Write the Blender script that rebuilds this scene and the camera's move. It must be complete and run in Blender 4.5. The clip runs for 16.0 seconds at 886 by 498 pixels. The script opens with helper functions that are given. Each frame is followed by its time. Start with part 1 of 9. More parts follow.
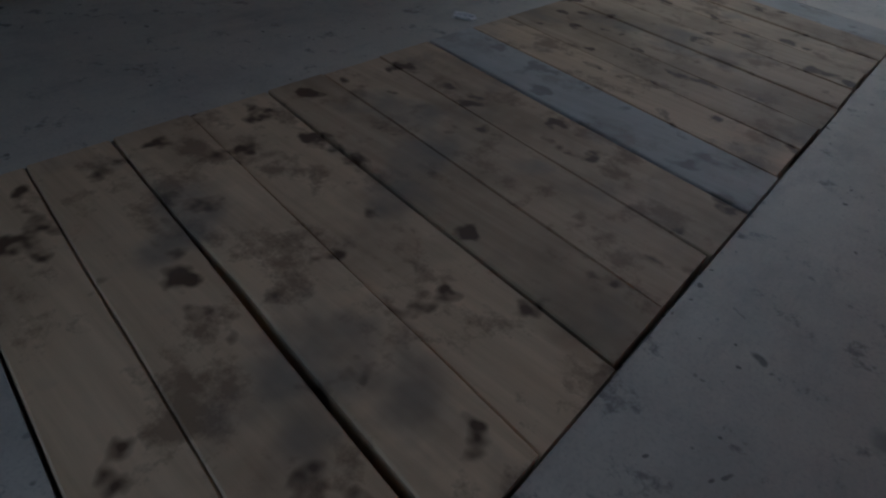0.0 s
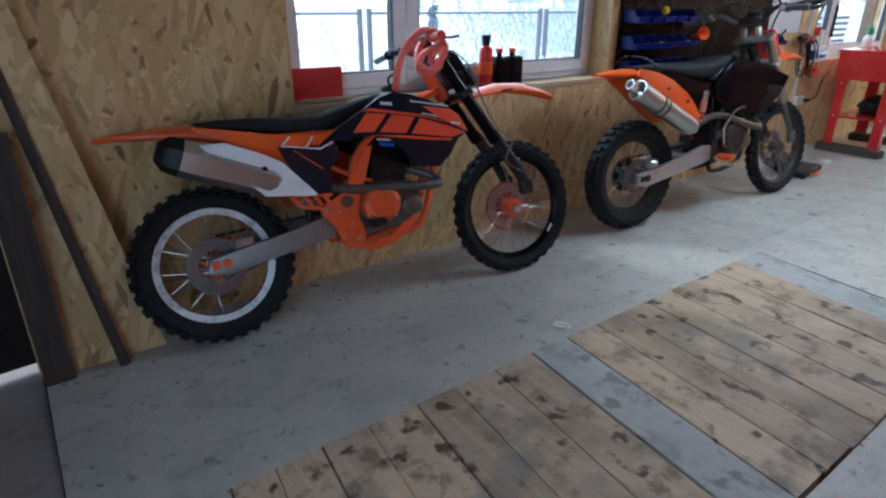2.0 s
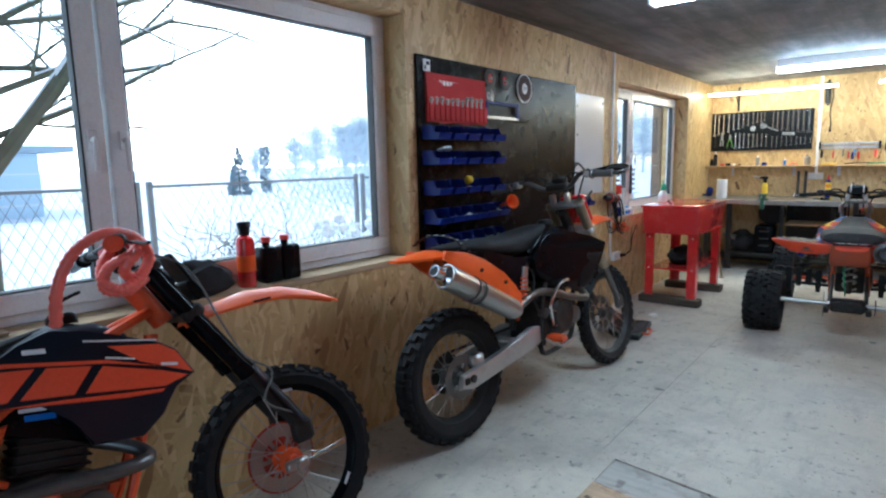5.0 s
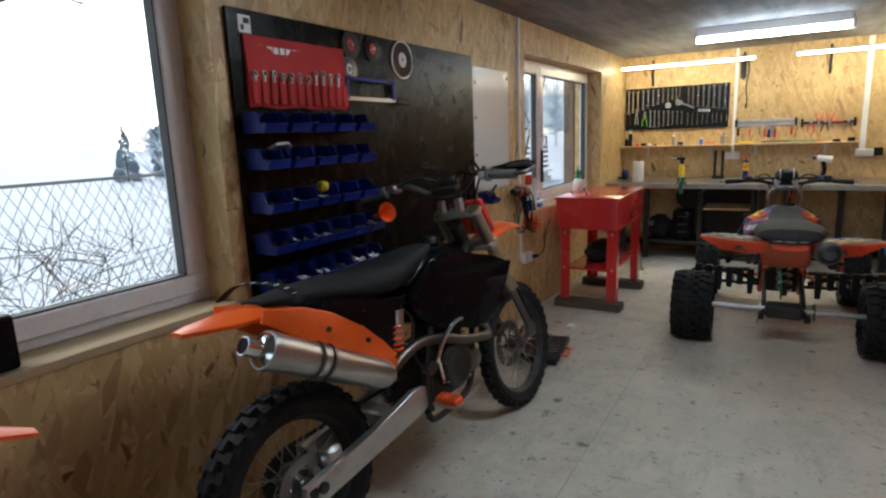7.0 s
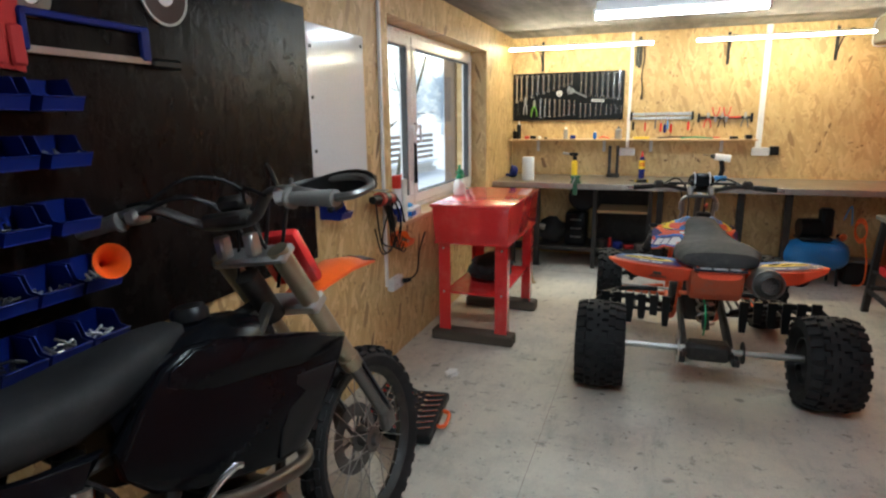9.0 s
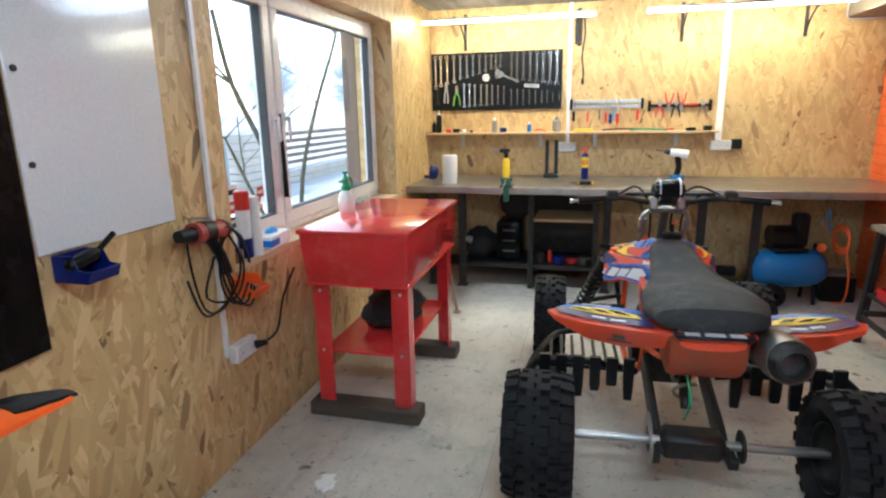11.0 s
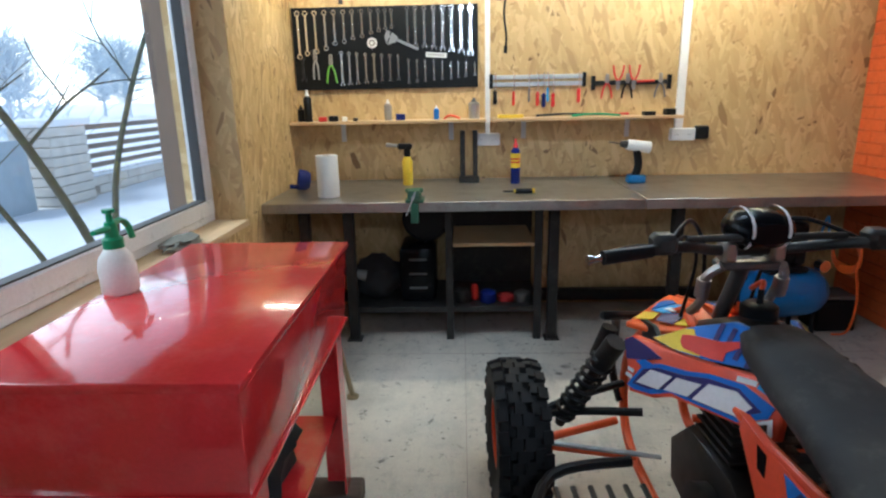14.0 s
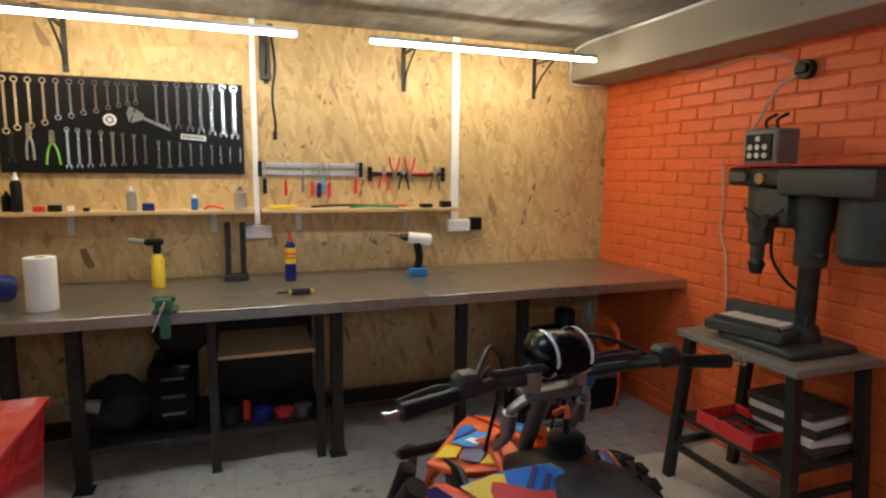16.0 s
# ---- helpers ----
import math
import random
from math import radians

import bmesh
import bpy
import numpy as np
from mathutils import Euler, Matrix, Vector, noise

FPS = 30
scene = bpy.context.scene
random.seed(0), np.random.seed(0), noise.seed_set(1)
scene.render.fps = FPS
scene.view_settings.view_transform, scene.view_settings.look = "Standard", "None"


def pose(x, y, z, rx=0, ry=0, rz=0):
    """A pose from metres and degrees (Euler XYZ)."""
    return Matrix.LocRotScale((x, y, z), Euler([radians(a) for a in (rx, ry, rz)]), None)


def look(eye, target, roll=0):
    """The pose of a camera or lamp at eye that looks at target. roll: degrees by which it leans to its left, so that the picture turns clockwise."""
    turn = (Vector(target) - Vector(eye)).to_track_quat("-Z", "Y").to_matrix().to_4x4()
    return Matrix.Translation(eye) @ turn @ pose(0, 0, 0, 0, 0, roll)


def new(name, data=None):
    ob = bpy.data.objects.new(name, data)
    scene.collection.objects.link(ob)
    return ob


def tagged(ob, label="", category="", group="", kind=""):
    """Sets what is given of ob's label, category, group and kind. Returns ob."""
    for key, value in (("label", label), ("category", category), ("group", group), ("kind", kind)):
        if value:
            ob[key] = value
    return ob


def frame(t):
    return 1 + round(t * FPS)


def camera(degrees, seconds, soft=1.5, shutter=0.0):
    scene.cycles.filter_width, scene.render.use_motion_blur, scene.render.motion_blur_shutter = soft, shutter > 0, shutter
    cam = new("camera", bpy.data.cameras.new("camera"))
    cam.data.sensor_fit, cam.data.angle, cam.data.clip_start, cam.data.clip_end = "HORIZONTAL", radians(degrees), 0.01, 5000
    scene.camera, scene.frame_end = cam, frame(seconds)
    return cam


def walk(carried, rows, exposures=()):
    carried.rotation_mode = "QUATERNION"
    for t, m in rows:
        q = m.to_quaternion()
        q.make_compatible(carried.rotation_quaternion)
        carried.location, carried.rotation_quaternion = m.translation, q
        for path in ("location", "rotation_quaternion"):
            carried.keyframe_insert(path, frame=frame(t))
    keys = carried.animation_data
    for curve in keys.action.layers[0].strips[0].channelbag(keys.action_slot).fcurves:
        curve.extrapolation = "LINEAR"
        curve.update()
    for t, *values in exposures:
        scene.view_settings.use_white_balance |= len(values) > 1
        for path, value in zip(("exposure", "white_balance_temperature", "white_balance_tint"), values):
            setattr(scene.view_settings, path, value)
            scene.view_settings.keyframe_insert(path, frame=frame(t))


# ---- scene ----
cam = camera(74.6, 16.0, soft=2.3)

# seconds, eye, target, roll
PATH = [
    (0, (2.332, 3.354, 0.667), (1.42, 4.586, -0.617), 7.9),
    (0.5, (2.483, 3.311, 0.918), (1.415, 4.443, -0.338), 4.9),
    (1, (2.597, 3.248, 1.062), (1.385, 4.378, -0.058), 3.9),
    (1.5, (2.675, 3.186, 1.179), (1.294, 4.304, 0.26), 1.8),
    (2, (2.632, 3.153, 1.35), (1.149, 4.247, 0.574), 0.3),
    (2.5, (2.608, 3.18, 1.449), (1.056, 4.255, 0.79), 0.3),
    (3, (2.567, 3.262, 1.453), (0.992, 4.359, 0.891), 0.8),
    (3.5, (2.475, 3.402, 1.423), (0.942, 4.607, 0.978), 1.8),
    (4, (2.392, 3.581, 1.432), (0.96, 4.936, 1.093), 0.8),
    (4.5, (2.256, 3.78, 1.456), (0.951, 5.264, 1.149), -0.0),
    (5, (2.183, 4.013, 1.427), (0.947, 5.558, 1.132), -1.2),
    (5.2, (2.202, 4.119, 1.438), (0.974, 5.669, 1.137), -1.8),
    (7.5, (1.726, 5.208, 1.519), (0.777, 6.924, 1.125), -2.2),
    (8, (1.641, 5.487, 1.516), (0.745, 7.233, 1.128), -2.2),
    (8.5, (1.607, 5.77, 1.518), (0.819, 7.567, 1.13), -1.2),
    (9, (1.537, 6.081, 1.522), (0.874, 7.917, 1.087), -0.7),
    (9.5, (1.51, 6.379, 1.508), (0.927, 8.24, 1.066), -0.9),
    (10, (1.53, 6.687, 1.513), (0.969, 8.558, 1.086), -0.2),
    (10.2, (1.523, 6.805, 1.511), (0.979, 8.68, 1.077), -0.3),
    (12.5, (1.315, 8.082, 1.489), (0.954, 9.985, 0.993), -1.6),
    (13, (1.246, 8.322, 1.475), (0.96, 10.236, 0.974), -1.6),
    (13.5, (1.158, 8.564, 1.461), (0.979, 10.495, 0.974), -1.6),
    (14, (1.088, 8.767, 1.455), (1.02, 10.698, 0.941), -1.2),
    (14.5, (1.088, 8.936, 1.468), (1.132, 10.883, 1.012), -1.2),
    (15, (1.114, 9.048, 1.508), (1.315, 11.005, 1.147), -1.3),
    (15.5, (1.131, 9.091, 1.509), (1.54, 11.027, 1.213), -0.8),
    (16, (1.137, 9.089, 1.528), (1.807, 10.955, 1.262), 0.6),
]
EXPOSURES = [(0.0, -0.55, 5000, 3), (0.25, 0.65, 5000, 2), (0.6, 1.22, 4950, 1), (1.2, 1.36, 4950, 1), (2.0, 1.32, 4950, 1), (3.0, 1.17, 4900, 0), (4.0, 1.18, 4900, -1), (5.0, 1.15, 4950, -2), (7.5, 0.5, 5900, 2), (8.5, 0.8, 5900, 1), (9.0, 1.1, 5850, 0), (10.0, 1.42, 5650, 1), (12.5, 1.18, 5150, 0), (14.5, 0.66, 5150, 2), (16.0, 0.52, 5950, 5)]
walk(cam, [(t, look(eye, target, roll)) for t, eye, target, roll in PATH], EXPOSURES)

# ---- sky, sun, lamps ----
world = bpy.data.worlds.new("sky")
world.use_nodes = True
scene.world = world
wn, wl = world.node_tree.nodes, world.node_tree.links
sky = wn.new("ShaderNodeTexSky")
sky.sky_type = "NISHITA"
sky.sun_disc = False
sky.sun_elevation, sky.sun_rotation = radians(28), radians(-60)
sky.dust_density, sky.air_density = 1.0, 1.0
soft_sky = wn.new("ShaderNodeHueSaturation")
soft_sky.inputs["Saturation"].default_value = 0.5
wl.new(sky.outputs["Color"], soft_sky.inputs["Color"])
wl.new(soft_sky.outputs["Color"], wn["Background"].inputs["Color"])
wn["Background"].inputs["Strength"].default_value = 0.15
sun = new("sun", bpy.data.lights.new("sun", "SUN"))
sun.data.energy, sun.data.angle, sun.data.color = 1.3, radians(25), (1.0, 0.97, 0.93)
sun.matrix_world = look((-6, 4, 8), (0, 7, 0))

TUBE_POWER, REAR_TUBE_POWER, STRIP_POWER = 46.0, 22.0, 57.0   # radiance of the ceiling tubes, front and rear, and of the bench strips


# ---- mesh helpers ----
def mesh_of(name, bm, material, smooth=40):
    me = bpy.data.meshes.new(name)
    bmesh.ops.recalc_face_normals(bm, faces=bm.faces)
    lim = radians(smooth)
    for f in bm.faces:
        f.smooth = True
    for e in bm.edges:
        e.smooth = len(e.link_faces) == 2 and e.calc_face_angle(3.0) < lim
    bm.to_mesh(me)
    bm.free()
    mats = material if isinstance(material, (list, tuple)) else [material]
    for m in mats:
        me.materials.append(m)
    return me


def part(name, bm, material, parent, label="", kind="", smooth=40):
    ob = new(name, mesh_of(name, bm, material, smooth))
    ob.parent = parent
    return tagged(ob, label=label, kind=kind)


def thing(name, label, category, m=None, group="", kind=""):
    ob = new(name)
    ob.empty_display_size = 0.1
    if m is not None:
        ob.matrix_basis = m
    return tagged(ob, label, category, group, kind)


def solid(name, bm, material, label, category, m=None, group="", kind="", smooth=40):
    ob = new(name, mesh_of(name, bm, material, smooth))
    if m is not None:
        ob.matrix_basis = m
    return tagged(ob, label, category, group, kind)


def share(ob, name, parent, m):
    """Another part on the same mesh."""
    o = new(name, ob.data)
    o.parent = parent
    o.matrix_basis = m
    return o


def B():
    return bmesh.new()


def box(bm, a, b, bev=0.0, m=None, seg=1):
    """A box between two corners."""
    lo = [min(p, q) for p, q in zip(a, b)]
    hi = [max(p, q) for p, q in zip(a, b)]
    vs = [bm.verts.new((x, y, z)) for x in (lo[0], hi[0]) for y in (lo[1], hi[1]) for z in (lo[2], hi[2])]
    idx = ((0, 1, 3, 2), (4, 6, 7, 5), (0, 4, 5, 1), (2, 3, 7, 6), (0, 2, 6, 4), (1, 5, 7, 3))
    fs = [bm.faces.new([vs[i] for i in f]) for f in idx]
    if bev > 0:
        es = list({e for f in fs for e in f.edges})
        r = bmesh.ops.bevel(bm, geom=es, offset=bev, segments=seg, affect="EDGES", profile=0.5)
        vs = list({v for f in r["faces"] for v in f.verts} | {v for v in vs if v.is_valid})
    if m is not None:
        bmesh.ops.transform(bm, matrix=m, verts=vs)
    return vs


def ring(c, u, v, r, n, rv=None, ph=0.0):
    rv = r if rv is None else rv
    return [c + u * (r * math.cos(2 * math.pi * i / n + ph)) + v * (rv * math.sin(2 * math.pi * i / n + ph)) for i in range(n)]


def loft(bm, rings, cap=True, closed=False):
    """A skin through rings of equally many points."""
    vr = [[bm.verts.new(p) for p in r] for r in rings]
    n = len(vr[0])
    pairs = list(zip(vr, vr[1:])) + ([(vr[-1], vr[0])] if closed else [])
    for a, b in pairs:
        for i in range(n):
            j = (i + 1) % n
            bm.faces.new((a[i], a[j], b[j], b[i]))
    if cap and not closed:
        bm.faces.new(vr[0][::-1])
        bm.faces.new(vr[-1])
    return [v for r in vr for v in r]


def frame_of(d):
    d = d.normalized()
    u = d.cross(Vector((0, 0, 1)))
    if u.length < 1e-3:
        u = d.cross(Vector((0, 1, 0)))
    u.normalize()
    return u, d.cross(u).normalized()


def rod(bm, p, q, r, r2=None, n=10, cap=True):
    p, q = Vector(p), Vector(q)
    u, v = frame_of(q - p)
    return loft(bm, [ring(p, u, v, r, n), ring(q, u, v, r if r2 is None else r2, n)], cap)


def smooth_path(pts, k=5):
    """Points on a smooth curve through the given ones."""
    P = [Vector(p) for p in pts]
    if len(P) < 3:
        return P
    out = []
    for i in range(len(P) - 1):
        a, b, c, d = P[max(i - 1, 0)], P[i], P[i + 1], P[min(i + 2, len(P) - 1)]
        for s in range(k):
            t = s / k
            out.append(0.5 * (2 * b + (c - a) * t + (2 * a - 5 * b + 4 * c - d) * t * t + (3 * b - a - 3 * c + d) * t ** 3))
    return out + [P[-1]]


def tube(bm, pts, r, n=8, k=5, r2=None, cap=True):
    """A round tube along a smooth curve."""
    P = smooth_path(pts, k)
    rings = []
    u = None
    for i, p in enumerate(P):
        d = (P[min(i + 1, len(P) - 1)] - P[max(i - 1, 0)]).normalized()
        if u is None:
            u, _ = frame_of(d)
        u = (u - d * u.dot(d)).normalized()
        rr = r if r2 is None else r + (r2 - r) * i / (len(P) - 1)
        rings.append(ring(p, u, d.cross(u), rr, n))
    return loft(bm, rings, cap)


def lathe(bm, prof, n=24, axis="z", c=(0, 0, 0), closed=False):
    """A turned shape from (radius, height) pairs."""
    c = Vector(c)
    u, v, w = {"z": ((1, 0, 0), (0, 1, 0), (0, 0, 1)), "y": ((1, 0, 0), (0, 0, -1), (0, 1, 0)), "x": ((0, 1, 0), (0, 0, 1), (1, 0, 0))}[axis]
    u, v, w = Vector(u), Vector(v), Vector(w)
    return loft(bm, [ring(c + w * h, u, v, max(r, 1e-4), n) for r, h in prof], not closed, closed)


def plate(bm, poly, y0, y1, bev=0.0, m=None, fy=None):
    """A side-view outline (x, z) with thickness from y0 to y1; fy(x, z) shifts it sideways."""
    a = [bm.verts.new((x, y0, z)) for x, z in poly]
    b = [bm.verts.new((x, y1, z)) for x, z in poly]
    n = len(poly)
    fs = [bm.faces.new(a), bm.faces.new(b[::-1])]
    for i in range(n):
        j = (i + 1) % n
        fs.append(bm.faces.new((a[j], a[i], b[i], b[j])))
    vs = a + b
    if bev > 0:
        es = list(fs[0].edges) + list(fs[1].edges)
        r = bmesh.ops.bevel(bm, geom=es, offset=bev, segments=2, affect="EDGES", profile=0.5)
        vs = list({v for f in r["faces"] for v in f.verts} | {v for v in vs if v.is_valid})
    if fy:
        for v in vs:
            v.co.y += fy(v.co.x, v.co.z)
    if m is not None:
        bmesh.ops.transform(bm, matrix=m, verts=vs)
    return vs


def blob(bm, c, r, seg=10, rough=0.25, seed=0, flat=None):
    """A lumpy rounded mass; r gives its three radii."""
    c = Vector(c)
    g = bmesh.ops.create_icosphere(bm, subdivisions=3, radius=1.0)
    for v in g["verts"]:
        d = v.co.normalized()
        k = 1 + rough * noise.noise(d * 2.3 + Vector((seed, 0, 0))) + rough * 0.5 * noise.noise(d * 6 + Vector((0, seed, 0)))
        v.co = c + Vector((d.x * r[0], d.y * r[1], d.z * r[2])) * k
        if flat is not None and v.co.z < flat:
            v.co.z = flat
    return g["verts"]


# ---- materials ----
def nodes_of(name):
    m = bpy.data.materials.new(name)
    m.use_nodes = True
    nt = m.node_tree
    return m, nt, nt.nodes["Principled BSDF"]


def nd(nt, kind, **kw):
    n = nt.nodes.new(kind)
    for k, v in kw.items():
        if k in n.inputs:
            n.inputs[k].default_value = v
    return n


def ramp(nt, fac, stops):
    r = nt.nodes.new("ShaderNodeValToRGB")
    e = r.color_ramp.elements
    while len(e) < len(stops):
        e.new(0.5)
    for el, (p, c) in zip(e, stops):
        el.position, el.color = p, (*c, 1) if len(c) == 3 else c
    nt.links.new(fac, r.inputs["Fac"])
    return r.outputs["Color"]


def mixc(nt, fac, a, b, mode="MIX"):
    n = nt.nodes.new("ShaderNodeMix")
    n.data_type, n.blend_type = "RGBA", mode
    for sock, v in ((n.inputs[0], fac), (n.inputs[6], a), (n.inputs[7], b)):
        if isinstance(v, (int, float)):
            sock.default_value = v
        elif isinstance(v, tuple):
            sock.default_value = (*v, 1) if len(v) == 3 else v
        else:
            nt.links.new(v, sock)
    return n.outputs[2]


def coords(nt, scale=(1, 1, 1), rot=(0, 0, 0), kind="Object"):
    tc = nt.nodes.new("ShaderNodeTexCoord")
    mp = nt.nodes.new("ShaderNodeMapping")
    mp.inputs["Scale"].default_value = scale
    mp.inputs["Rotation"].default_value = [radians(a) for a in rot]
    nt.links.new(tc.outputs[kind], mp.inputs["Vector"])
    return mp.outputs["Vector"]


def noise_of(nt, vec, scale, detail=4, rough=0.55):
    n = nd(nt, "ShaderNodeTexNoise", Scale=scale, Detail=detail, Roughness=rough)
    nt.links.new(vec, n.inputs["Vector"])
    return n.outputs["Fac"]


def bump(nt, bsdf, height, strength=0.2, dist=0.01):
    b = nd(nt, "ShaderNodeBump", Strength=strength, Distance=dist)
    nt.links.new(height, b.inputs["Height"])
    nt.links.new(b.outputs["Normal"], bsdf.inputs["Normal"])


def shade(c, k):
    return tuple(min(1.0, x * k) for x in c)


def mat(name, col, rough=0.5, metal=0.0, var=0.18, scale=5.0, fine=90.0, relief=0.08, dirt=0.0, dirt_col=(0.12, 0.1, 0.08), coat=0.0, spec=0.5):
    m, nt, b = nodes_of(name)
    v = coords(nt)
    n1, n2 = noise_of(nt, v, scale), noise_of(nt, v, fine, 3)
    c = mixc(nt, n1, shade(col, 1 - var), shade(col, 1 + var))
    c = mixc(nt, ramp(nt, n2, [(0.35, (0, 0, 0)), (0.75, (1, 1, 1))]), c, mixc(nt, 0.25, c, shade(col, 0.6)))
    if dirt:
        d = ramp(nt, noise_of(nt, v, scale * 2.7, 6, 0.7), [(0.5, (0, 0, 0)), (0.72, (dirt,) * 3)])
        c = mixc(nt, d, c, dirt_col)
    nt.links.new(c, b.inputs["Base Color"])
    rr = nd(nt, "ShaderNodeMapRange")
    rr.inputs["To Min"].default_value, rr.inputs["To Max"].default_value = max(0.02, rough - 0.12), min(1, rough + 0.12)
    nt.links.new(noise_of(nt, v, scale * 3), rr.inputs["Value"])
    nt.links.new(rr.outputs["Result"], b.inputs["Roughness"])
    b.inputs["Metallic"].default_value = metal
    b.inputs["Coat Weight"].default_value = coat
    b.inputs["Specular IOR Level"].default_value = spec
    if relief:
        bump(nt, b, n2, relief, 0.002)
    return m


def osb(name, axis, light=1.0, dark=1.0):
    """Strand board: long flakes lying at many angles in the plane across the axis."""
    m, nt, b = nodes_of(name)
    flakes, tops = [], []
    for i, (ang, long, wide) in enumerate(((20, 9, 42), (-38, 11, 36), (75, 10, 48), (108, 8, 30))):
        sc = {"x": (3, long, wide), "y": (long, 3, wide), "z": (long, wide, 3)}[axis]
        rot = {"x": (ang, 0, 0), "y": (0, ang, 0), "z": (0, 0, ang)}[axis]
        tc = nt.nodes.new("ShaderNodeTexCoord")
        m1 = nt.nodes.new("ShaderNodeMapping")
        m1.inputs["Rotation"].default_value = [radians(a) for a in rot]
        m2 = nt.nodes.new("ShaderNodeMapping")
        m2.inputs["Scale"].default_value = sc
        m2.inputs["Location"].default_value = (i * 3.7, i * 1.3, i * 2.1)
        nt.links.new(tc.outputs["Object"], m1.inputs["Vector"])
        nt.links.new(m1.outputs["Vector"], m2.inputs["Vector"])
        vo = nd(nt, "ShaderNodeTexVoronoi", Scale=1.0, Randomness=1.0)
        nt.links.new(m2.outputs["Vector"], vo.inputs["Vector"])
        sep = nt.nodes.new("ShaderNodeSeparateColor")
        nt.links.new(vo.outputs["Color"], sep.inputs["Color"])
        flakes.append(ramp(nt, sep.outputs["Red"], [(0.0, (0.20, 0.115, 0.045)), (0.02 * dark, (0.34, 0.21, 0.085)), (0.07 * dark, (0.46, 0.30, 0.125)), (0.25, (0.555, 0.378, 0.16)), (0.6, (0.60, 0.42, 0.185)), (1.0, (0.66 + 0.07 * dark, 0.475 + 0.065 * dark, 0.22 + 0.05 * dark))]))
        tops.append(sep.outputs["Green"])
    c = flakes[0]
    for f, t in zip(flakes[1:], tops[1:]):
        c = mixc(nt, ramp(nt, t, [(0.52, (0, 0, 0)), (0.56, (1, 1, 1))]), c, f)
    v = coords(nt)
    c = mixc(nt, ramp(nt, noise_of(nt, v, 1.3, 3), [(0.3, (0.86, 0.86, 0.86)), (0.7, (1.05, 1.03, 1.0))]), (0, 0, 0), c)
    c = mixc(nt, 1.0, c, (light, light, light), "MULTIPLY")
    nt.links.new(c, b.inputs["Base Color"])
    b.inputs["Roughness"].default_value = 0.5
    bump(nt, b, tops[1], 0.12, 0.002)
    return m


def concrete(name, light, dark, stains=0.35, rough=0.6):
    m, nt, b = nodes_of(name)
    v = coords(nt)
    c = mixc(nt, noise_of(nt, v, 0.9, 6, 0.65), dark, light)
    c = mixc(nt, ramp(nt, noise_of(nt, v, 5.0, 6, 0.7), [(0.52, (0, 0, 0)), (0.78, (stains,) * 3)]), c, shade(dark, 0.55))
    vo = nd(nt, "ShaderNodeTexVoronoi", Scale=7.0)
    nt.links.new(v, vo.inputs["Vector"])
    spots = ramp(nt, vo.outputs["Distance"], [(0.035, (0.75, 0.75, 0.75)), (0.07, (0, 0, 0))])
    gate = ramp(nt, noise_of(nt, v, 2.1, 2), [(0.5, (0, 0, 0)), (0.6, (1, 1, 1))])
    c = mixc(nt, mixc(nt, 1.0, spots, gate, "MULTIPLY"), c, shade(dark, 0.3))
    c = mixc(nt, ramp(nt, noise_of(nt, v, 160, 2), [(0.3, (0.25,) * 3), (0.55, (0, 0, 0))]), c, shade(dark, 0.7))
    nt.links.new(c, b.inputs["Base Color"])
    b.inputs["Roughness"].default_value = rough
    bump(nt, b, noise_of(nt, v, 55, 5), 0.12, 0.004)
    return m


def timber(name, light, dark, along=(1.2, 22, 22), stains=0.0, rough=0.65, stain_col=(0.05, 0.03, 0.018)):
    """Sawn boards: grain along one axis, each board a little different, oil and paw-like blots."""
    m, nt, b = nodes_of(name)
    oi = nt.nodes.new("ShaderNodeObjectInfo")
    v = coords(nt, along)
    w = coords(nt)
    g = noise_of(nt, v, 1.6, 6, 0.65)
    c = mixc(nt, ramp(nt, g, [(0.3, (0, 0, 0)), (0.7, (1, 1, 1))]), dark, light)
    tone = nd(nt, "ShaderNodeHueSaturation")
    mr = nd(nt, "ShaderNodeMapRange")
    mr.inputs["To Min"].default_value, mr.inputs["To Max"].default_value = 0.78, 1.18
    nt.links.new(oi.outputs["Random"], mr.inputs["Value"])
    nt.links.new(mr.outputs["Result"], tone.inputs["Value"])
    nt.links.new(c, tone.inputs["Color"])
    c = tone.outputs["Color"]
    if stains:
        big = ramp(nt, noise_of(nt, w, 2.4, 5, 0.6), [(0.48, (0, 0, 0)), (0.72, (stains * 0.8,) * 3)])
        c = mixc(nt, big, c, shade(dark, 0.35))
        mud = ramp(nt, noise_of(nt, w, 5.5, 7, 0.72), [(0.53, (0, 0, 0)), (0.62, (stains * 0.75,) * 3)])
        c = mixc(nt, mud, c, (0.17, 0.105, 0.06))
        smudge = ramp(nt, noise_of(nt, w, 3.4, 4, 0.55), [(0.56, (0, 0, 0)), (0.70, (stains * 0.7,) * 3)])
        c = mixc(nt, smudge, c, (0.16, 0.135, 0.11))
        small = ramp(nt, noise_of(nt, w, 9.0, 3, 0.5), [(0.60, (0, 0, 0)), (0.665, (stains,) * 3)])
        c = mixc(nt, small, c, stain_col)
        grey = ramp(nt, noise_of(nt, w, 1.7, 4, 0.6), [(0.54, (0, 0, 0)), (0.75, (0.4,) * 3)])
        c = mixc(nt, grey, c, (0.30, 0.27, 0.23))
    nt.links.new(c, b.inputs["Base Color"])
    b.inputs["Roughness"].default_value = rough
    bump(nt, b, g, 0.15, 0.003)
    return m


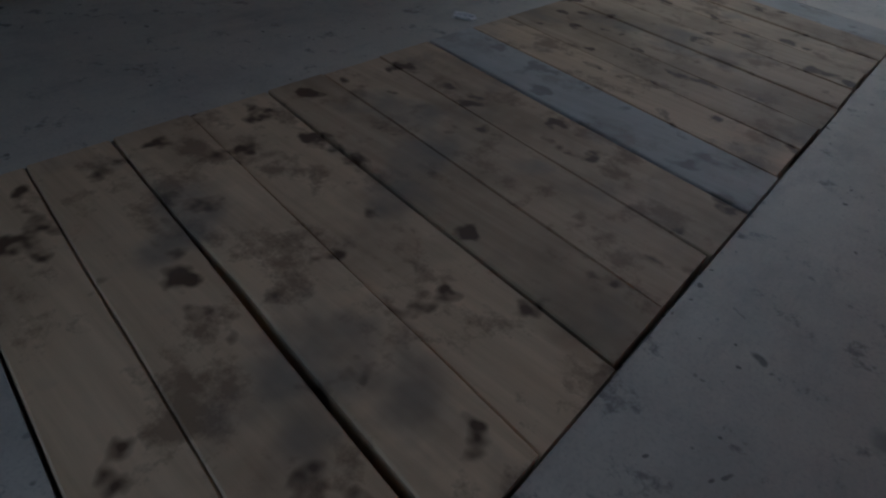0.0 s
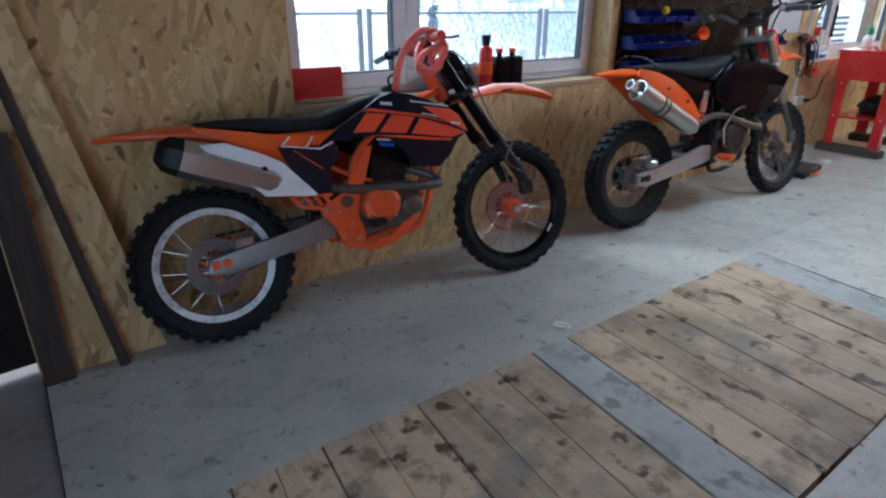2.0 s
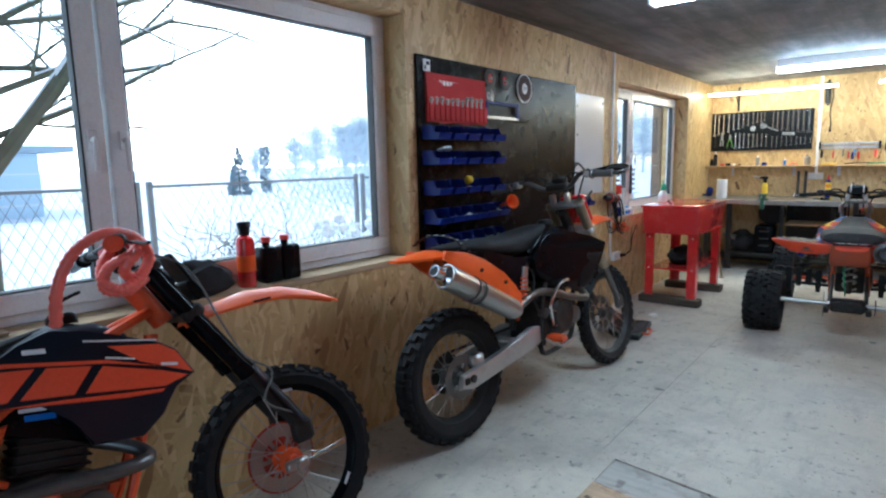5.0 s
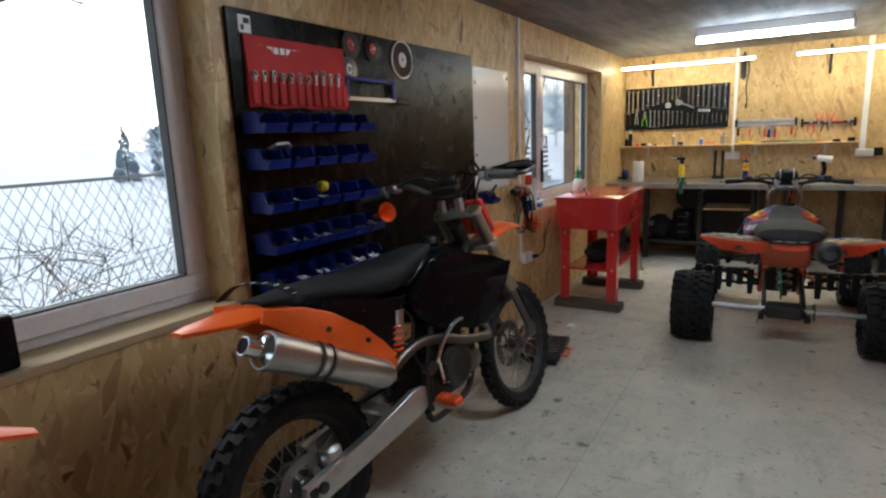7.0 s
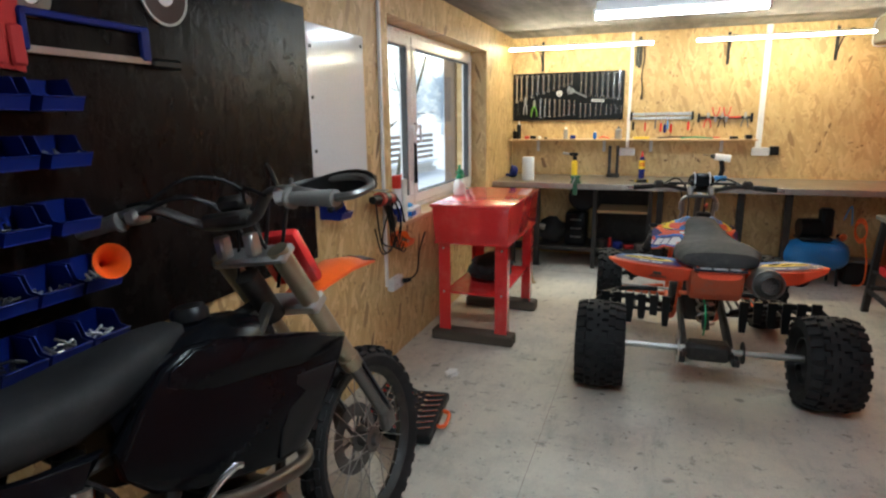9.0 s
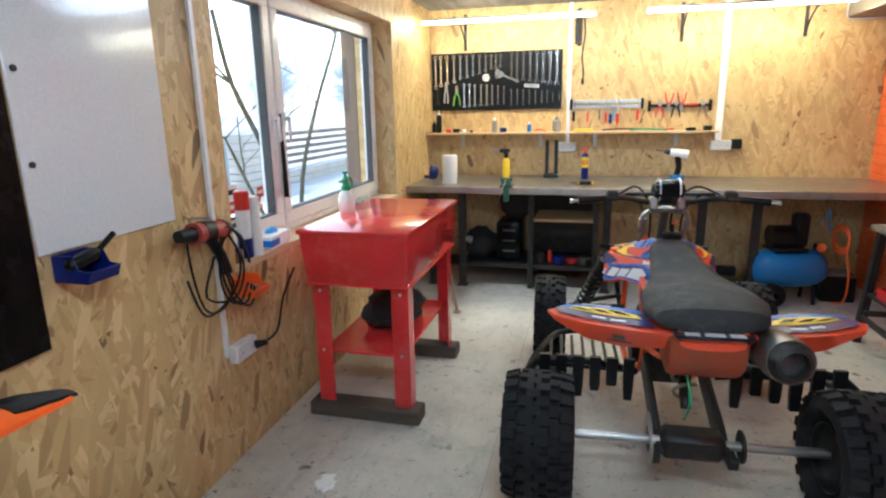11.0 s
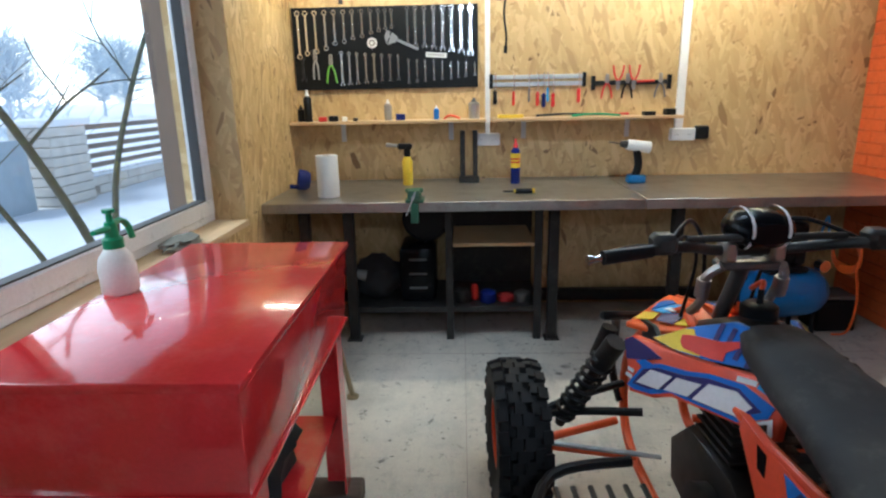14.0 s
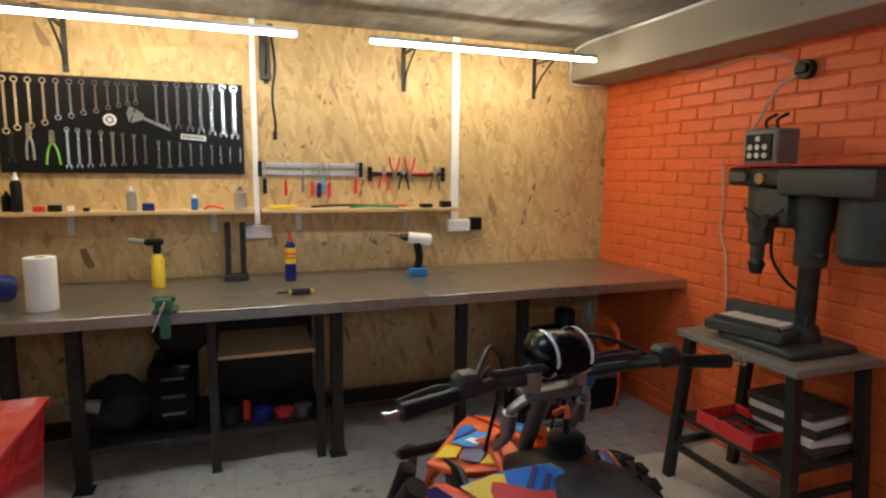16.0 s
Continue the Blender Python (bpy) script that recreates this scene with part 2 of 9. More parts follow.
def glow(name, col, power):
    m, nt, b = nodes_of(name)
    b.inputs["Base Color"].default_value = (*col, 1)
    b.inputs["Emission Color"].default_value = (*col, 1)
    b.inputs["Emission Strength"].default_value = power
    return m


def clear_glass(name):
    m, nt, b = nodes_of(name)
    out = nt.nodes["Material Output"]
    tr = nt.nodes.new("ShaderNodeBsdfTransparent")
    gl = nd(nt, "ShaderNodeBsdfGlossy", Roughness=0.02)
    lw = nd(nt, "ShaderNodeLayerWeight", Blend=0.5)
    pw = nt.nodes.new("ShaderNodeMath")
    pw.operation = "POWER"
    pw.inputs[1].default_value = 4.0
    sc = nt.nodes.new("ShaderNodeMath")
    sc.operation = "MULTIPLY_ADD"
    sc.inputs[1].default_value, sc.inputs[2].default_value = 0.5, 0.03
    nt.links.new(lw.outputs["Facing"], pw.inputs[0])
    nt.links.new(pw.outputs[0], sc.inputs[0])
    mx = nt.nodes.new("ShaderNodeMixShader")
    nt.links.new(sc.outputs[0], mx.inputs[0])
    nt.links.new(tr.outputs[0], mx.inputs[1])
    nt.links.new(gl.outputs[0], mx.inputs[2])
    nt.links.new(mx.outputs[0], out.inputs["Surface"])
    return m


OSB_X, OSB_Y = osb("osb_side", "x"), osb("osb_end", "y", 1.0, 0.3)
def floor_concrete():
    """Pale trowelled concrete with dust, scuffs, oil spots and grit."""
    m, nt, b = nodes_of("floor_concrete")
    v = coords(nt)
    c = mixc(nt, ramp(nt, noise_of(nt, v, 0.8, 6, 0.65), [(0.35, (0, 0, 0)), (0.65, (1, 1, 1))]), (0.51, 0.465, 0.385), (0.64, 0.595, 0.515))
    c = mixc(nt, ramp(nt, noise_of(nt, v, 3.2, 8, 0.75), [(0.42, (0, 0, 0)), (0.62, (0.7,) * 3)]), c, (0.36, 0.335, 0.29))
    c = mixc(nt, ramp(nt, noise_of(nt, coords(nt, (9, 2.2, 1)), 1.0, 7, 0.75), [(0.53, (0, 0, 0)), (0.68, (0.55,) * 3)]), c, (0.30, 0.28, 0.25))
    c = mixc(nt, ramp(nt, noise_of(nt, v, 11, 7, 0.75), [(0.575, (0, 0, 0)), (0.65, (0.8,) * 3)]), c, (0.17, 0.155, 0.14))
    for scale, size, lo in ((3.5, 0.12, 0.46), (9.0, 0.13, 0.44), (26.0, 0.16, 0.46)):
        vo = nd(nt, "ShaderNodeTexVoronoi", Scale=scale)
        wob = nd(nt, "ShaderNodeVectorMath")
        nz = nd(nt, "ShaderNodeTexNoise", Scale=14.0)
        nt.links.new(v, nz.inputs["Vector"])
        sc = nd(nt, "ShaderNodeVectorMath")
        sc.operation = "SCALE"
        sc.inputs["Scale"].default_value = 0.08
        nt.links.new(nz.outputs["Color"], sc.inputs[0])
        nt.links.new(v, wob.inputs[0])
        nt.links.new(sc.outputs[0], wob.inputs[1])
        nt.links.new(wob.outputs[0], vo.inputs["Vector"])
        spots = ramp(nt, vo.outputs["Distance"], [(size * 0.55, (0.85,) * 3), (size, (0, 0, 0))])
        gate = ramp(nt, noise_of(nt, v, 1.3 + scale * 0.05, 2), [(lo, (0, 0, 0)), (lo + 0.08, (1, 1, 1))])
        c = mixc(nt, mixc(nt, 1.0, spots, gate, "MULTIPLY"), c, (0.10, 0.09, 0.08))
    c = mixc(nt, ramp(nt, noise_of(nt, v, 150, 2), [(0.3, (0.3,) * 3), (0.5, (0, 0, 0))]), c, (0.28, 0.26, 0.23))
    nt.links.new(c, b.inputs["Base Color"])
    b.inputs["Roughness"].default_value = 0.55
    bump(nt, b, noise_of(nt, v, 45, 6), 0.2, 0.004)
    return m


def ceiling_concrete():
    """Dark board-marked concrete: long streaks, damp blotches and paler lime."""
    m, nt, b = nodes_of("ceiling_concrete")
    v = coords(nt)
    streaks = noise_of(nt, coords(nt, (7, 0.9, 1)), 1.0, 6, 0.65)
    c = mixc(nt, ramp(nt, streaks, [(0.35, (0, 0, 0)), (0.68, (1, 1, 1))]), (0.10, 0.10, 0.105), (0.27, 0.26, 0.25))
    c = mixc(nt, ramp(nt, noise_of(nt, v, 1.6, 6, 0.7), [(0.48, (0, 0, 0)), (0.66, (0.75,) * 3)]), c, (0.075, 0.078, 0.085))
    c = mixc(nt, ramp(nt, noise_of(nt, v, 7.0, 5, 0.7), [(0.58, (0, 0, 0)), (0.70, (0.5,) * 3)]), c, (0.33, 0.32, 0.30))
    nt.links.new(c, b.inputs["Base Color"])
    b.inputs["Roughness"].default_value = 0.7
    bump(nt, b, noise_of(nt, v, 40, 5), 0.25, 0.005)
    return m


FLOOR = floor_concrete()
CEIL = ceiling_concrete()
BEAM = concrete("beam_concrete", (0.42, 0.38, 0.31), (0.30, 0.27, 0.22), 0.2, 0.85)
DIRT_FLOOR = concrete("threshold_dirt", (0.46, 0.39, 0.35), (0.24, 0.19, 0.16), 0.8, 0.9)
PLANK = timber("stained_plank", (0.66, 0.49, 0.315), (0.48, 0.345, 0.21), stains=0.95, stain_col=(0.075, 0.038, 0.017))
PLANK_GREY = timber("grey_plank", (0.50, 0.485, 0.45), (0.40, 0.385, 0.35), stains=0.5)
PINE = timber("pine", (0.62, 0.44, 0.24), (0.48, 0.32, 0.16), (1.5, 1.5, 18))
PINE_Y = timber("pine_sill", (0.62, 0.47, 0.29), (0.50, 0.36, 0.20), (18, 1.5, 18))
OLD_WOOD = timber("old_wood", (0.06, 0.045, 0.035), (0.025, 0.018, 0.014), (14, 14, 1.2), rough=0.8)
SKID = timber("skid_timber", (0.10, 0.075, 0.055), (0.05, 0.038, 0.03), rough=0.85)
DOOR_BROWN = mat("brown_paint", (0.020, 0.013, 0.011), 0.6, dirt=0.35, dirt_col=(0.06, 0.05, 0.045), spec=0.25)
PVC = mat("white_pvc", (0.80, 0.80, 0.80), 0.3, var=0.03, relief=0.0)
GASKET = mat("grey_gasket", (0.06, 0.06, 0.06), 0.6)
GLASS = clear_glass("window_glass")
GALV = mat("galvanised", (0.55, 0.56, 0.56), 0.4, 0.9)
STEEL = mat("worn_steel", (0.42, 0.40, 0.37), 0.34, 0.85, var=0.25, scale=3, dirt=0.5, dirt_col=(0.16, 0.13, 0.10))
CHROME = mat("chrome", (0.78, 0.78, 0.78), 0.16, 1.0, var=0.06)
ALU = mat("cast_aluminium", (0.56, 0.56, 0.55), 0.42, 0.85, var=0.12, dirt=0.3)
GREY_ALU = mat("grey_cast_alloy", (0.30, 0.30, 0.30), 0.45, 0.7, var=0.15, dirt=0.3)
BRUSHED = mat("brushed_steel", (0.46, 0.45, 0.43), 0.36, 1.0, var=0.14)
DARK_STEEL = mat("dark_steel", (0.02, 0.019, 0.018), 0.5, 0.3, var=0.3, dirt=0.3)
IRON = mat("old_machine_paint", (0.052, 0.056, 0.047), 0.55, 0.2, var=0.3, dirt=0.6, dirt_col=(0.10, 0.07, 0.05))
RUBBER = mat("tyre_rubber", (0.010, 0.010, 0.011), 0.75, var=0.3, dirt=0.3, dirt_col=(0.05, 0.047, 0.044), spec=0.3)
BLACK = mat("black_plastic", (0.007, 0.0075, 0.0085), 0.4, var=0.2, spec=0.22)
SHINY_BLACK = mat("gloss_black_plastic", (0.0035, 0.004, 0.0055), 0.24, var=0.2, spec=0.12)
NAVY_BLACK = mat("blue_black_plastic", (0.006, 0.009, 0.018), 0.36, var=0.2, spec=0.3)
SEAT = mat("seat_cover", (0.009, 0.009, 0.010), 0.74, var=0.2, fine=300, relief=0.25, dirt=0.25, dirt_col=(0.05, 0.046, 0.042), spec=0.3)
ORANGE = mat("orange_plastic", (0.82, 0.115, 0.010), 0.36, var=0.06, dirt=0.12)
RED_ORANGE = mat("red_orange_plastic", (0.80, 0.085, 0.03), 0.36, var=0.06, dirt=0.12)
FRAME_ORANGE = mat("orange_frame_paint", (0.74, 0.095, 0.014), 0.42, var=0.1, dirt=0.3)
WHITE_PLATE = mat("white_plastic", (0.80, 0.80, 0.79), 0.4, var=0.05, dirt=0.2)
SCUFFED = mat("scuffed_white_tape", (0.80, 0.80, 0.79), 0.5, var=0.08, scale=4.5, dirt=1.0, dirt_col=(0.035, 0.03, 0.03))
RED_PAINT = mat("red_enamel", (0.62, 0.028, 0.032), 0.14, var=0.1, scale=2.5, dirt=0.25, dirt_col=(0.65, 0.20, 0.18), coat=0.5)
DULL_RED = mat("dull_red_plastic", (0.36, 0.03, 0.02), 0.5, dirt=0.4)
RED_CARD = mat("red_card", (0.62, 0.035, 0.03), 0.55)
RED_CLOTH = mat("red_fabric", (0.42, 0.02, 0.02), 0.8, fine=240, relief=0.3)
BLUE_BIN = mat("blue_bin_plastic", (0.005, 0.015, 0.15), 0.35, var=0.1, spec=0.3)
INDIGO = mat("indigo_sticker", (0.025, 0.02, 0.14), 0.35, var=0.08)
DULL_ORANGE = mat("dull_orange_plastic", (0.34, 0.06, 0.02), 0.55, dirt=0.5)
SEAT_DUSTY = mat("dusty_seat_cover", (0.032, 0.031, 0.031), 0.7, var=0.25, fine=300, relief=0.25, dirt=0.5, dirt_col=(0.10, 0.092, 0.085), spec=0.3)
BLUE = mat("blue_sticker", (0.015, 0.16, 0.60), 0.35, var=0.05)
LIGHT_BLUE = mat("light_blue_sticker", (0.06, 0.36, 0.75), 0.35, var=0.05)
YELLOW = mat("yellow_sticker", (0.85, 0.60, 0.03), 0.35, var=0.05)
RED_STICK = mat("red_sticker", (0.62, 0.03, 0.02), 0.35, var=0.05)
WHITE = mat("white_print", (0.80, 0.80, 0.80), 0.45, var=0.04, relief=0.0)
PAPER = mat("paper_towel", (0.84, 0.83, 0.80), 0.9, fine=160, relief=0.35, var=0.03)
WHITEBOARD = mat("whiteboard_enamel", (0.72, 0.73, 0.74), 0.14, var=0.03, relief=0.0)
GREEN = mat("green_plastic", (0.02, 0.30, 0.12), 0.4)
DARK_GREEN = mat("green_enamel", (0.03, 0.11, 0.06), 0.45, dirt=0.4)
MILK = mat("milky_plastic", (0.78, 0.78, 0.74), 0.35, var=0.03)
COMP_BLUE = mat("blue_tank_paint", (0.02, 0.16, 0.42), 0.35)
DISC_BROWN = mat("brown_abrasive", (0.055, 0.034, 0.028), 0.85, var=0.25, fine=200, relief=0.4)
GREY_STEEL = mat("worn_grey_steel", (0.16, 0.155, 0.15), 0.38, 0.8, var=0.25, dirt=0.4, dirt_col=(0.04, 0.036, 0.032))
PIPE_TINT = mat("heat_tinted_pipe", (0.11, 0.09, 0.072), 0.38, 0.8, var=0.3)
GREY_GRIP = mat("grey_grip", (0.16, 0.155, 0.145), 0.6)
GOLD_FORK = mat("fork_tube", (0.36, 0.31, 0.22), 0.35, 0.7)
DISC_STEEL = mat("brake_disc", (0.40, 0.38, 0.36), 0.35, 0.9)
BRICK = mat("orange_painted_brick", (0.80, 0.15, 0.03), 0.55, var=0.1, scale=9, fine=60, relief=0.5, dirt=0.18, dirt_col=(0.30, 0.07, 0.03))
MORTAR = mat("orange_painted_mortar", (0.70, 0.125, 0.027), 0.7, var=0.25, scale=9, fine=50, relief=0.6, dirt=0.5, dirt_col=(0.14, 0.05, 0.03))
GREY_PAINT = mat("grey_box_paint", (0.22, 0.21, 0.19), 0.5, dirt=0.4)
CLOTH_BLACK = mat("black_fabric", (0.014, 0.014, 0.016), 0.9, fine=200, relief=0.4)
SNOW = mat("snow", (0.86, 0.87, 0.90), 0.7, var=0.05, scale=0.6, fine=8, relief=0.3)
BARK = mat("bark", (0.11, 0.105, 0.075), 0.9, var=0.4, scale=7, fine=40, relief=0.8, dirt=0.7, dirt_col=(0.15, 0.18, 0.07))
# pale blue twig colour has the distant haze painted into it
HAZE_PALE = mat("haze_pale_twigs", (0.66, 0.72, 0.78), 0.9)
# conifer base lightened to imitate haze, over it the whitish frost flecks
HEDGE = mat("hazy_frosted_conifer", (0.28, 0.36, 0.40), 0.9, dirt=0.6, dirt_col=(0.7, 0.74, 0.78))
WIRE = mat("fence_wire", (0.26, 0.28, 0.31), 0.6, 0.3)
STONE = mat("split_stone", (0.66, 0.61, 0.55), 0.85, fine=30, relief=0.6)
BROWN_SLAT = mat("brown_fence_slat", (0.20, 0.15, 0.12), 0.6)
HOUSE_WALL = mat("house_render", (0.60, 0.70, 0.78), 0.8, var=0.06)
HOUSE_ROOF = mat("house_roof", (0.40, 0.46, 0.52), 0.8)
HOSE_PINK = mat("pink_hose", (0.85, 0.16, 0.12), 0.3)
TUBE_GLOW = glow("cool_tube", (0.92, 0.96, 1.0), TUBE_POWER)
# rear tubes set dimmer so that the floor near the bench stays darker
REAR_TUBE_GLOW = glow("rear_tube", (0.92, 0.96, 1.0), REAR_TUBE_POWER)
STRIP_GLOW = glow("warm_strip", (1.0, 0.83, 0.56), STRIP_POWER)


def film_board():
    """Black film-faced plywood, glossy and mottled."""
    m, nt, b = nodes_of("film_faced_board")
    v = coords(nt, (1, 1, 1))
    n = noise_of(nt, coords(nt, (1, 5, 2.2)), 3.0, 6, 0.7)
    c = mixc(nt, ramp(nt, n, [(0.35, (0, 0, 0)), (0.75, (1, 1, 1))]), (0.004, 0.0036, 0.0036), (0.013, 0.010, 0.009))
    nt.links.new(c, b.inputs["Base Color"])
    mr = nd(nt, "ShaderNodeMapRange")
    mr.inputs["To Min"].default_value, mr.inputs["To Max"].default_value = 0.16, 0.36
    b.inputs["Specular IOR Level"].default_value = 0.1
    nt.links.new(noise_of(nt, v, 9, 5, 0.7), mr.inputs["Value"])
    nt.links.new(mr.outputs["Result"], b.inputs["Roughness"])
    bump(nt, b, noise_of(nt, coords(nt, (1, 40, 26)), 1.0, 5, 0.65), 0.4, 0.006)
    return m


FILM_BOARD = film_board()

# ---- the room ----
WALL_Y0, WALL_Y1, ROOM_X, CEIL_Z = 3.05, 12.72, 3.68, 2.38
W1 = (4.22, 6.46, 0.90, 2.22)      # window openings: y from, y to, z from, z to
W2 = (9.40, 11.62, 0.86, 2.14)

bm = B()
y = WALL_Y0 - 0.05
for y0, y1, z0, z1 in (W1, W2):
    box(bm, (-0.30, y, 0), (0, y0, CEIL_Z))
    box(bm, (-0.30, y0, 0), (0, y1, z0))
    box(bm, (-0.30, y0, z1), (0, y1, CEIL_Z))
    y = y1
box(bm, (-0.30, y, 0), (0, WALL_Y1, CEIL_Z))
solid("wall_west", bm, OSB_X, "window wall lined with yellowish OSB strand board", "wall", kind="structure")
bm = B()
box(bm, (-0.30, WALL_Y1, 0), (ROOM_X + 0.3, WALL_Y1 + 0.25, CEIL_Z))
solid("wall_north", bm, OSB_Y, "end wall lined with OSB strand board behind the workbench", "wall", kind="structure")
bm = B()
box(bm, (ROOM_X + 0.002, WALL_Y0 - 0.05, 0), (ROOM_X + 0.30, WALL_Y1, CEIL_Z))
wall_east = solid("wall_east", bm, MORTAR, "brick wall painted bright orange", "wall", kind="structure")
bm = B()
box(bm, (3.2, WALL_Y0 - 0.30, 0), (ROOM_X + 0.30, WALL_Y0 - 0.052, CEIL_Z))
# added screen outside the gate, keeps daylight off the left corner
box(bm, (0.30, WALL_Y0 - 0.68, -0.02), (1.42, WALL_Y0 - 0.52, 2.15))
box(bm, (-0.30, WALL_Y0 - 0.68, 2.15), (3.2, WALL_Y0 - 0.052, CEIL_Z))
solid("wall_south", bm, OLD_WOOD, "dark wooden front wall round the open gate, with an added screen against daylight", "wall", kind="structure")
bm = B()
box(bm, (-0.30, WALL_Y0 - 0.30, CEIL_Z), (ROOM_X + 0.30, WALL_Y1 + 0.25, CEIL_Z + 0.2))
solid("ceiling", bm, CEIL, "bare dark grey concrete ceiling", "ceiling", kind="structure")
bm = B()
box(bm, (3.37, WALL_Y0, 2.15), (ROOM_X + 0.001, WALL_Y1 - 0.003, CEIL_Z - 0.002), 0.008)
solid("ceiling_beam", bm, BEAM, "rough pale concrete beam along the orange wall", "beam", kind="structure")
# floor: one slab with a recess under the pit cover
PIT, SKEW = (1.18, 2.22, 3.43, 6.56), -0.125     # the planks lie slightly aslant
bm = B()
px0, px1, py0, py1 = PIT
fy0, fy1 = WALL_Y0 - 0.02, WALL_Y1


def prism(bm, poly, z0, z1):
    loft(bm, [[Vector((x, y, z)) for x, y in poly] for z in (z0, z1)])


box(bm, (0, fy0, -0.2), (px0, fy1, 0))
box(bm, (px1, fy0, -0.2), (ROOM_X + 0.002, fy1, 0))
prism(bm, [(px0, fy0), (px1, fy0), (px1, py0 + SKEW), (px0, py0)], -0.2, 0)
prism(bm, [(px0, py1), (px1, py1 + SKEW), (px1, fy1), (px0, fy1)], -0.2, 0)
prism(bm, [(px0, py0), (px1, py0 + SKEW), (px1, py1 + SKEW), (px0, py1)], -0.2, -0.05)
solid("floor", bm, FLOOR, "worn pale grey concrete floor with dust and stains", "floor", kind="structure")
bm = B()
box(bm, (-0.3, 0.4, -0.2), (ROOM_X + 0.3, fy0 - 0.006, -0.012))
solid("threshold", bm, DIRT_FLOOR, "dirty broken threshold outside the gate", "floor", kind="structure")
# saw cuts in the slab
for i, (a, b_) in enumerate((((1.085, 6.6), (1.10, 12.6)), ((0.05, 11.87), (3.6, 11.87)))):
    bm = B()
    if i == 0:
        box(bm, (1.0935, 6.62, 0.0003), (1.0965, 12.70, 0.0013))
    else:
        box(bm, (0.02, 11.868, 0.0003), (3.62, 11.871, 0.0013))
    solid("floor_joint", bm, DIRT_FLOOR, "thin dark joint in the concrete floor", "joint", kind="structure")

# ---- window units ----
def window_unit(name, y0, y1, z0, z1, seam):
    x = -0.16
    w = thing(name, "white plastic two-sash window in a board-lined opening", "window", pose(0, 0, 0), kind="structure")
    fr = 0.05
    bm = B()
    for a, b_ in (((y0, z0), (y1, z0 + fr)), ((y0, z1 - fr), (y1, z1)), ((y0, z0 + fr), (y0 + fr, z1 - fr)), ((y1 - fr, z0 + fr), (y1, z1 - fr))):
        box(bm, (x - 0.07, *a), (x, *b_), 0.004)
    part("window_frame", bm, PVC, w)
    for s0, s1 in ((y0 + fr - 0.012, seam - 0.006), (seam + 0.006, y1 - fr + 0.012)):
        q0, q1 = z0 + fr - 0.012, z1 - fr + 0.012
        t = 0.075
        bm = B()
        for a, b_ in (((s0, q0), (s1, q0 + t)), ((s0, q1 - t), (s1, q1)), ((s0, q0 + t), (s0 + t, q1 - t)), ((s1 - t, q0 + t), (s1, q1 - t))):
            box(bm, (x - 0.055, *a), (x + 0.018, *b_), 0.006)
        sash = part("sash", bm, PVC, w)
        bm = B()
        g = 0.007
        for a, b_ in (((s0 + t, q0 + t), (s1 - t, q0 + t + g)), ((s0 + t, q1 - t - g), (s1 - t, q1 - t)), ((s0 + t, q0 + t + g), (s0 + t + g, q1 - t - g)), ((s1 - t - g, q0 + t + g), (s1 - t, q1 - t - g))):
            box(bm, (x - 0.035, *a), (x + 0.010, *b_))
        part("gasket", bm, GASKET, sash, "dark rubber gasket")
        bm = B()
        box(bm, (x - 0.022, s0 + t, q0 + t), (x - 0.018, s1 - t, q1 - t))
        pane = part("pane", bm, GLASS, sash, "clear glass pane")
        pane.visible_shadow = False
    for hy in (seam - 0.055, seam + 0.055):
        bm = B()
        zc = (z0 + z1) / 2 - 0.03
        box(bm, (x + 0.018, hy - 0.016, zc - 0.035), (x + 0.028, hy + 0.016, zc + 0.035), 0.003)
        rod(bm, (x + 0.028, hy, zc), (x + 0.055, hy, zc), 0.009)
        box(bm, (x + 0.048, hy - 0.010, zc - 0.115), (x + 0.062, hy + 0.010, zc + 0.012), 0.005)
        part("window_handle", bm, PVC, w)
    bm = B()
    box(bm, (x + 0.002, y0 + 0.002, z0 - 0.03), (0.012, y1 - 0.002, z0 + 0.001), 0.003)
    part("window_sill", bm, PINE_Y, w, "bare wooden inner sill")
    bm = B()
    box(bm, (-0.34, y0, z0 - 0.02), (x - 0.07, y1, z0 + 0.012))
    part("outer_ledge", bm, SNOW, w, "snow-covered outer ledge")
    # board lining of the reveal
    bm = B()
    for yy, d in ((y0, 1), (y1, -1)):
        box(bm, (x + 0.001, yy + 0.001 * d, z0), (-0.001, yy + 0.012 * d, z1))
    part("reveal_lining", bm, OSB_Y, w, "OSB lining of the reveal")
    return w


window_unit("window_1", *W1[:2], 0.905, W1[3], 4.952)
window_unit("window_2", *W2[:2], 0.865, W2[3], 10.115)

# ---- pit cover of planks ----
cover = thing("pit_cover", "oil-stained wooden plank cover over a floor pit", "pit cover", pose(0, 0, 0))

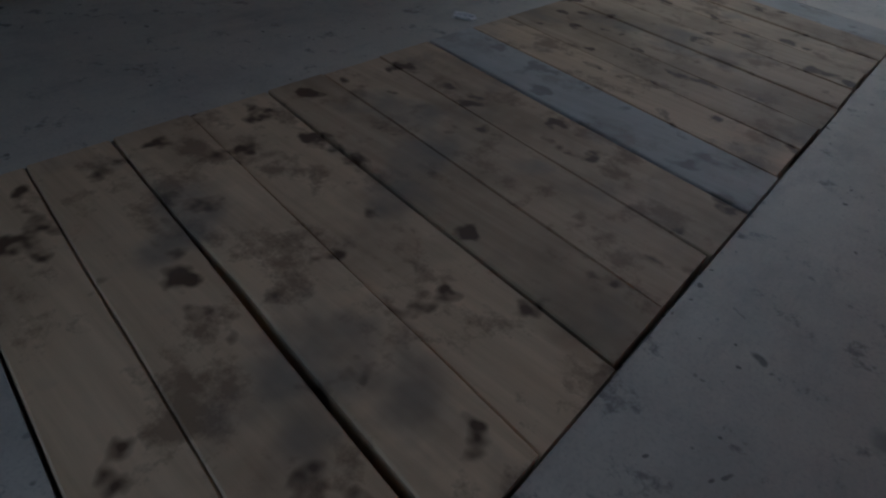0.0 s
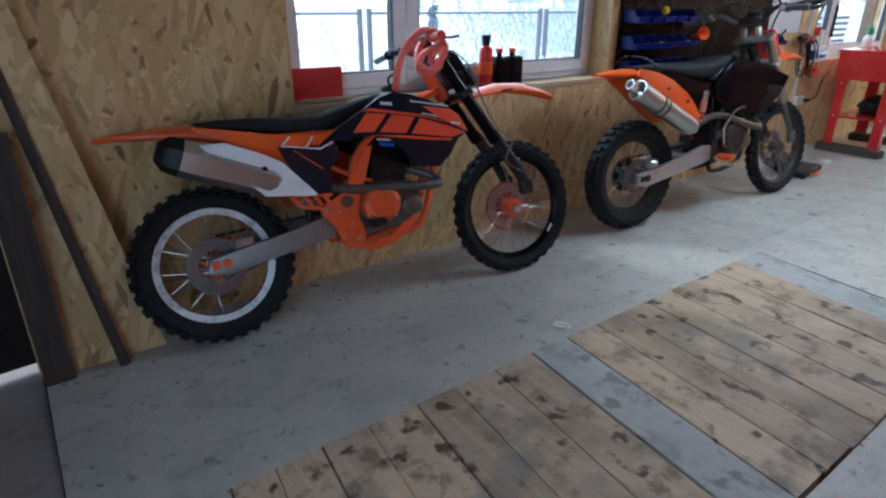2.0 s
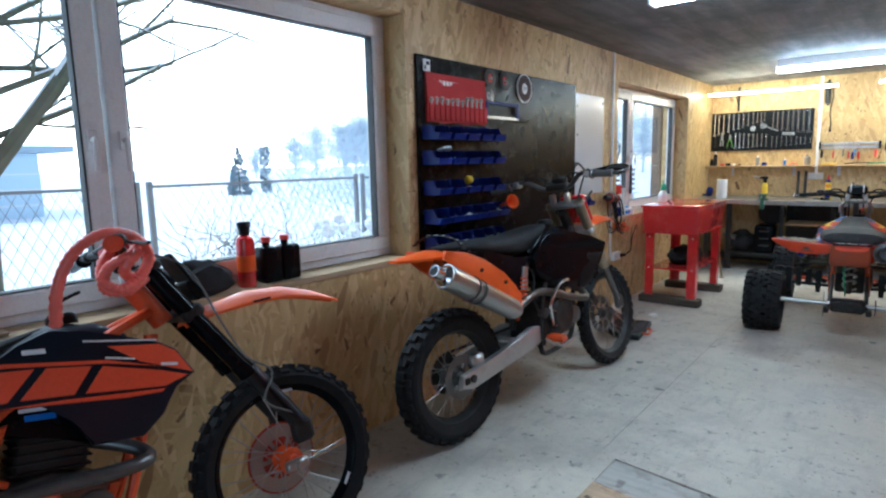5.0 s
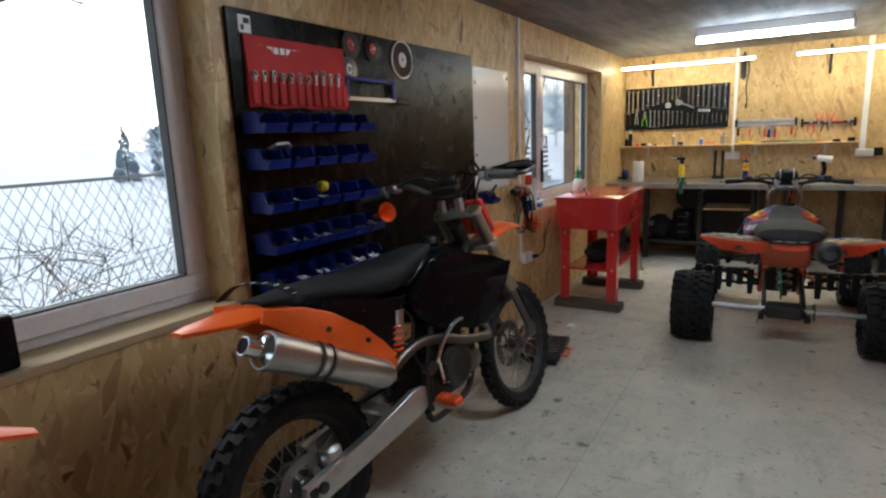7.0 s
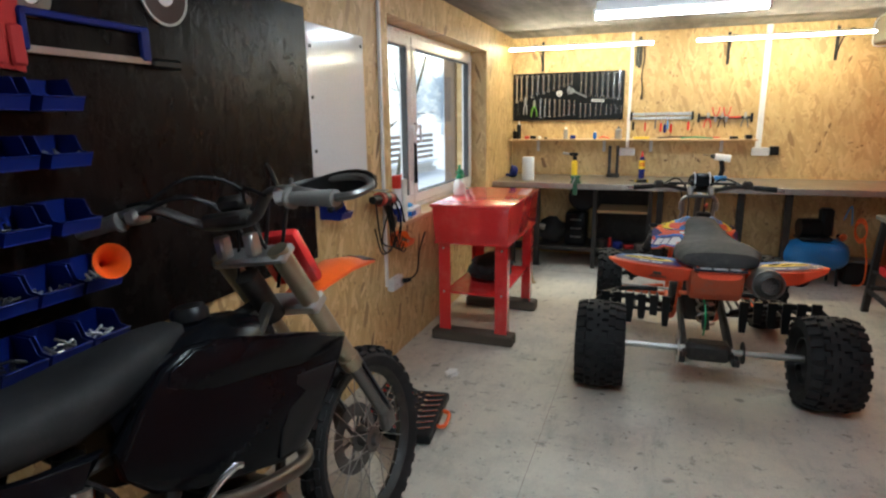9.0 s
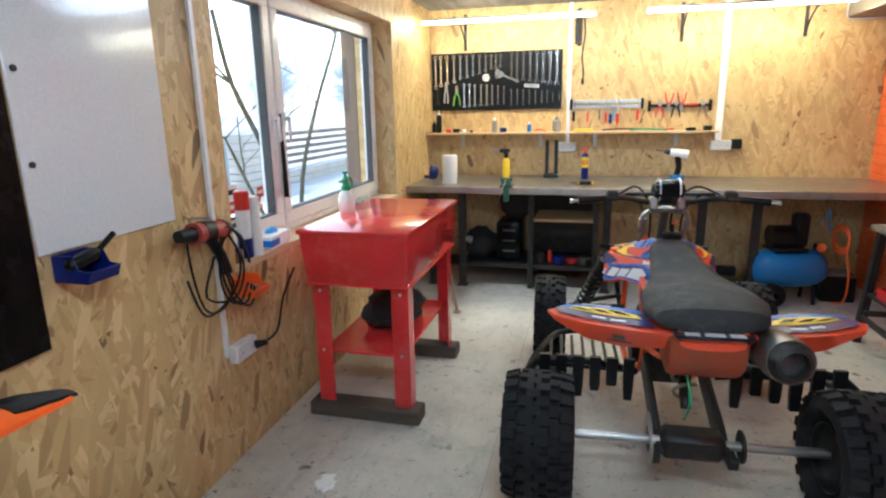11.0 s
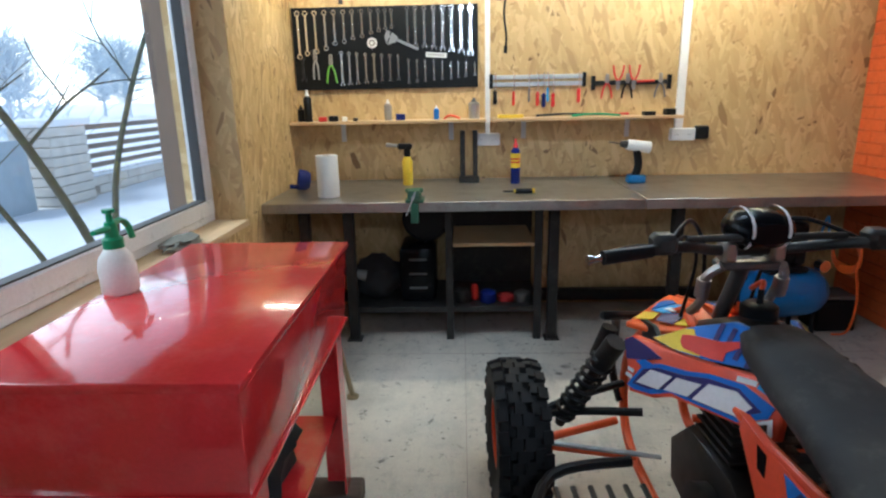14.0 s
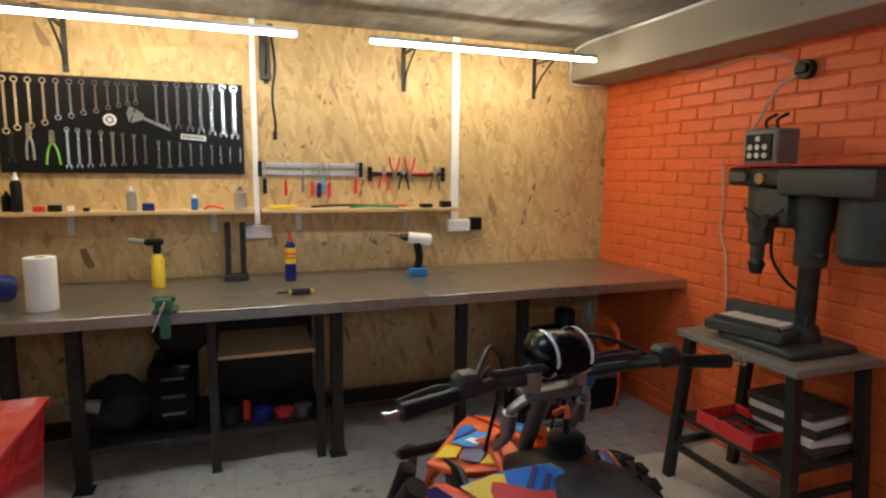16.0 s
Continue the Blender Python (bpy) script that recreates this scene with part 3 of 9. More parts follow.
# planks lie across the pit, each on its own
JOINTS = [3.435, 3.572, 3.730, 3.902, 4.104, 4.278, 4.480, 4.684, 4.895, 5.090, 5.270, 5.470, 5.670, 5.870, 6.075, 6.300, 6.540]
for i, (a, b_) in enumerate(zip(JOINTS, JOINTS[1:])):
    grey = i in (7, 15)
    bm = B()
    e0, e1 = PIT[0] + 0.006 + 0.004 * math.sin(i * 3.1), PIT[1] - 0.008 - 0.005 * math.sin(i * 1.7)
    skew = 0.10
    top = 0.006 + 0.004 * ((i * 7) % 5) / 4
    n = 6
    rings = []
    for k in range(n + 1):
        x = e0 + (e1 - e0) * k / n
        sh = SKEW * k / n
        gap = 0.005 if i in (2, 4, 7, 8, 12) else 0.0012
        w0 = a + sh + gap + 0.001 * math.sin(k * 2.1 + i) + (0.008 if i == 2 and k > 2 else 0)
        w1 = b_ + sh - 0.0012 - 0.001 * math.sin(k * 1.3 + 2 * i)
        lift = 0.006 * math.sin(k / n * math.pi) * (i % 3 - 1) * 0.4
        rings.append([Vector((x, w0, -0.045)), Vector((x, w0, top + lift - 0.003)), Vector((x, w0 + 0.003, top + lift)), Vector((x, w1 - 0.003, top + lift)), Vector((x, w1, top + lift - 0.003)), Vector((x, w1, -0.045))])
    loft(bm, rings)
    part("plank", bm, PLANK_GREY if grey else PLANK, cover, "weathered grey plank" if grey else "", smooth=20)

# ---- lamps ----
def tube_lamp(x0, x1, y, glow_mat):
    lamp = thing("ceiling_lamp", "white twin-tube lamp under the concrete ceiling, switched on", "lamp", pose(0, 0, 0), "lamps under the ceiling")
    bm = B()
    box(bm, (x0 + 0.02, y - 0.035, CEIL_Z - 0.085), (x1 - 0.02, y + 0.035, CEIL_Z - 0.0005), 0.008)
    part("lamp_body", bm, PVC, lamp)
    for x, d in ((x0, 1), (x1, -1)):
        bm = B()
        box(bm, (x, y - 0.05, CEIL_Z - 0.135), (x + 0.022 * d, y + 0.05, CEIL_Z - 0.06), 0.006)
        part("end_cap", bm, PVC, lamp)
    for yy in (y - 0.03, y + 0.03):
        bm = B()
        rod(bm, (x0 + 0.022, yy, CEIL_Z - 0.112), (x1 - 0.022, yy, CEIL_Z - 0.112), 0.015, n=12)
        part("light_tube", bm, glow_mat, lamp, "glowing white tube")


tube_lamp(1.04, 2.24, 10.90, REAR_TUBE_GLOW)
tube_lamp(1.0, 2.23, 7.36, TUBE_GLOW)


def strip_lamp(x0, x1):
    y, z = 12.255, 2.215
    lamp = thing("strip_lamp", "long warm LED strip lamp on brackets over the workbench", "lamp", pose(0, 0, 0), "strip lamps over the bench")
    bm = B()
    box(bm, (x0, y - 0.016, z + 0.004), (x1, y + 0.016, z + 0.026), 0.003)
    part("profile", bm, GALV, lamp)
    bm = B()
    box(bm, (x0 + 0.005, y - 0.015, z - 0.014), (x1 - 0.005, y + 0.015, z + 0.003), 0.005)
    part("diffuser", bm, STRIP_GLOW, lamp, "glowing diffuser")


strip_lamp(0.06, 1.47)
strip_lamp(1.845, 3.26)
for x in (0.33, 1.335, 2.165, 3.085):
    br = thing("shelf_bracket", "small dark metal bracket carrying the strip lamps", "bracket", pose(x, 0, 0), "lamp brackets")
    bm = B()
    box(bm, (-0.014, 12.712, 2.02), (0.014, 12.7195, 2.33), 0.002)
    box(bm, (-0.014, 12.235, 2.243), (0.014, 12.712, 2.249), 0.002)
    part("bracket_leg", bm, DARK_STEEL, br)
    bm = B()
    tube(bm, [(0, 12.705, 2.06), (0, 12.62, 2.15), (0, 12.45, 2.24)], 0.006, 6)
    part("brace", bm, DARK_STEEL, br)

# ---- window wall: board, bins, tools ----
BX = 0.018
bm = B()
box(bm, (0.002, 6.52, 0.868), (BX, 8.487, 2.022), 0.002)
board = solid("tool_board", bm, FILM_BOARD, "large glossy black film-faced plywood tool board on the wall", "board")
sp = thing("sticker", "small white sticker on the black tool board", "sticker", pose(0, 0, 0))
bm = B()
box(bm, (BX + 0.0005, 6.575, 1.935), (BX + 0.0015, 6.635, 2.0))
part("paper", bm, WHITE, sp)
bm = B()
box(bm, (BX + 0.0016, 6.585, 1.945), (BX + 0.002, 6.60, 1.965))
box(bm, (BX + 0.0016, 6.60, 1.97), (BX + 0.002, 6.628, 1.99))
part("print", bm, BLACK, sp)
# tool roll
roll = thing("tool_roll", "red fabric tool roll with sockets hanging on the black board", "tool roll", pose(0, 0, 0))
bm = B()
rings = []
for k in range(13):
    y = 6.585 + k * 0.049
    wv = 0.004 * math.sin(k * 1.4)
    rings.append([Vector((BX + 0.003, y, 1.655 + wv)), Vector((BX + 0.012 + wv, y, 1.655 + wv)), Vector((BX + 0.020 + wv, y, 1.78)), Vector((BX + 0.009, y, 1.93 - 0.003 * abs(wv) * 100)), Vector((BX + 0.003, y, 1.93))])
loft(bm, rings)
part("fabric", bm, RED_CLOTH, roll)
for k in range(12):
    bm = B()
    box(bm, (BX + 0.016, 6.592 + k * 0.049, 1.665), (BX + 0.027, 6.592 + k * 0.049 + 0.040, 1.765), 0.006)
    part("pocket", bm, RED_CLOTH, roll)
bm = B()
for k in range(6):
    box(bm, (BX + 0.0115, 6.70 + k * 0.034, 1.868), (BX + 0.0125, 6.725 + k * 0.034, 1.893))
rod(bm, (BX + 0.0115, 6.66, 1.88), (BX + 0.0125, 6.66, 1.88), 0.016, n=14)
part("print", bm, WHITE, roll, "white logo shapes")
for k in range(11):
    h = 0.028 + 0.018 * (k in (7, 8, 9, 10)) + 0.004 * (k % 3)
    y = 6.61 + k * 0.049
    bm = B()
    lathe(bm, [(0.0125, -0.006), (0.0135, 0.0), (0.0125, 0.006), (0.0075, 0.006), (0.0075, -0.006)], 14, "x", (BX + 0.026, y, 1.752 + h), closed=True)
    rod(bm, (BX + 0.024, y, 1.755), (BX + 0.026, y, 1.742 + h), 0.0075, n=8)
    part("spanner_head", bm, BRUSHED, roll, "polished ring spanner head")


def storage_bin(m, mat_, fill, name="storage_bin", label="blue plastic open-front storage bin", group="bins on the tool board"):
    """Bin with back to the wall: x out, y across, z up."""
    b_ = thing(name, label, "bin", m, group)
    L, W, H, t = 0.115, 0.112, 0.078, 0.003
    bm = B()
    box(bm, (0, -W / 2, 0), (L, W / 2, t))
    box(bm, (0, -W / 2, t), (t, W / 2, H))
    for s in (-1, 1):
        a = [(t, t), (L, t), (L + 0.012, H * 0.42), (L * 0.78, H * 0.5), (L * 0.62, H), (t, H)]
        plate(bm, a, s * W / 2, s * (W / 2 - t))
    plate(bm, [(L - t, t), (L, t), (L + 0.013, H * 0.44), (L + 0.009, H * 0.44)], -W / 2 + t, W / 2 - t)
    part("body", bm, mat_, b_)
    for s in (-1, 1):
        bm = B()
        box(bm, (t, s * W / 2 - 0.004 * (s > 0) - 0.001, H - 0.004), (L * 0.62, s * W / 2 + 0.004 * (s < 0) + 0.001, H + 0.001))
        part("side_rim", bm, mat_, b_)
    bm = B()
    box(bm, (L + 0.006, -W / 2, H * 0.40), (L + 0.016, W / 2, H * 0.46), 0.002)
    part("front_lip", bm, mat_, b_)
    if fill:
        bm = B()
        rnd = random.Random(fill)
        for i in range(16):
            p = Vector((rnd.uniform(0.03, L - 0.02), rnd.uniform(-W / 2 + 0.015, W / 2 - 0.015), rnd.uniform(0.012, 0.034)))
            d = Vector((rnd.uniform(-1, 1), rnd.uniform(-1, 1), rnd.uniform(-0.5, 0.5))).normalized() * 0.014
            rod(bm, p - d, p + d, 0.004, n=6)
        part("screws", bm, (GALV, DARK_STEEL, STEEL)[fill % 3], b_, "loose screws", "stuff")
    return b_


for r, z in enumerate((1.555, 1.415, 1.245, 1.08, 0.92)):
    n = 5 if r < 3 else 6
    for k in range(n):
        storage_bin(pose(BX + 0.008, 6.60 + k * (0.142 if n == 5 else 0.122), z), BLUE_BIN, (r * 6 + k + 1) if (r, k) not in ((0, 1), (0, 3), (2, 4)) else 0)
for r, z in enumerate((1.555, 1.415, 1.245, 1.08, 0.92)):
    bm = B()
    box(bm, (BX + 0.0005, 6.54, z + 0.05), (BX + 0.0075, 7.27, z + 0.07))
    solid("bin_rail", bm, DARK_STEEL, "dark metal rail behind the storage bins", "rail", group="bin rails")
# funnel, glove-coloured part, discs, hacksaw
bm = B()
lathe(bm, [(0.010, -0.09), (0.012, -0.03), (0.045, 0.03), (0.047, 0.036), (0.043, 0.034), (0.010, -0.03), (0.007, -0.09)], 20, "x", (0, 0, 0))
solid("funnel", bm, ORANGE, "small orange plastic funnel lying in a storage bin", "funnel", pose(0.20, 7.18, 1.165, 0, -15, -20))
bm = B()
blob(bm, (0, 0, 0), (0.03, 0.022, 0.025), seed=3)
solid("plug", bm, YELLOW, "yellow plastic plug in a blue bin", "plug", pose(0.085, 6.90, 1.318))
bm = B()
plate(bm, [(-0.05, -0.02), (0.04, -0.035), (0.05, 0.0), (0.01, 0.04), (-0.04, 0.03)], -0.006, 0.006, 0.003)
solid("metal_bracket", bm, GALV, "bent grey metal piece on a blue bin", "bracket", pose(0.10, 6.66, 1.50, 70, 0, 80))


def grinding_disc(y, z, r, mat_, label):
    d = thing("grinding_disc", label, "disc", pose(BX + 0.004, y, z), "discs on the tool board")
    bm = B()
    lathe(bm, [(r, 0.0), (r, 0.006), (r * 0.45, 0.010), (r * 0.42, 0.004), (0.012, 0.004), (0.012, 0.0)], 30, "x", closed=True)
    part("disc_body", bm, mat_, d)
    bm = B()
    lathe(bm, [(r * 0.42, 0.005), (r * 0.42, 0.0062), (0.012, 0.0062), (0.012, 0.005)], 24, "x", closed=True)
    part("disc_label", bm, PAPER if mat_ in (GREY_STEEL, DISC_BROWN) else RED_CARD, d)
    bm = B()
    rod(bm, (-0.004, 0, 0), (0.02, 0, 0), 0.007, n=8)
    part("hook", bm, GALV, d)


grinding_disc(7.23, 1.955, 0.062, DARK_STEEL, "dark worn grinding disc hung on the board")
grinding_disc(7.40, 1.955, 0.060, BLACK, "black grinding disc hung on the board")
grinding_disc(7.21, 1.845, 0.058, GREY_STEEL, "grey cutting disc with pale label on the board")
grinding_disc(7.66, 1.925, 0.090, DISC_BROWN, "large brown grinding disc with pale rim on the board")
big = bpy.data.objects[[o.name for o in bpy.data.objects if o.name.startswith("grinding_disc")][-1]]
bm = B()
lathe(bm, [(0.098, -0.001), (0.098, 0.007), (0.0905, 0.007), (0.0905, -0.001)], 36, "x", closed=True)
part("disc_rim", bm, GALV, big, "pale gritty rim")
saw = thing("hacksaw", "hacksaw with blue frame hanging on the black board", "hacksaw", pose(BX + 0.018, 7.42, 1.74))
bm = B()
for a, b_ in (((-0.25, -0.035), (-0.245, 0.065)), ((0.12, -0.03), (0.14, 0.065))):
    box(bm, (-0.008, a[0] - 0.008, a[1]), (0.008, b_[0] + 0.008, b_[1]), 0.004)
box(bm, (-0.008, -0.255, 0.05), (0.008, 0.145, 0.07), 0.004)
part("saw_frame", bm, BLUE_BIN, saw)
bm = B()
box(bm, (-0.003, -0.255, -0.04), (0.003, 0.15, -0.022))
part("blade", bm, BRUSHED, saw)
bm = B()
box(bm, (-0.012, 0.145, -0.05), (0.012, 0.27, -0.02), 0.008)
part("handle", bm, BLACK, saw)

# whiteboard
wb = thing("whiteboard", "white magnetic board between the black board and the window", "whiteboard", pose(0, 0, 0))
bm = B()
box(bm, (0.003, 8.50, 1.13), (0.012, 9.06, 1.965), 0.003)
part("panel", bm, WHITEBOARD, wb)
for y, z in ((8.525, 1.86), (8.525, 1.63), (8.53, 1.38), (9.03, 1.91)):
    bm = B()
    rod(bm, (0.012, y, z), (0.017, y, z), 0.009, n=10)
    part("screw", bm, DARK_STEEL, wb)
# blue bin with brush under the whiteboard
storage_bin(pose(0.004, 8.60, 1.045), BLUE_BIN, 0, label="blue storage bin with a brush under the whiteboard", group="bins by the whiteboard")
bm = B()
box(bm, (-0.02, -0.055, -0.018), (0.02, 0.055, 0.018), 0.010)
rod(bm, (0, 0.05, 0), (0, 0.13, 0.03), 0.009)
solid("brush", bm, BLACK, "small black hand brush lying in the blue bin", "brush", pose(0.065, 8.59, 1.105, 10, 0, 0))

# conduit, socket and cable
for y, z0, z1 in ((9.26, 0.50, CEIL_Z - 0.002),):
    bm = B()
    box(bm, (0.001, y, z0), (0.018, y + 0.022, z1), 0.002)
    solid("conduit", bm, PVC, "white plastic cable duct down the board wall", "conduit", kind="structure")


def socket_outlet(m, n, name="wall_socket"):
    s = thing(name, "white surface-mounted power socket on the wall", "socket", m, "wall sockets")
    bm = B()
    box(bm, (-0.04 * n, -0.045, -0.04), (0.04 * n, -0.001, 0.04), 0.006)
    part("housing", bm, PVC, s)
    for i in range(n):
        bm = B()
        x = -0.04 * n + 0.04 + 0.08 * i
        lathe(bm, [(0.024, -0.047), (0.022, -0.047), (0.021, -0.0455), (0.001, -0.0455)], 18, "y", (x, 0, 0))
        part("socket_ring", bm, WHITE, s)
        bm = B()
        for d in (-0.008, 0.008):
            rod(bm, (x + d, -0.0485, 0), (x + d, -0.0465, 0), 0.0028, n=6)
        part("pin_hole", bm, BLACK, s)
    return s


socket_outlet(pose(0.0, 9.37, 0.50, 0, 0, 90), 2)
bm = B()
rod(bm, (0.05, 9.42, 0.50), (0.10, 9.44, 0.51), 0.019, 0.012, 12)
tube(bm, [(0.09, 9.44, 0.51), (0.12, 9.50, 0.55), (0.09, 9.62, 0.66), (0.07, 9.78, 0.76)], 0.0055, 6)
solid("power_plug", bm, BLACK, "black plug and cable in the wall socket", "plug")

# heat gun hung on the wall
hg = thing("heat_gun", "red and black hot-air gun hanging by its cable on the wall", "heat gun", pose(0.075, 9.17, 1.02, 0, 0, 0))
bm = B()
rod(bm, (0, -0.11, 0.06), (0, 0.06, 0.045), 0.042, 0.036, 14)
part("gun_body", bm, DULL_RED, hg)
bm = B()
rod(bm, (0, -0.115, 0.06), (0, -0.19, 0.066), 0.030, 0.022, 14)
part("nozzle", bm, BLACK, hg)
bm = B()
rod(bm, (0, 0.055, 0.045), (0, 0.085, 0.043), 0.040, 0.032, 14)
part("rear_vent", bm, BLACK, hg)
bm = B()
rod(bm, (0, -0.07, 0.058), (0, -0.01, 0.053), 0.0425, 0.040, 14)
part("body_band", bm, BLACK, hg)
bm = B()
tube(bm, [(0, -0.02, 0.03), (0.005, 0.03, -0.05), (0.0, 0.07, -0.13)], 0.022, 10)
part("grip", bm, BLACK, hg)
bm = B()
tube(bm, [(0, 0.07, -0.13), (0.0, 0.10, -0.20), (0, 0.02, -0.27), (0.02, -0.12, -0.22), (0.01, -0.16, 0.0), (-0.02, -0.08, 0.09), (0.02, 0.05, 0.04), (0.03, 0.12, -0.10), (0.02, 0.06, -0.22), (0.01, -0.10, -0.26), (0.0, -0.17, -0.10)], 0.005, 6)
tube(bm, [(0.02, 0.05, 0.05), (0.01, 0.17, -0.12), (0.02, 0.08, -0.24), (-0.01, -0.06, -0.20), (0.0, 0.0, -0.05)], 0.005, 6)
for k in range(3):
    tube(bm, [(0.015 + 0.008 * k, 0.10 + 0.10 * math.cos(a + 0.3 * k), -0.12 + (0.15 + 0.015 * k) * math.sin(a)) for a in [i * math.pi / 5 for i in range(10)]], 0.005, 6, 2)
part("cable", bm, BLACK, hg)
bm = B()
rod(bm, (-0.074, -0.02, 0.10), (0.02, -0.02, 0.105), 0.005, n=8)
part("hook", bm, GALV, hg)
storage_bin(pose(0.004, 9.40, 0.745), ORANGE, 5, label="orange storage bin under the window sill", group="bins by the whiteboard")

# ---- window sill things ----
bm = B()
box(bm, (-0.10, 4.262, 0.936), (-0.088, 4.53, 1.085), 0.002, None)
solid("red_card", bm, RED_CARD, "flat red card box leaning on the window", "box", pose(0, 0, -0.02))
bm = B()
box(bm, (-0.13, 4.30, 0.913), (-0.02, 4.55, 0.921), 0.002)
solid("board_strip", bm, PINE_Y, "small pale wooden strip on the sill", "strip")
sill = 0.9065
ext = thing("fire_extinguisher", "small red fire extinguisher with black head on the sill", "fire extinguisher", pose(-0.05, 5.43, sill))
bm = B()
lathe(bm, [(0.036, 0), (0.040, 0.006), (0.040, 0.19), (0.034, 0.215), (0.016, 0.228)], 20)
part("bottle", bm, RED_PAINT, ext)
bm = B()
lathe(bm, [(0.0402, 0.07), (0.0404, 0.14)], 20)
part("bottle_label", bm, ORANGE, ext)
bm = B()
lathe(bm, [(0.022, 0.228), (0.024, 0.25), (0.026, 0.265), (0.02, 0.275)], 14)
box(bm, (-0.012, -0.03, 0.255), (0.012, 0.03, 0.285), 0.006)
part("valve_head", bm, BLACK, ext)
for k, y in enumerate((5.545, 5.645)):
    can = thing("oil_bottle", "black oil bottle with red cap on the sill", "bottle", pose(-0.05, y, sill), "bottles on the sill")
    bm = B()
    box(bm, (-0.04, -0.049, 0), (0.04, 0.049, 0.165), 0.014, None, 2)
    rod(bm, (0, -0.012, 0.16), (0, -0.012, 0.19), 0.017, n=12)
    part("bottle", bm, SHINY_BLACK, can)
    bm = B()
    rod(bm, (0, -0.012, 0.185), (0, -0.012, 0.208), 0.021, n=14)
    part("cap", bm, RED_STICK, can)
bag = solid("soft_bag", (lambda bm: (blob(bm, (0, 0, 0.06), (0.075, 0.16, 0.085), seed=5, flat=0.0), bm)[1])(B()), CLOTH_BLACK, "crumpled black bag lying on the sill", "bag", pose(-0.06, 5.20, sill))

# second window sill
s2 = 0.8665
foam = thing("spray_can", "tall red and blue spray foam can on the sill", "spray can", pose(-0.035, 9.55, s2))
bm = B()
lathe(bm, [(0.030, 0), (0.032, 0.004), (0.032, 0.22), (0.026, 0.235)], 18)
part("can", bm, BLUE_BIN, foam)
bm = B()
lathe(bm, [(0.0323, 0.09), (0.0325, 0.22)], 18)
part("can_label", bm, WHITE, foam)
bm = B()
lathe(bm, [(0.033, 0.22), (0.033, 0.30), (0.028, 0.305), (0.001, 0.305)], 18)
part("cap", bm, RED_STICK, foam)
can = solid("spray_tube", (lambda bm: (lathe(bm, [(0.024, 0), (0.024, 0.27), (0.018, 0.275), (0.001, 0.275)], 16), bm)[1])(B()), MILK, "pale sealant tube on the sill", "tube", pose(-0.005, 9.60, s2))
bm = B()
lathe(bm, [(0.055, 0), (0.055, 0.048), (0.038, 0.048), (0.038, 0)], 26, closed=True)
solid("tape_roll", bm, mat("brown_tape", (0.20, 0.12, 0.06), 0.4), "brown parcel tape roll on the sill", "tape", pose(-0.055, 9.46, s2))
gb = thing("glove_box", "white and blue box of nitrile gloves on the sill", "box", pose(-0.06, 9.80, s2, 0, 0, 6))
bm = B()
box(bm, (-0.06, -0.11, 0), (0.06, 0.11, 0.062), 0.003)
part("carton", bm, WHITE, gb)
bm = B()
box(bm, (-0.0605, -0.1105, 0.012), (0.0605, -0.02, 0.045), 0.001)
part("print", bm, BLUE, gb)
bm = B()
blob(bm, (0, 0.02, 0.065), (0.025, 0.05, 0.022), seed=9)
part("glove", bm, LIGHT_BLUE, gb)
for i, (y, dx) in enumerate(((9.62, 0.0), (9.66, -0.02), (9.69, 0.005))):
    bm = B()
    tube(bm, [(-0.03 + dx, y - 0.03, s2 + 0.006), (-0.01 + dx, y, s2 + 0.008), (-0.03 + dx, y + 0.04, s2 + 0.006)], 0.004, 6)
    solid("key", bm, GALV, "small metal keys on the window sill", "keys", group="keys on the sill")
rag = solid("work_glove", (lambda bm: (blob(bm, (0, 0, 0.02), (0.06, 0.11, 0.03), seed=12, rough=0.5, flat=0.0), bm)[1])(B()), mat("grey_glove", (0.20, 0.20, 0.17), 0.9), "grey work gloves on the sill", "gloves", pose(-0.07, 11.05, s2))
# window stickers low on the pane
for i, (y, z, w, h, mt) in enumerate(((9.585, 1.12, 0.075, 0.075, BLACK), (9.685, 1.14, 0.08, 0.055, WHITE), (9.70, 1.07, 0.10, 0.045, RED_STICK), (9.59, 1.03, 0.07, 0.07, GREY_GRIP), (9.70, 1.00, 0.075, 0.035, DARK_STEEL), (9.86, 1.08, 0.12, 0.035, ORANGE), (9.94, 1.11, 0.05, 0.04, ORANGE), (9.84, 1.02, 0.07, 0.045, RED_ORANGE), (9.92, 1.035, 0.05, 0.018, RED_STICK))):
    w, h = w * 1.3, h * 1.3
    st = thing("sticker", "small printed sticker on the window pane", "sticker", pose(0, 0, 0), "stickers on the pane")
    bm = B()
    box(bm, (-0.177, y - w / 2, z - h / 2), (-0.1765, y + w / 2, z + h / 2))
    part("film", bm, mt, st)
    bm = B()
    box(bm, (-0.1764, y - w * 0.36, z - h * 0.14), (-0.176, y + w * 0.36, z + h * 0.2))
    part("print", bm, WHITE if mt is not WHITE else BLACK, st)
# screwdriver-like black rod hung at the sash
bm = B()
rod(bm, (-0.125, 10.115, 1.06), (-0.125, 10.112, 1.36), 0.014, 0.010, 10)
rod(bm, (-0.125, 10.112, 1.36), (-0.125, 10.11, 1.50), 0.005, n=8)
solid("window_rod", bm, BLACK, "black telescopic rod hung on the window sash", "rod")

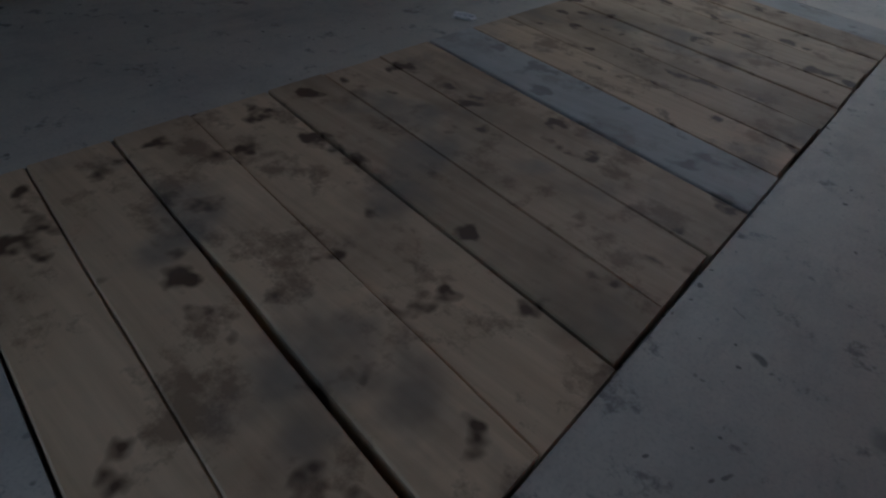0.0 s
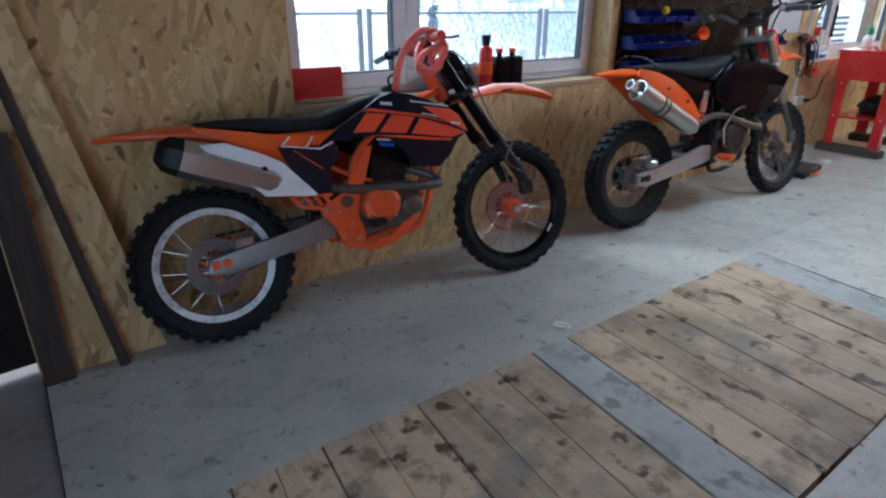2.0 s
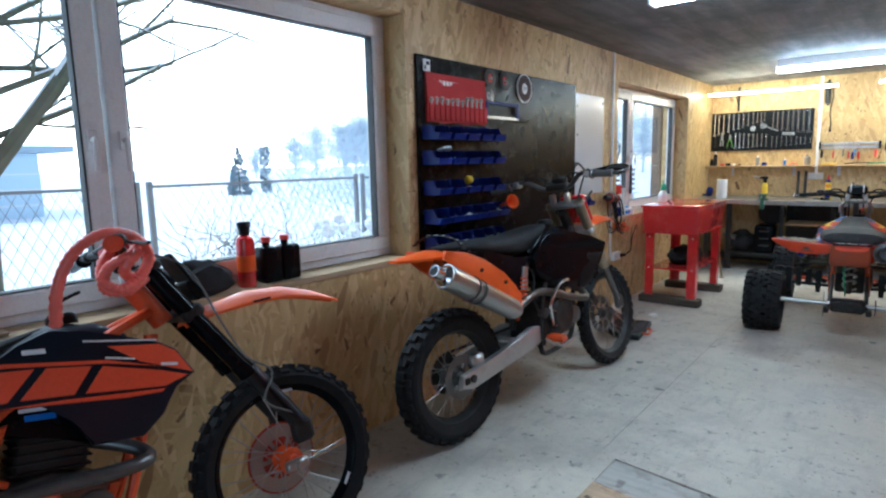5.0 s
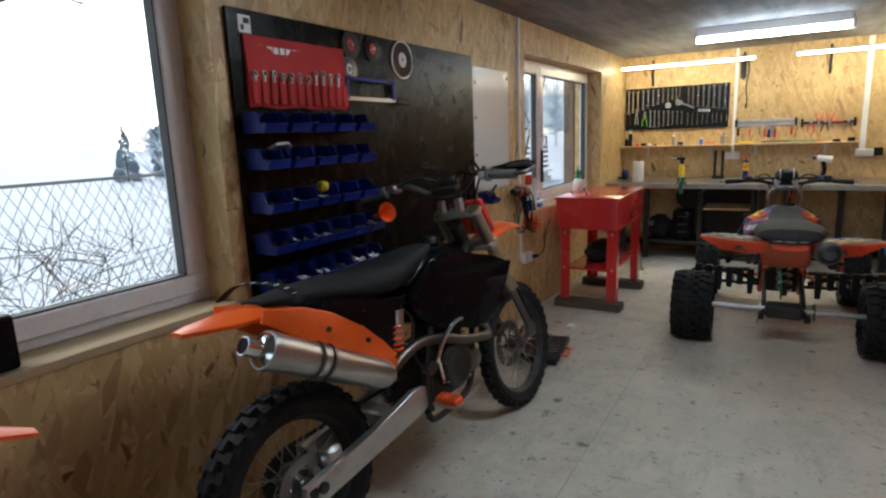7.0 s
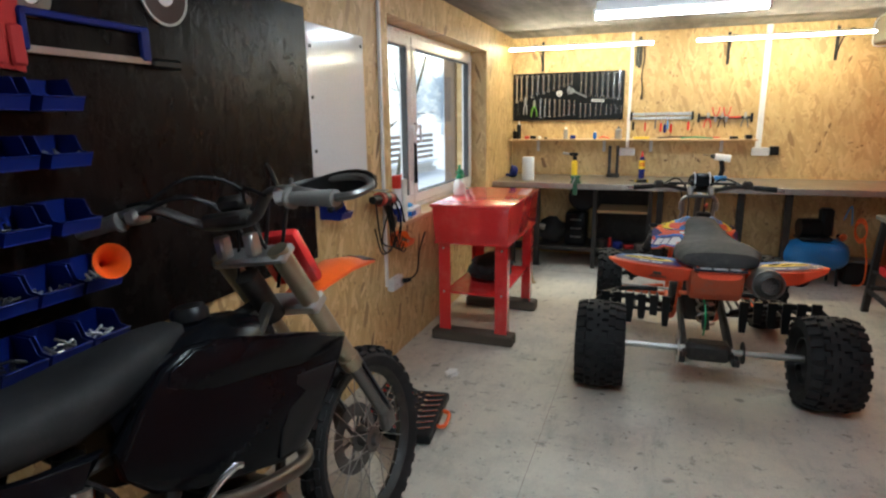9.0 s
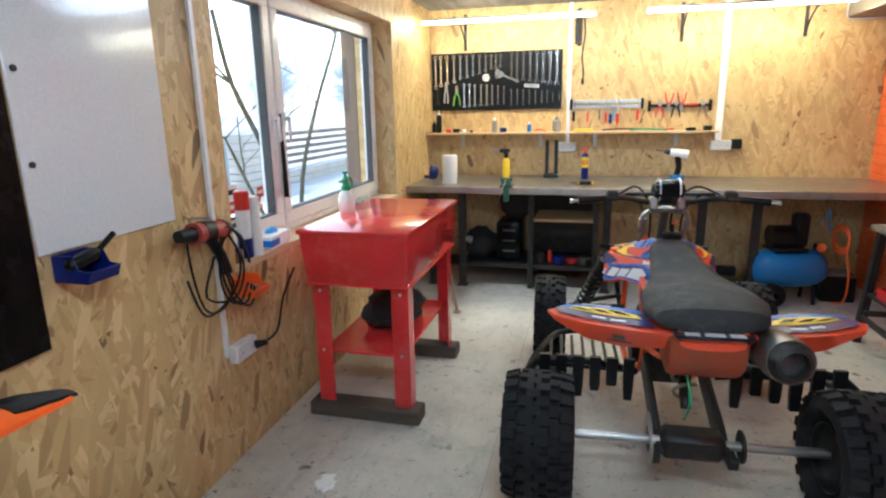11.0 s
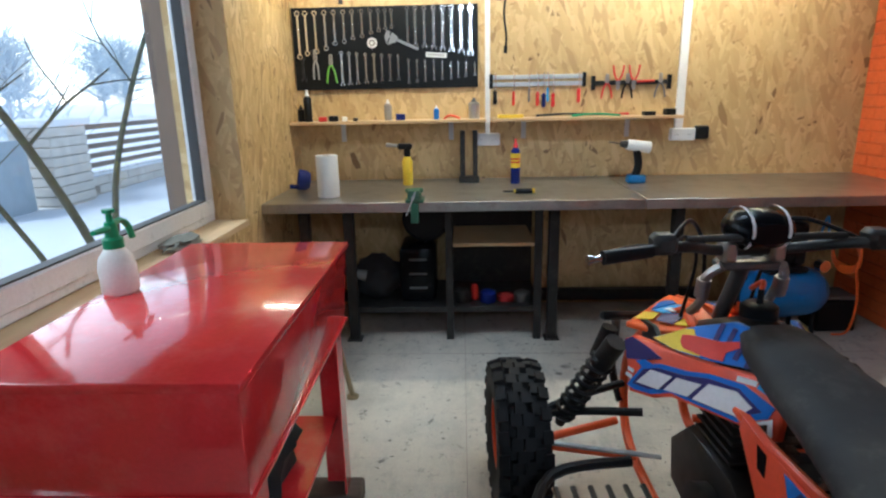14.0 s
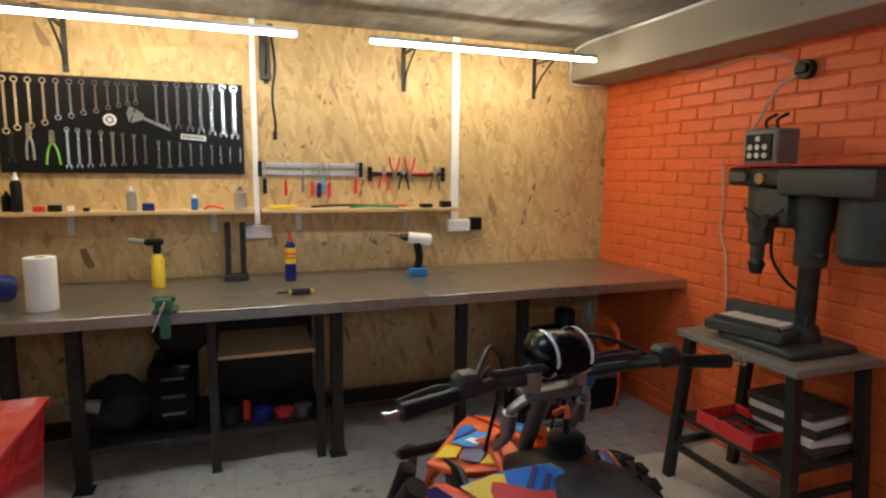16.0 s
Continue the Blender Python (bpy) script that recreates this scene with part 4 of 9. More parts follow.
# ---- red parts washer ----
rt = thing("parts_washer", "red enamelled parts washing table standing on wooden skids", "parts washer", pose(0, 0, 0))
x0, x1, y0, y1, zt = 0.145, 0.695, 9.68, 10.70, 0.972
bm = B()
vs = [(x0 + 0.01, y0 + 0.01, zt - 0.02), (x1 - 0.01, y0 + 0.01, zt - 0.02), (x1 - 0.01, y1 - 0.01, zt - 0.02), (x0 + 0.01, y1 - 0.01, zt - 0.02)]
lo = [(x0 + 0.022, y0 + 0.04, 0.705), (x1 - 0.022, y0 + 0.04, 0.705), (x1 - 0.022, y1 - 0.04, 0.705), (x0 + 0.022, y1 - 0.04, 0.705)]
loft(bm, [[Vector(p) for p in lo], [Vector(p) for p in vs]])
bmesh.ops.bevel(bm, geom=list(bm.edges), offset=0.006, segments=2, affect="EDGES", profile=0.5)
part("tub", bm, RED_PAINT, rt)
bm = B()
box(bm, (x0, y0, zt - 0.022), (x1, y1, zt), 0.006, None, 2)
part("lid", bm, RED_PAINT, rt, "glossy red lid")
bm = B()
box(bm, (x0 + 0.014, y0 + 0.032, 0.698), (x1 - 0.014, y1 - 0.032, 0.708), 0.002)
part("tub_flange", bm, RED_PAINT, rt)
for xx, d in ((x0 + 0.042, 1), (x1 - 0.042, -1)):
    for yy, e in ((y0 + 0.075, 1), (y1 - 0.075, -1)):
        bm = B()
        box(bm, (xx - 0.01 * d, yy, 0.075), (xx + 0.075 * d, yy + 0.006 * e, 0.70), 0.001)
        box(bm, (xx - 0.01 * d, yy + 0.006 * e, 0.075), (xx - 0.004 * d, yy + 0.08 * e, 0.70), 0.001)
        leg = part("leg", bm, RED_PAINT, rt)
        for zz in (0.35, 0.66):
            bm = B()
            rod(bm, (xx + 0.028 * d, yy - 0.006 * e, zz), (xx + 0.028 * d, yy + 0.001 * e, zz), 0.007, n=8)
            part("bolt", bm, GALV, leg)
bm = B()
box(bm, (x0 + 0.062, y0 + 0.083, 0.335), (x1 - 0.062, y1 - 0.083, 0.35), 0.003)
part("shelf", bm, RED_PAINT, rt)
for yy in (y0 + 0.10, y1 - 0.11):
    bm = B()
    box(bm, (0.13, yy - 0.06, 0.0), (0.71, yy + 0.06, 0.075), 0.008)
    solid("timber_skid", bm, SKID, "dark oily timber block under the red table", "timber", group="skids under the table")
bm = B()
blob(bm, (0.42, 10.25, 0.42), (0.16, 0.24, 0.10), seed=21, flat=0.351)
solid("soft_bag", bm, CLOTH_BLACK, "black bundle of cloth on the red shelf", "bag")
# hand sprayer on the lid
spr = thing("hand_sprayer", "milky pressure sprayer bottle with green pump head", "sprayer", pose(0.19, 10.19, zt) @ Matrix.Diagonal((0.74, 0.74, 0.66, 1)))
bm = B()
lathe(bm, [(0.055, 0), (0.062, 0.01), (0.062, 0.10), (0.055, 0.14), (0.034, 0.175), (0.026, 0.185)], 24)
part("bottle", bm, MILK, spr)
bm = B()
lathe(bm, [(0.034, 0.18), (0.034, 0.215), (0.024, 0.225), (0.02, 0.28), (0.012, 0.285), (0.010, 0.315), (0.020, 0.318), (0.020, 0.332), (0.001, 0.334)], 18)
rod(bm, (0.0, -0.02, 0.26), (0.0, -0.10, 0.262), 0.014, 0.010, 10)
tube(bm, [(0, 0.01, 0.27), (0, 0.06, 0.275), (0, 0.10, 0.245), (0, 0.12, 0.19)], 0.012, 8)
part("pump_head", bm, GREEN, spr, "green pump head and trigger")

# leaning rod behind the table
bm = B()
tube(bm, [(0.53, 11.37, 0.01), (0.50, 11.20, 0.45), (0.46, 11.05, 0.80)], 0.012, 8)
lathe(bm, [(0.03, 0), (0.03, 0.012), (0.014, 0.02)], 12, "z", (0.53, 11.37, 0))
solid("prop_rod", bm, mat("brass_rod", (0.30, 0.24, 0.14), 0.4, 0.6), "worn metal rod standing behind the red table", "rod")

# ---- open socket case on the floor ----
case = thing("socket_case", "open black socket tool case on the floor by the wall", "tool case", pose(0.40, 8.62, 0, 0, 0, 8))
for k, m in enumerate((pose(0, 0, 0.0, 0, 0, 0), pose(-0.19, 0, 0.045, 0, 28, 0))):
    bm = B()
    w = 0.17 if k == 0 else -0.19
    box(bm, (0 if k == 0 else -0.19, -0.24, 0.003), (0.19 if k == 0 else 0.0, 0.24, 0.05), 0.014, m if k == 0 else Matrix.Translation((0, 0, 0.0)) @ Matrix.Rotation(radians(26), 4, "Y"), 2)
    half = part("case_half", bm, BLACK, case)
    mm = Matrix.Identity(4) if k == 0 else Matrix.Rotation(radians(26), 4, "Y")
    rnd = random.Random(k + 4)
    bm = B()
    for i in range(14):
        x = (0.022 + 0.024 * (i % 2)) if k == 0 else -(0.03 + 0.024 * (i % 2))
        y = -0.205 + i * 0.03
        r = 0.008 + 0.004 * rnd.random()
        vs = lathe(bm, [(r, 0.051), (r, 0.062), (r * 0.6, 0.062), (r * 0.6, 0.056)], 10, "z", (x, y, 0))
        bmesh.ops.transform(bm, matrix=mm, verts=vs)
    part("socket", bm, CHROME, half, "row of chrome sockets", "stuff")
    for i in range(7):
        bm = B()
        x0_ = 0.085 if k == 0 else -0.165
        y = -0.19 + i * 0.058
        rod(bm, (x0_, y, 0.056), (x0_ + 0.085, y + 0.03, 0.056), 0.0055, n=8)
        lathe(bm, [(0.011, 0.050), (0.011, 0.062), (0.006, 0.062)], 10, "z", (x0_, y, 0))
        bmesh.ops.transform(bm, matrix=mm, verts=bm.verts)
        part("tool", bm, CHROME, half)
bm = B()
tube(bm, [(0.185, -0.10, 0.03), (0.225, -0.08, 0.025), (0.225, 0.04, 0.025), (0.185, 0.06, 0.03)], 0.010, 8)
part("handle", bm, ORANGE, case)
bm = B()
blob(bm, (0, 0, 0.012), (0.035, 0.05, 0.014), seed=31, rough=0.6, flat=0.0)
solid("litter", bm, PAPER, "crumpled scrap of paper on the floor", "litter", pose(0.46, 9.20, 0))
bm = B()
blob(bm, (0, 0, 0.006), (0.04, 0.022, 0.010), seed=33, rough=0.6, flat=0.0)
solid("litter", bm, PAPER, "crumpled scrap of paper on the floor", "litter", pose(1.10, 4.96, 0, 0, 0, 30))

# ---- motor vehicles ----
def tyre_mesh(bm, R, w, rim, knobs, kh, square=0.0):
    """Tyre body with rows of tread blocks; axis along y."""
    h = w / 2
    prof = [(rim, -h * 0.62), (rim + 0.012, -h * 0.72), (rim + (R - rim) * 0.45, -h * 0.98), (R - kh - (R - rim) * (0.26 - 0.2 * square), -h * 0.93), (R - kh - 0.006 * (1 - square), -h * (0.55 + 0.3 * square)), (R - kh, 0),
            (R - kh - 0.006 * (1 - square), h * (0.55 + 0.3 * square)), (R - kh - (R - rim) * (0.26 - 0.2 * square), h * 0.93), (rim + (R - rim) * 0.45, h * 0.98), (rim + 0.012, h * 0.72), (rim, h * 0.62)]
    lathe(bm, prof, 40, "y", closed=True)
    rows = ((-0.26, 0.0), (0.26, 0.0), (-0.74, 0.5), (0.74, 0.5)) if not square else ((-0.15, 0.0), (0.38, 0.0), (-0.55, 0.5), (0.15, 0.5), (-0.88, 0.25), (0.88, 0.25))
    step = 2 * math.pi / knobs
    for i in range(knobs):
        for off, ph in rows:
            a = (i + ph) * step
            drop = (0.012 + 0.25 * (R - rim) * 0.2) * (abs(off) > 0.5) * (1 - square * 0.6)
            tilt = 38 * off * (abs(off) > 0.5) * (1 - square * 0.5)
            m = Matrix.Rotation(a, 4, "Y") @ Matrix.Translation((0, off * h * 0.86, R - kh / 2 - drop)) @ Matrix.Rotation(radians(-tilt), 4, "X")
            t = R * step * 0.27
            box(bm, (-t, -h * 0.19, -kh * 0.95), (t, h * 0.19, kh / 2), 0, m)


def wheel(vehicle, name, R, w, rim, centre, spokes=28, white_ring=False, hub_mat=None, disc_r=0.11, disc_side=-1, disc_mat=None, rim_mat=None, turn=0.0):
    bm = B()
    lathe(bm, [(0.012, -w * 0.62), (0.022, -w * 0.6), (0.026, -w * 0.42), (0.045, -w * 0.38), (0.047, -w * 0.30), (0.026, -w * 0.25), (0.026, w * 0.25), (0.047, w * 0.30), (0.045, w * 0.38), (0.026, w * 0.42), (0.022, w * 0.6), (0.012, w * 0.62)], 18, "y")
    hub = part(name, bm, hub_mat or ALU, vehicle)
    hub.matrix_basis = Matrix.Translation(centre) @ Matrix.Rotation(radians(turn), 4, "Z")
    bm = B()
    tyre_mesh(bm, R, w, rim, 34, 0.016)
    part("tyre", bm, RUBBER, hub, "black knobbly off-road tyre", smooth=30)
    bm = B()
    h = w * 0.30
    lathe(bm, [(rim + 0.010, -h), (rim + 0.010, -h + 0.004), (rim - 0.006, -h * 0.5), (rim - 0.018, 0), (rim - 0.006, h * 0.5), (rim + 0.010, h - 0.004), (rim + 0.010, h), (rim - 0.004, h), (rim - 0.014, h * 0.6), (rim - 0.026, 0), (rim - 0.014, -h * 0.6), (rim - 0.004, -h)], 40, "y", closed=True)
    part("rim", bm, rim_mat or SHINY_BLACK, hub)
    if white_ring:
        bm = B()
        lathe(bm, [(rim - 0.001, -h - 0.003), (rim - 0.028, -h * 0.75), (rim - 0.028, -h * 0.72), (rim - 0.001, -h + 0.0)], 48, "y", closed=True)
        part("rim_tape", bm, SCUFFED, hub, "scuffed white rim tape")
    bm = B()
    rod(bm, (0, 0, 0), (0, 0, 1), 0.0022, n=5)
    first = None
    for i in range(spokes):
        a = 2 * math.pi * i / spokes
        s = 1 if i % 2 else -1
        skew = 0.55 if (i // 2) % 2 else -0.55
        p = Vector((0.044 * math.cos(a + skew), s * w * 0.33, 0.044 * math.sin(a + skew)))
        q = Vector(((rim - 0.018) * math.cos(a), 0, (rim - 0.018) * math.sin(a)))
        d = q - p
        m = Matrix.Translation(p) @ d.to_track_quat("Z", "Y").to_matrix().to_4x4() @ Matrix.Diagonal((1, 1, d.length, 1))
        if first is None:
            first = part("spoke", bm, BRUSHED, hub)
            first.matrix_basis = m
        else:
            share(first, "spoke", hub, m)
    if disc_r:
        bm = B()
        yy = disc_side * w * 0.52
        lathe(bm, [(disc_r, yy - 0.0018), (disc_r, yy + 0.0018), (disc_r * 0.62, yy + 0.0018), (disc_r * 0.62, yy - 0.0018)], 36, "y", closed=True)
        for i in range(6):
            a = i * math.pi / 3
            box(bm, (0.03, yy - 0.0015, -0.007), (disc_r * 0.66, yy + 0.0015, 0.007), 0, Matrix.Rotation(a, 4, "Y"))
        part("brake_disc", bm, disc_mat or DISC_STEEL, hub)
    return hub


def skin(bm, rows, n=16, power=2.6, y=0.0):
    """A rounded body along x from (x, z low, z high, half width)."""
    rings = []
    for x, z0, z1, hw in rows:
        c, h = (z0 + z1) / 2, (z1 - z0) / 2
        r = []
        for i in range(n):
            a = 2 * math.pi * i / n
            ca, sa = math.cos(a), math.sin(a)
            r.append(Vector((x, y + hw * math.copysign(abs(ca) ** (2 / power), ca), c + h * math.copysign(abs(sa) ** (2 / power), sa))))
        rings.append(r)
    return loft(bm, rings)


def arch(bm, rows, th=0.006, n=9):
    """A curved mudguard skin along x from (x, z of the crown, half width, droop of the edges)."""
    rings = []
    for x, z, hw, droop in rows:
        up = [Vector((x, hw * (2 * i / (n - 1) - 1), z - droop * abs(2 * i / (n - 1) - 1) ** 2.2)) for i in range(n)]
        rings.append(up + [p - Vector((0, 0, th)) for p in up[::-1]])
    return loft(bm, rings)


def spring(bm, p, q, r, wire, turns, n=6):
    p, q = Vector(p), Vector(q)
    u, v = frame_of(q - p)
    P = [p + (q - p) * (i / (turns * 10)) + (u * math.cos(i * math.pi / 5) + v * math.sin(i * math.pi / 5)) * r for i in range(turns * 10 + 1)]
    tube(bm, P, wire, n, 1)


def bulge(s, k, xc=0.95, zc=0.8):
    return lambda x, z: s * k * math.exp(-((x - xc) / 0.35) ** 2 - ((z - zc) / 0.28) ** 2)


def common_chassis(b, first, frame_mat):
    # swingarm
    bm = B()
    for s in (-1, 1):
        plate(bm, [(-0.075, 0.305), (-0.06, 0.365), (0.02, 0.372), (0.28, 0.405), (0.50, 0.455), (0.585, 0.44), (0.59, 0.36), (0.50, 0.335), (0.28, 0.315), (0.0, 0.28)], s * 0.088, s * 0.122, 0.008)
    box(bm, (0.36, -0.09, 0.35), (0.44, 0.09, 0.41), 0.01)
    arm = part("swingarm", bm, GREY_ALU if first else ALU, b, "bare aluminium swingarm")
    bm = B()
    for s in (-1, 1):
        lathe(bm, [(0.020, s * 0.123), (0.020, s * 0.132), (0.010, s * 0.134)], 12, "y", (0.0, 0, 0.335))
        box(bm, (-0.055, s * 0.122, 0.318), (-0.025, s * 0.130, 0.352), 0.002)
    part("axle_block", bm, frame_mat, arm)
    bm = B()
    box(bm, (0.04, -0.098, 0.37), (0.13, -0.045, 0.43), 0.012)
    box(bm, (0.06, -0.105, 0.385), (0.11, -0.098, 0.42), 0.004)
    part("rear_caliper", bm, BRUSHED, b)
    # chain and sprocket on the far side
    bm = B()
    lathe(bm, [(0.10, 0.062), (0.10, 0.066), (0.05, 0.066), (0.05, 0.062)], 40, "y", (0, 0, 0.335), closed=True)
    for i in range(40):
        a = i * math.pi / 20
        box(bm, (-0.004, 0.062, 0.098), (0.004, 0.066, 0.106), 0, Matrix.Translation((0, 0, 0.335)) @ Matrix.Rotation(a, 4, "Y"))
    part("sprocket", bm, frame_mat, b)
    bm = B()
    for z0, z1 in ((0.437, 0.43), (0.233, 0.35)):
        box(bm, (0, 0.058, -0.006), (0.62, 0.070, 0.006), 0, Matrix.Translation((0, 0, z0)) @ Matrix.Rotation(-math.atan2(z1 - z0, 0.62), 4, "Y"))
    part("chain", bm, DARK_STEEL, b)
    # engine
    bm = B()
    plate(bm, [(0.58, 0.30), (0.60, 0.44), (0.68, 0.52), (0.86, 0.52), (0.98, 0.44), (0.99, 0.33), (0.90, 0.285), (0.68, 0.275)], -0.12, 0.11, 0.02)
    eng = part("engine", bm, GREY_STEEL if first else DARK_STEEL, b, "dirty alloy engine cases")
    tip = Matrix.Translation((0.86, 0, 0.50)) @ Matrix.Rotation(radians(14), 4, "Y")
    bm = B()
    box(bm, (-0.085, -0.075, 0.0), (0.085, 0.075, 0.15), 0.01, tip)
    for i in range(5):
        box(bm, (-0.095, -0.085, 0.015 + i * 0.026), (0.095, 0.085, 0.022 + i * 0.026), 0.002, tip)
    box(bm, (-0.075, -0.085, 0.15), (0.075, 0.085, 0.215), 0.016, tip)
    part("cylinder", bm, DARK_STEEL, eng)
    bm = B()
    cr = 0.80 if first else 0.95
    lathe(bm, [(0.112 * cr, -0.118), (0.112 * cr, -0.150), (0.103 * cr, -0.162), (0.085 * cr, -0.167), (0.075 * cr, -0.163), (0.02, -0.165), (0.001, -0.165)], 30, "y", (0.78, 0, 0.415))
    part("clutch_cover", bm, FRAME_ORANGE if first else DARK_STEEL, eng, "round orange clutch cover" if first else "")
    bm = B()
    for i in range(7):
        a = i * 2 * math.pi / 7
        lathe(bm, [(0.006, -0.155), (0.006, -0.166), (0.003, -0.167)], 6, "y", (0.78 + 0.102 * cr * math.cos(a), 0, 0.415 + 0.102 * cr * math.sin(a)))
    part("cover_bolt", bm, CHROME, eng)
    bm = B()
    lathe(bm, [(0.05, -0.11), (0.05, -0.135), (0.035, -0.142), (0.001, -0.142)], 18, "y", (0.93, 0, 0.375))
    lathe(bm, [(0.028, -0.11), (0.028, -0.15), (0.001, -0.152)], 14, "y", (0.63, 0, 0.46))
    part("side_casing", bm, GREY_STEEL, eng)
    # shock
    bm = B()
    spring(bm, (0.47, -0.01, 0.50), (0.52, -0.01, 0.76), 0.036, 0.0065, 7)
    part("shock_spring", bm, WHITE_PLATE if first else FRAME_ORANGE, b)
    bm = B()
    rod(bm, (0.46, -0.01, 0.44), (0.53, -0.01, 0.82), 0.018)
    rod(bm, (0.505, -0.01, 0.68), (0.53, -0.01, 0.82), 0.028)
    part("shock_body", bm, DARK_STEEL, b)
    # frame
    bm = B()
    fx = -0.10 if first else -0.06
    for s in (-1, 1):
        tube(bm, [(1.10, s * 0.03, 0.93), (0.95 + fx * 0.5, s * 0.11, 0.86), (0.74 + fx, s * 0.125, 0.72), (0.655 + fx, s * 0.125, 0.52), (0.635 + fx, s * 0.12, 0.33)], 0.017, 8)
        tube(bm, [(0.635 + fx, s * 0.10, 0.32), (0.68 + fx, s * 0.09, 0.262), (0.86 + fx, s * 0.08, 0.258), (0.99 + fx, s * 0.07, 0.31), (1.06 + fx * 0.6, s * 0.05, 0.55), (1.10, s * 0.025, 0.85)], 0.015, 8)
        tube(bm, [(0.70 + fx, s * 0.10, 0.80), (0.40, s * 0.10, 0.82), (0.10, s * 0.09, 0.84)], 0.011, 8)
        tube(bm, [(0.66, s * 0.11, 0.55), (0.45, s * 0.105, 0.68), (0.20, s * 0.095, 0.86)], 0.010, 8)
    rod(bm, (1.075, 0, 1.03), (1.145, 0, 0.88), 0.034, n=14)
    part("frame", bm, frame_mat, b, "orange painted tubular frame" if first else "black tubular frame")
    # fork
    ax, top = Vector((1.485, 0, 0.345)), Vector((1.105, 0, 1.09))
    d = (ax - top).normalized()
    for s in (-1, 1):
        o = Vector((0, s * 0.098, 0))
        bm = B()
        rod(bm, top + o, top + d * 0.50 + o, 0.030, n=14)
        rod(bm, top + d * 0.47 + o, top + d * 0.52 + o, 0.034, n=14)
        part("fork_tube", bm, SHINY_BLACK if first else GOLD_FORK, b)
        bm = B()
        rod(bm, top + d * 0.52 + o, top + d * 0.80 + o, 0.022, n=14)
        box(bm, (ax.x - 0.045, s * 0.078, ax.z - 0.035), (ax.x + 0.03, s * 0.118, ax.z + 0.05), 0.012)
        leg = part("fork_leg", bm, DARK_STEEL if first else GREY_STEEL, b)
        bm = B()
        u = Vector((d.z, 0, -d.x))
        P0, P1 = top + d * 0.50 + o - u * 0.036, top + d * 0.80 + o - u * 0.036
        n_ = 7
        rings = []
        for k in range(6):
            c = P0.lerp(P1, k / 5)
            w_ = 0.030 - 0.004 * k / 5
            arc = [c + u * (0.036 - 0.040 * math.cos(t)) + Vector((0, s * w_ * math.sin(t) * 1.05, 0)) for t in [(-1.2 + 2.4 * i / (n_ - 1)) for i in range(n_)]]
            rings.append(arc + [p + u * 0.004 for p in arc[::-1]])
        loft(bm, rings)
        part("fork_guard", bm, NAVY_BLACK, leg)
    bm = B()
    for k, (t, th) in enumerate(((0.0, 0.030), (0.20, 0.045))):
        c = top + d * (0.02 + t)
        m = Matrix.Translation(c) @ Matrix.Rotation(math.atan2(-d.x, -d.z), 4, "Y")
        box(bm, (-0.032, -0.128, -th / 2), (0.040, 0.128, th / 2), 0.010, m)
    part("triple_clamp", bm, DARK_STEEL if first else ALU, b)
    bm = B()
    for s in (-1, 1):
        box(bm, (1.05, s * 0.05 - 0.016, 1.085), (1.09, s * 0.05 + 0.016, 1.15), 0.006)
    part("bar_clamp", bm, DARK_STEEL if first else BRUSHED, b)
    # foot pegs
    for s in (-1, 1):
        bm = B()
        box(bm, (0.60, s * 0.12, 0.345), (0.655, s * 0.235, 0.37), 0.005)
        for i in range(5):
            box(bm, (0.602, s * (0.135 + i * 0.021), 0.37), (0.653, s * (0.141 + i * 0.021), 0.382))
        part("foot_peg", bm, DARK_STEEL if first else FRAME_ORANGE, b)


def panel(name, poly, y0, y1, material, parent, label="", bev=0.004, fy=None, s=-1):
    """A side panel of a vehicle from its outline (x, z) between two distances from the middle."""
    bm = B()
    plate(bm, poly, s * y0, s * y1, bev, fy=fy)
    return part(name, bm, material, parent, label)


def stroke(p, q, w):
    """A thin straight outline from p to q."""
    d = Vector((q[0] - p[0], q[1] - p[1])).normalized() * w
    return [(p[0] - d.y, p[1] + d.x), (p[0] + d.y, p[1] - d.x), (q[0] + d.y, q[1] - d.x), (q[0] - d.y, q[1] + d.x)]


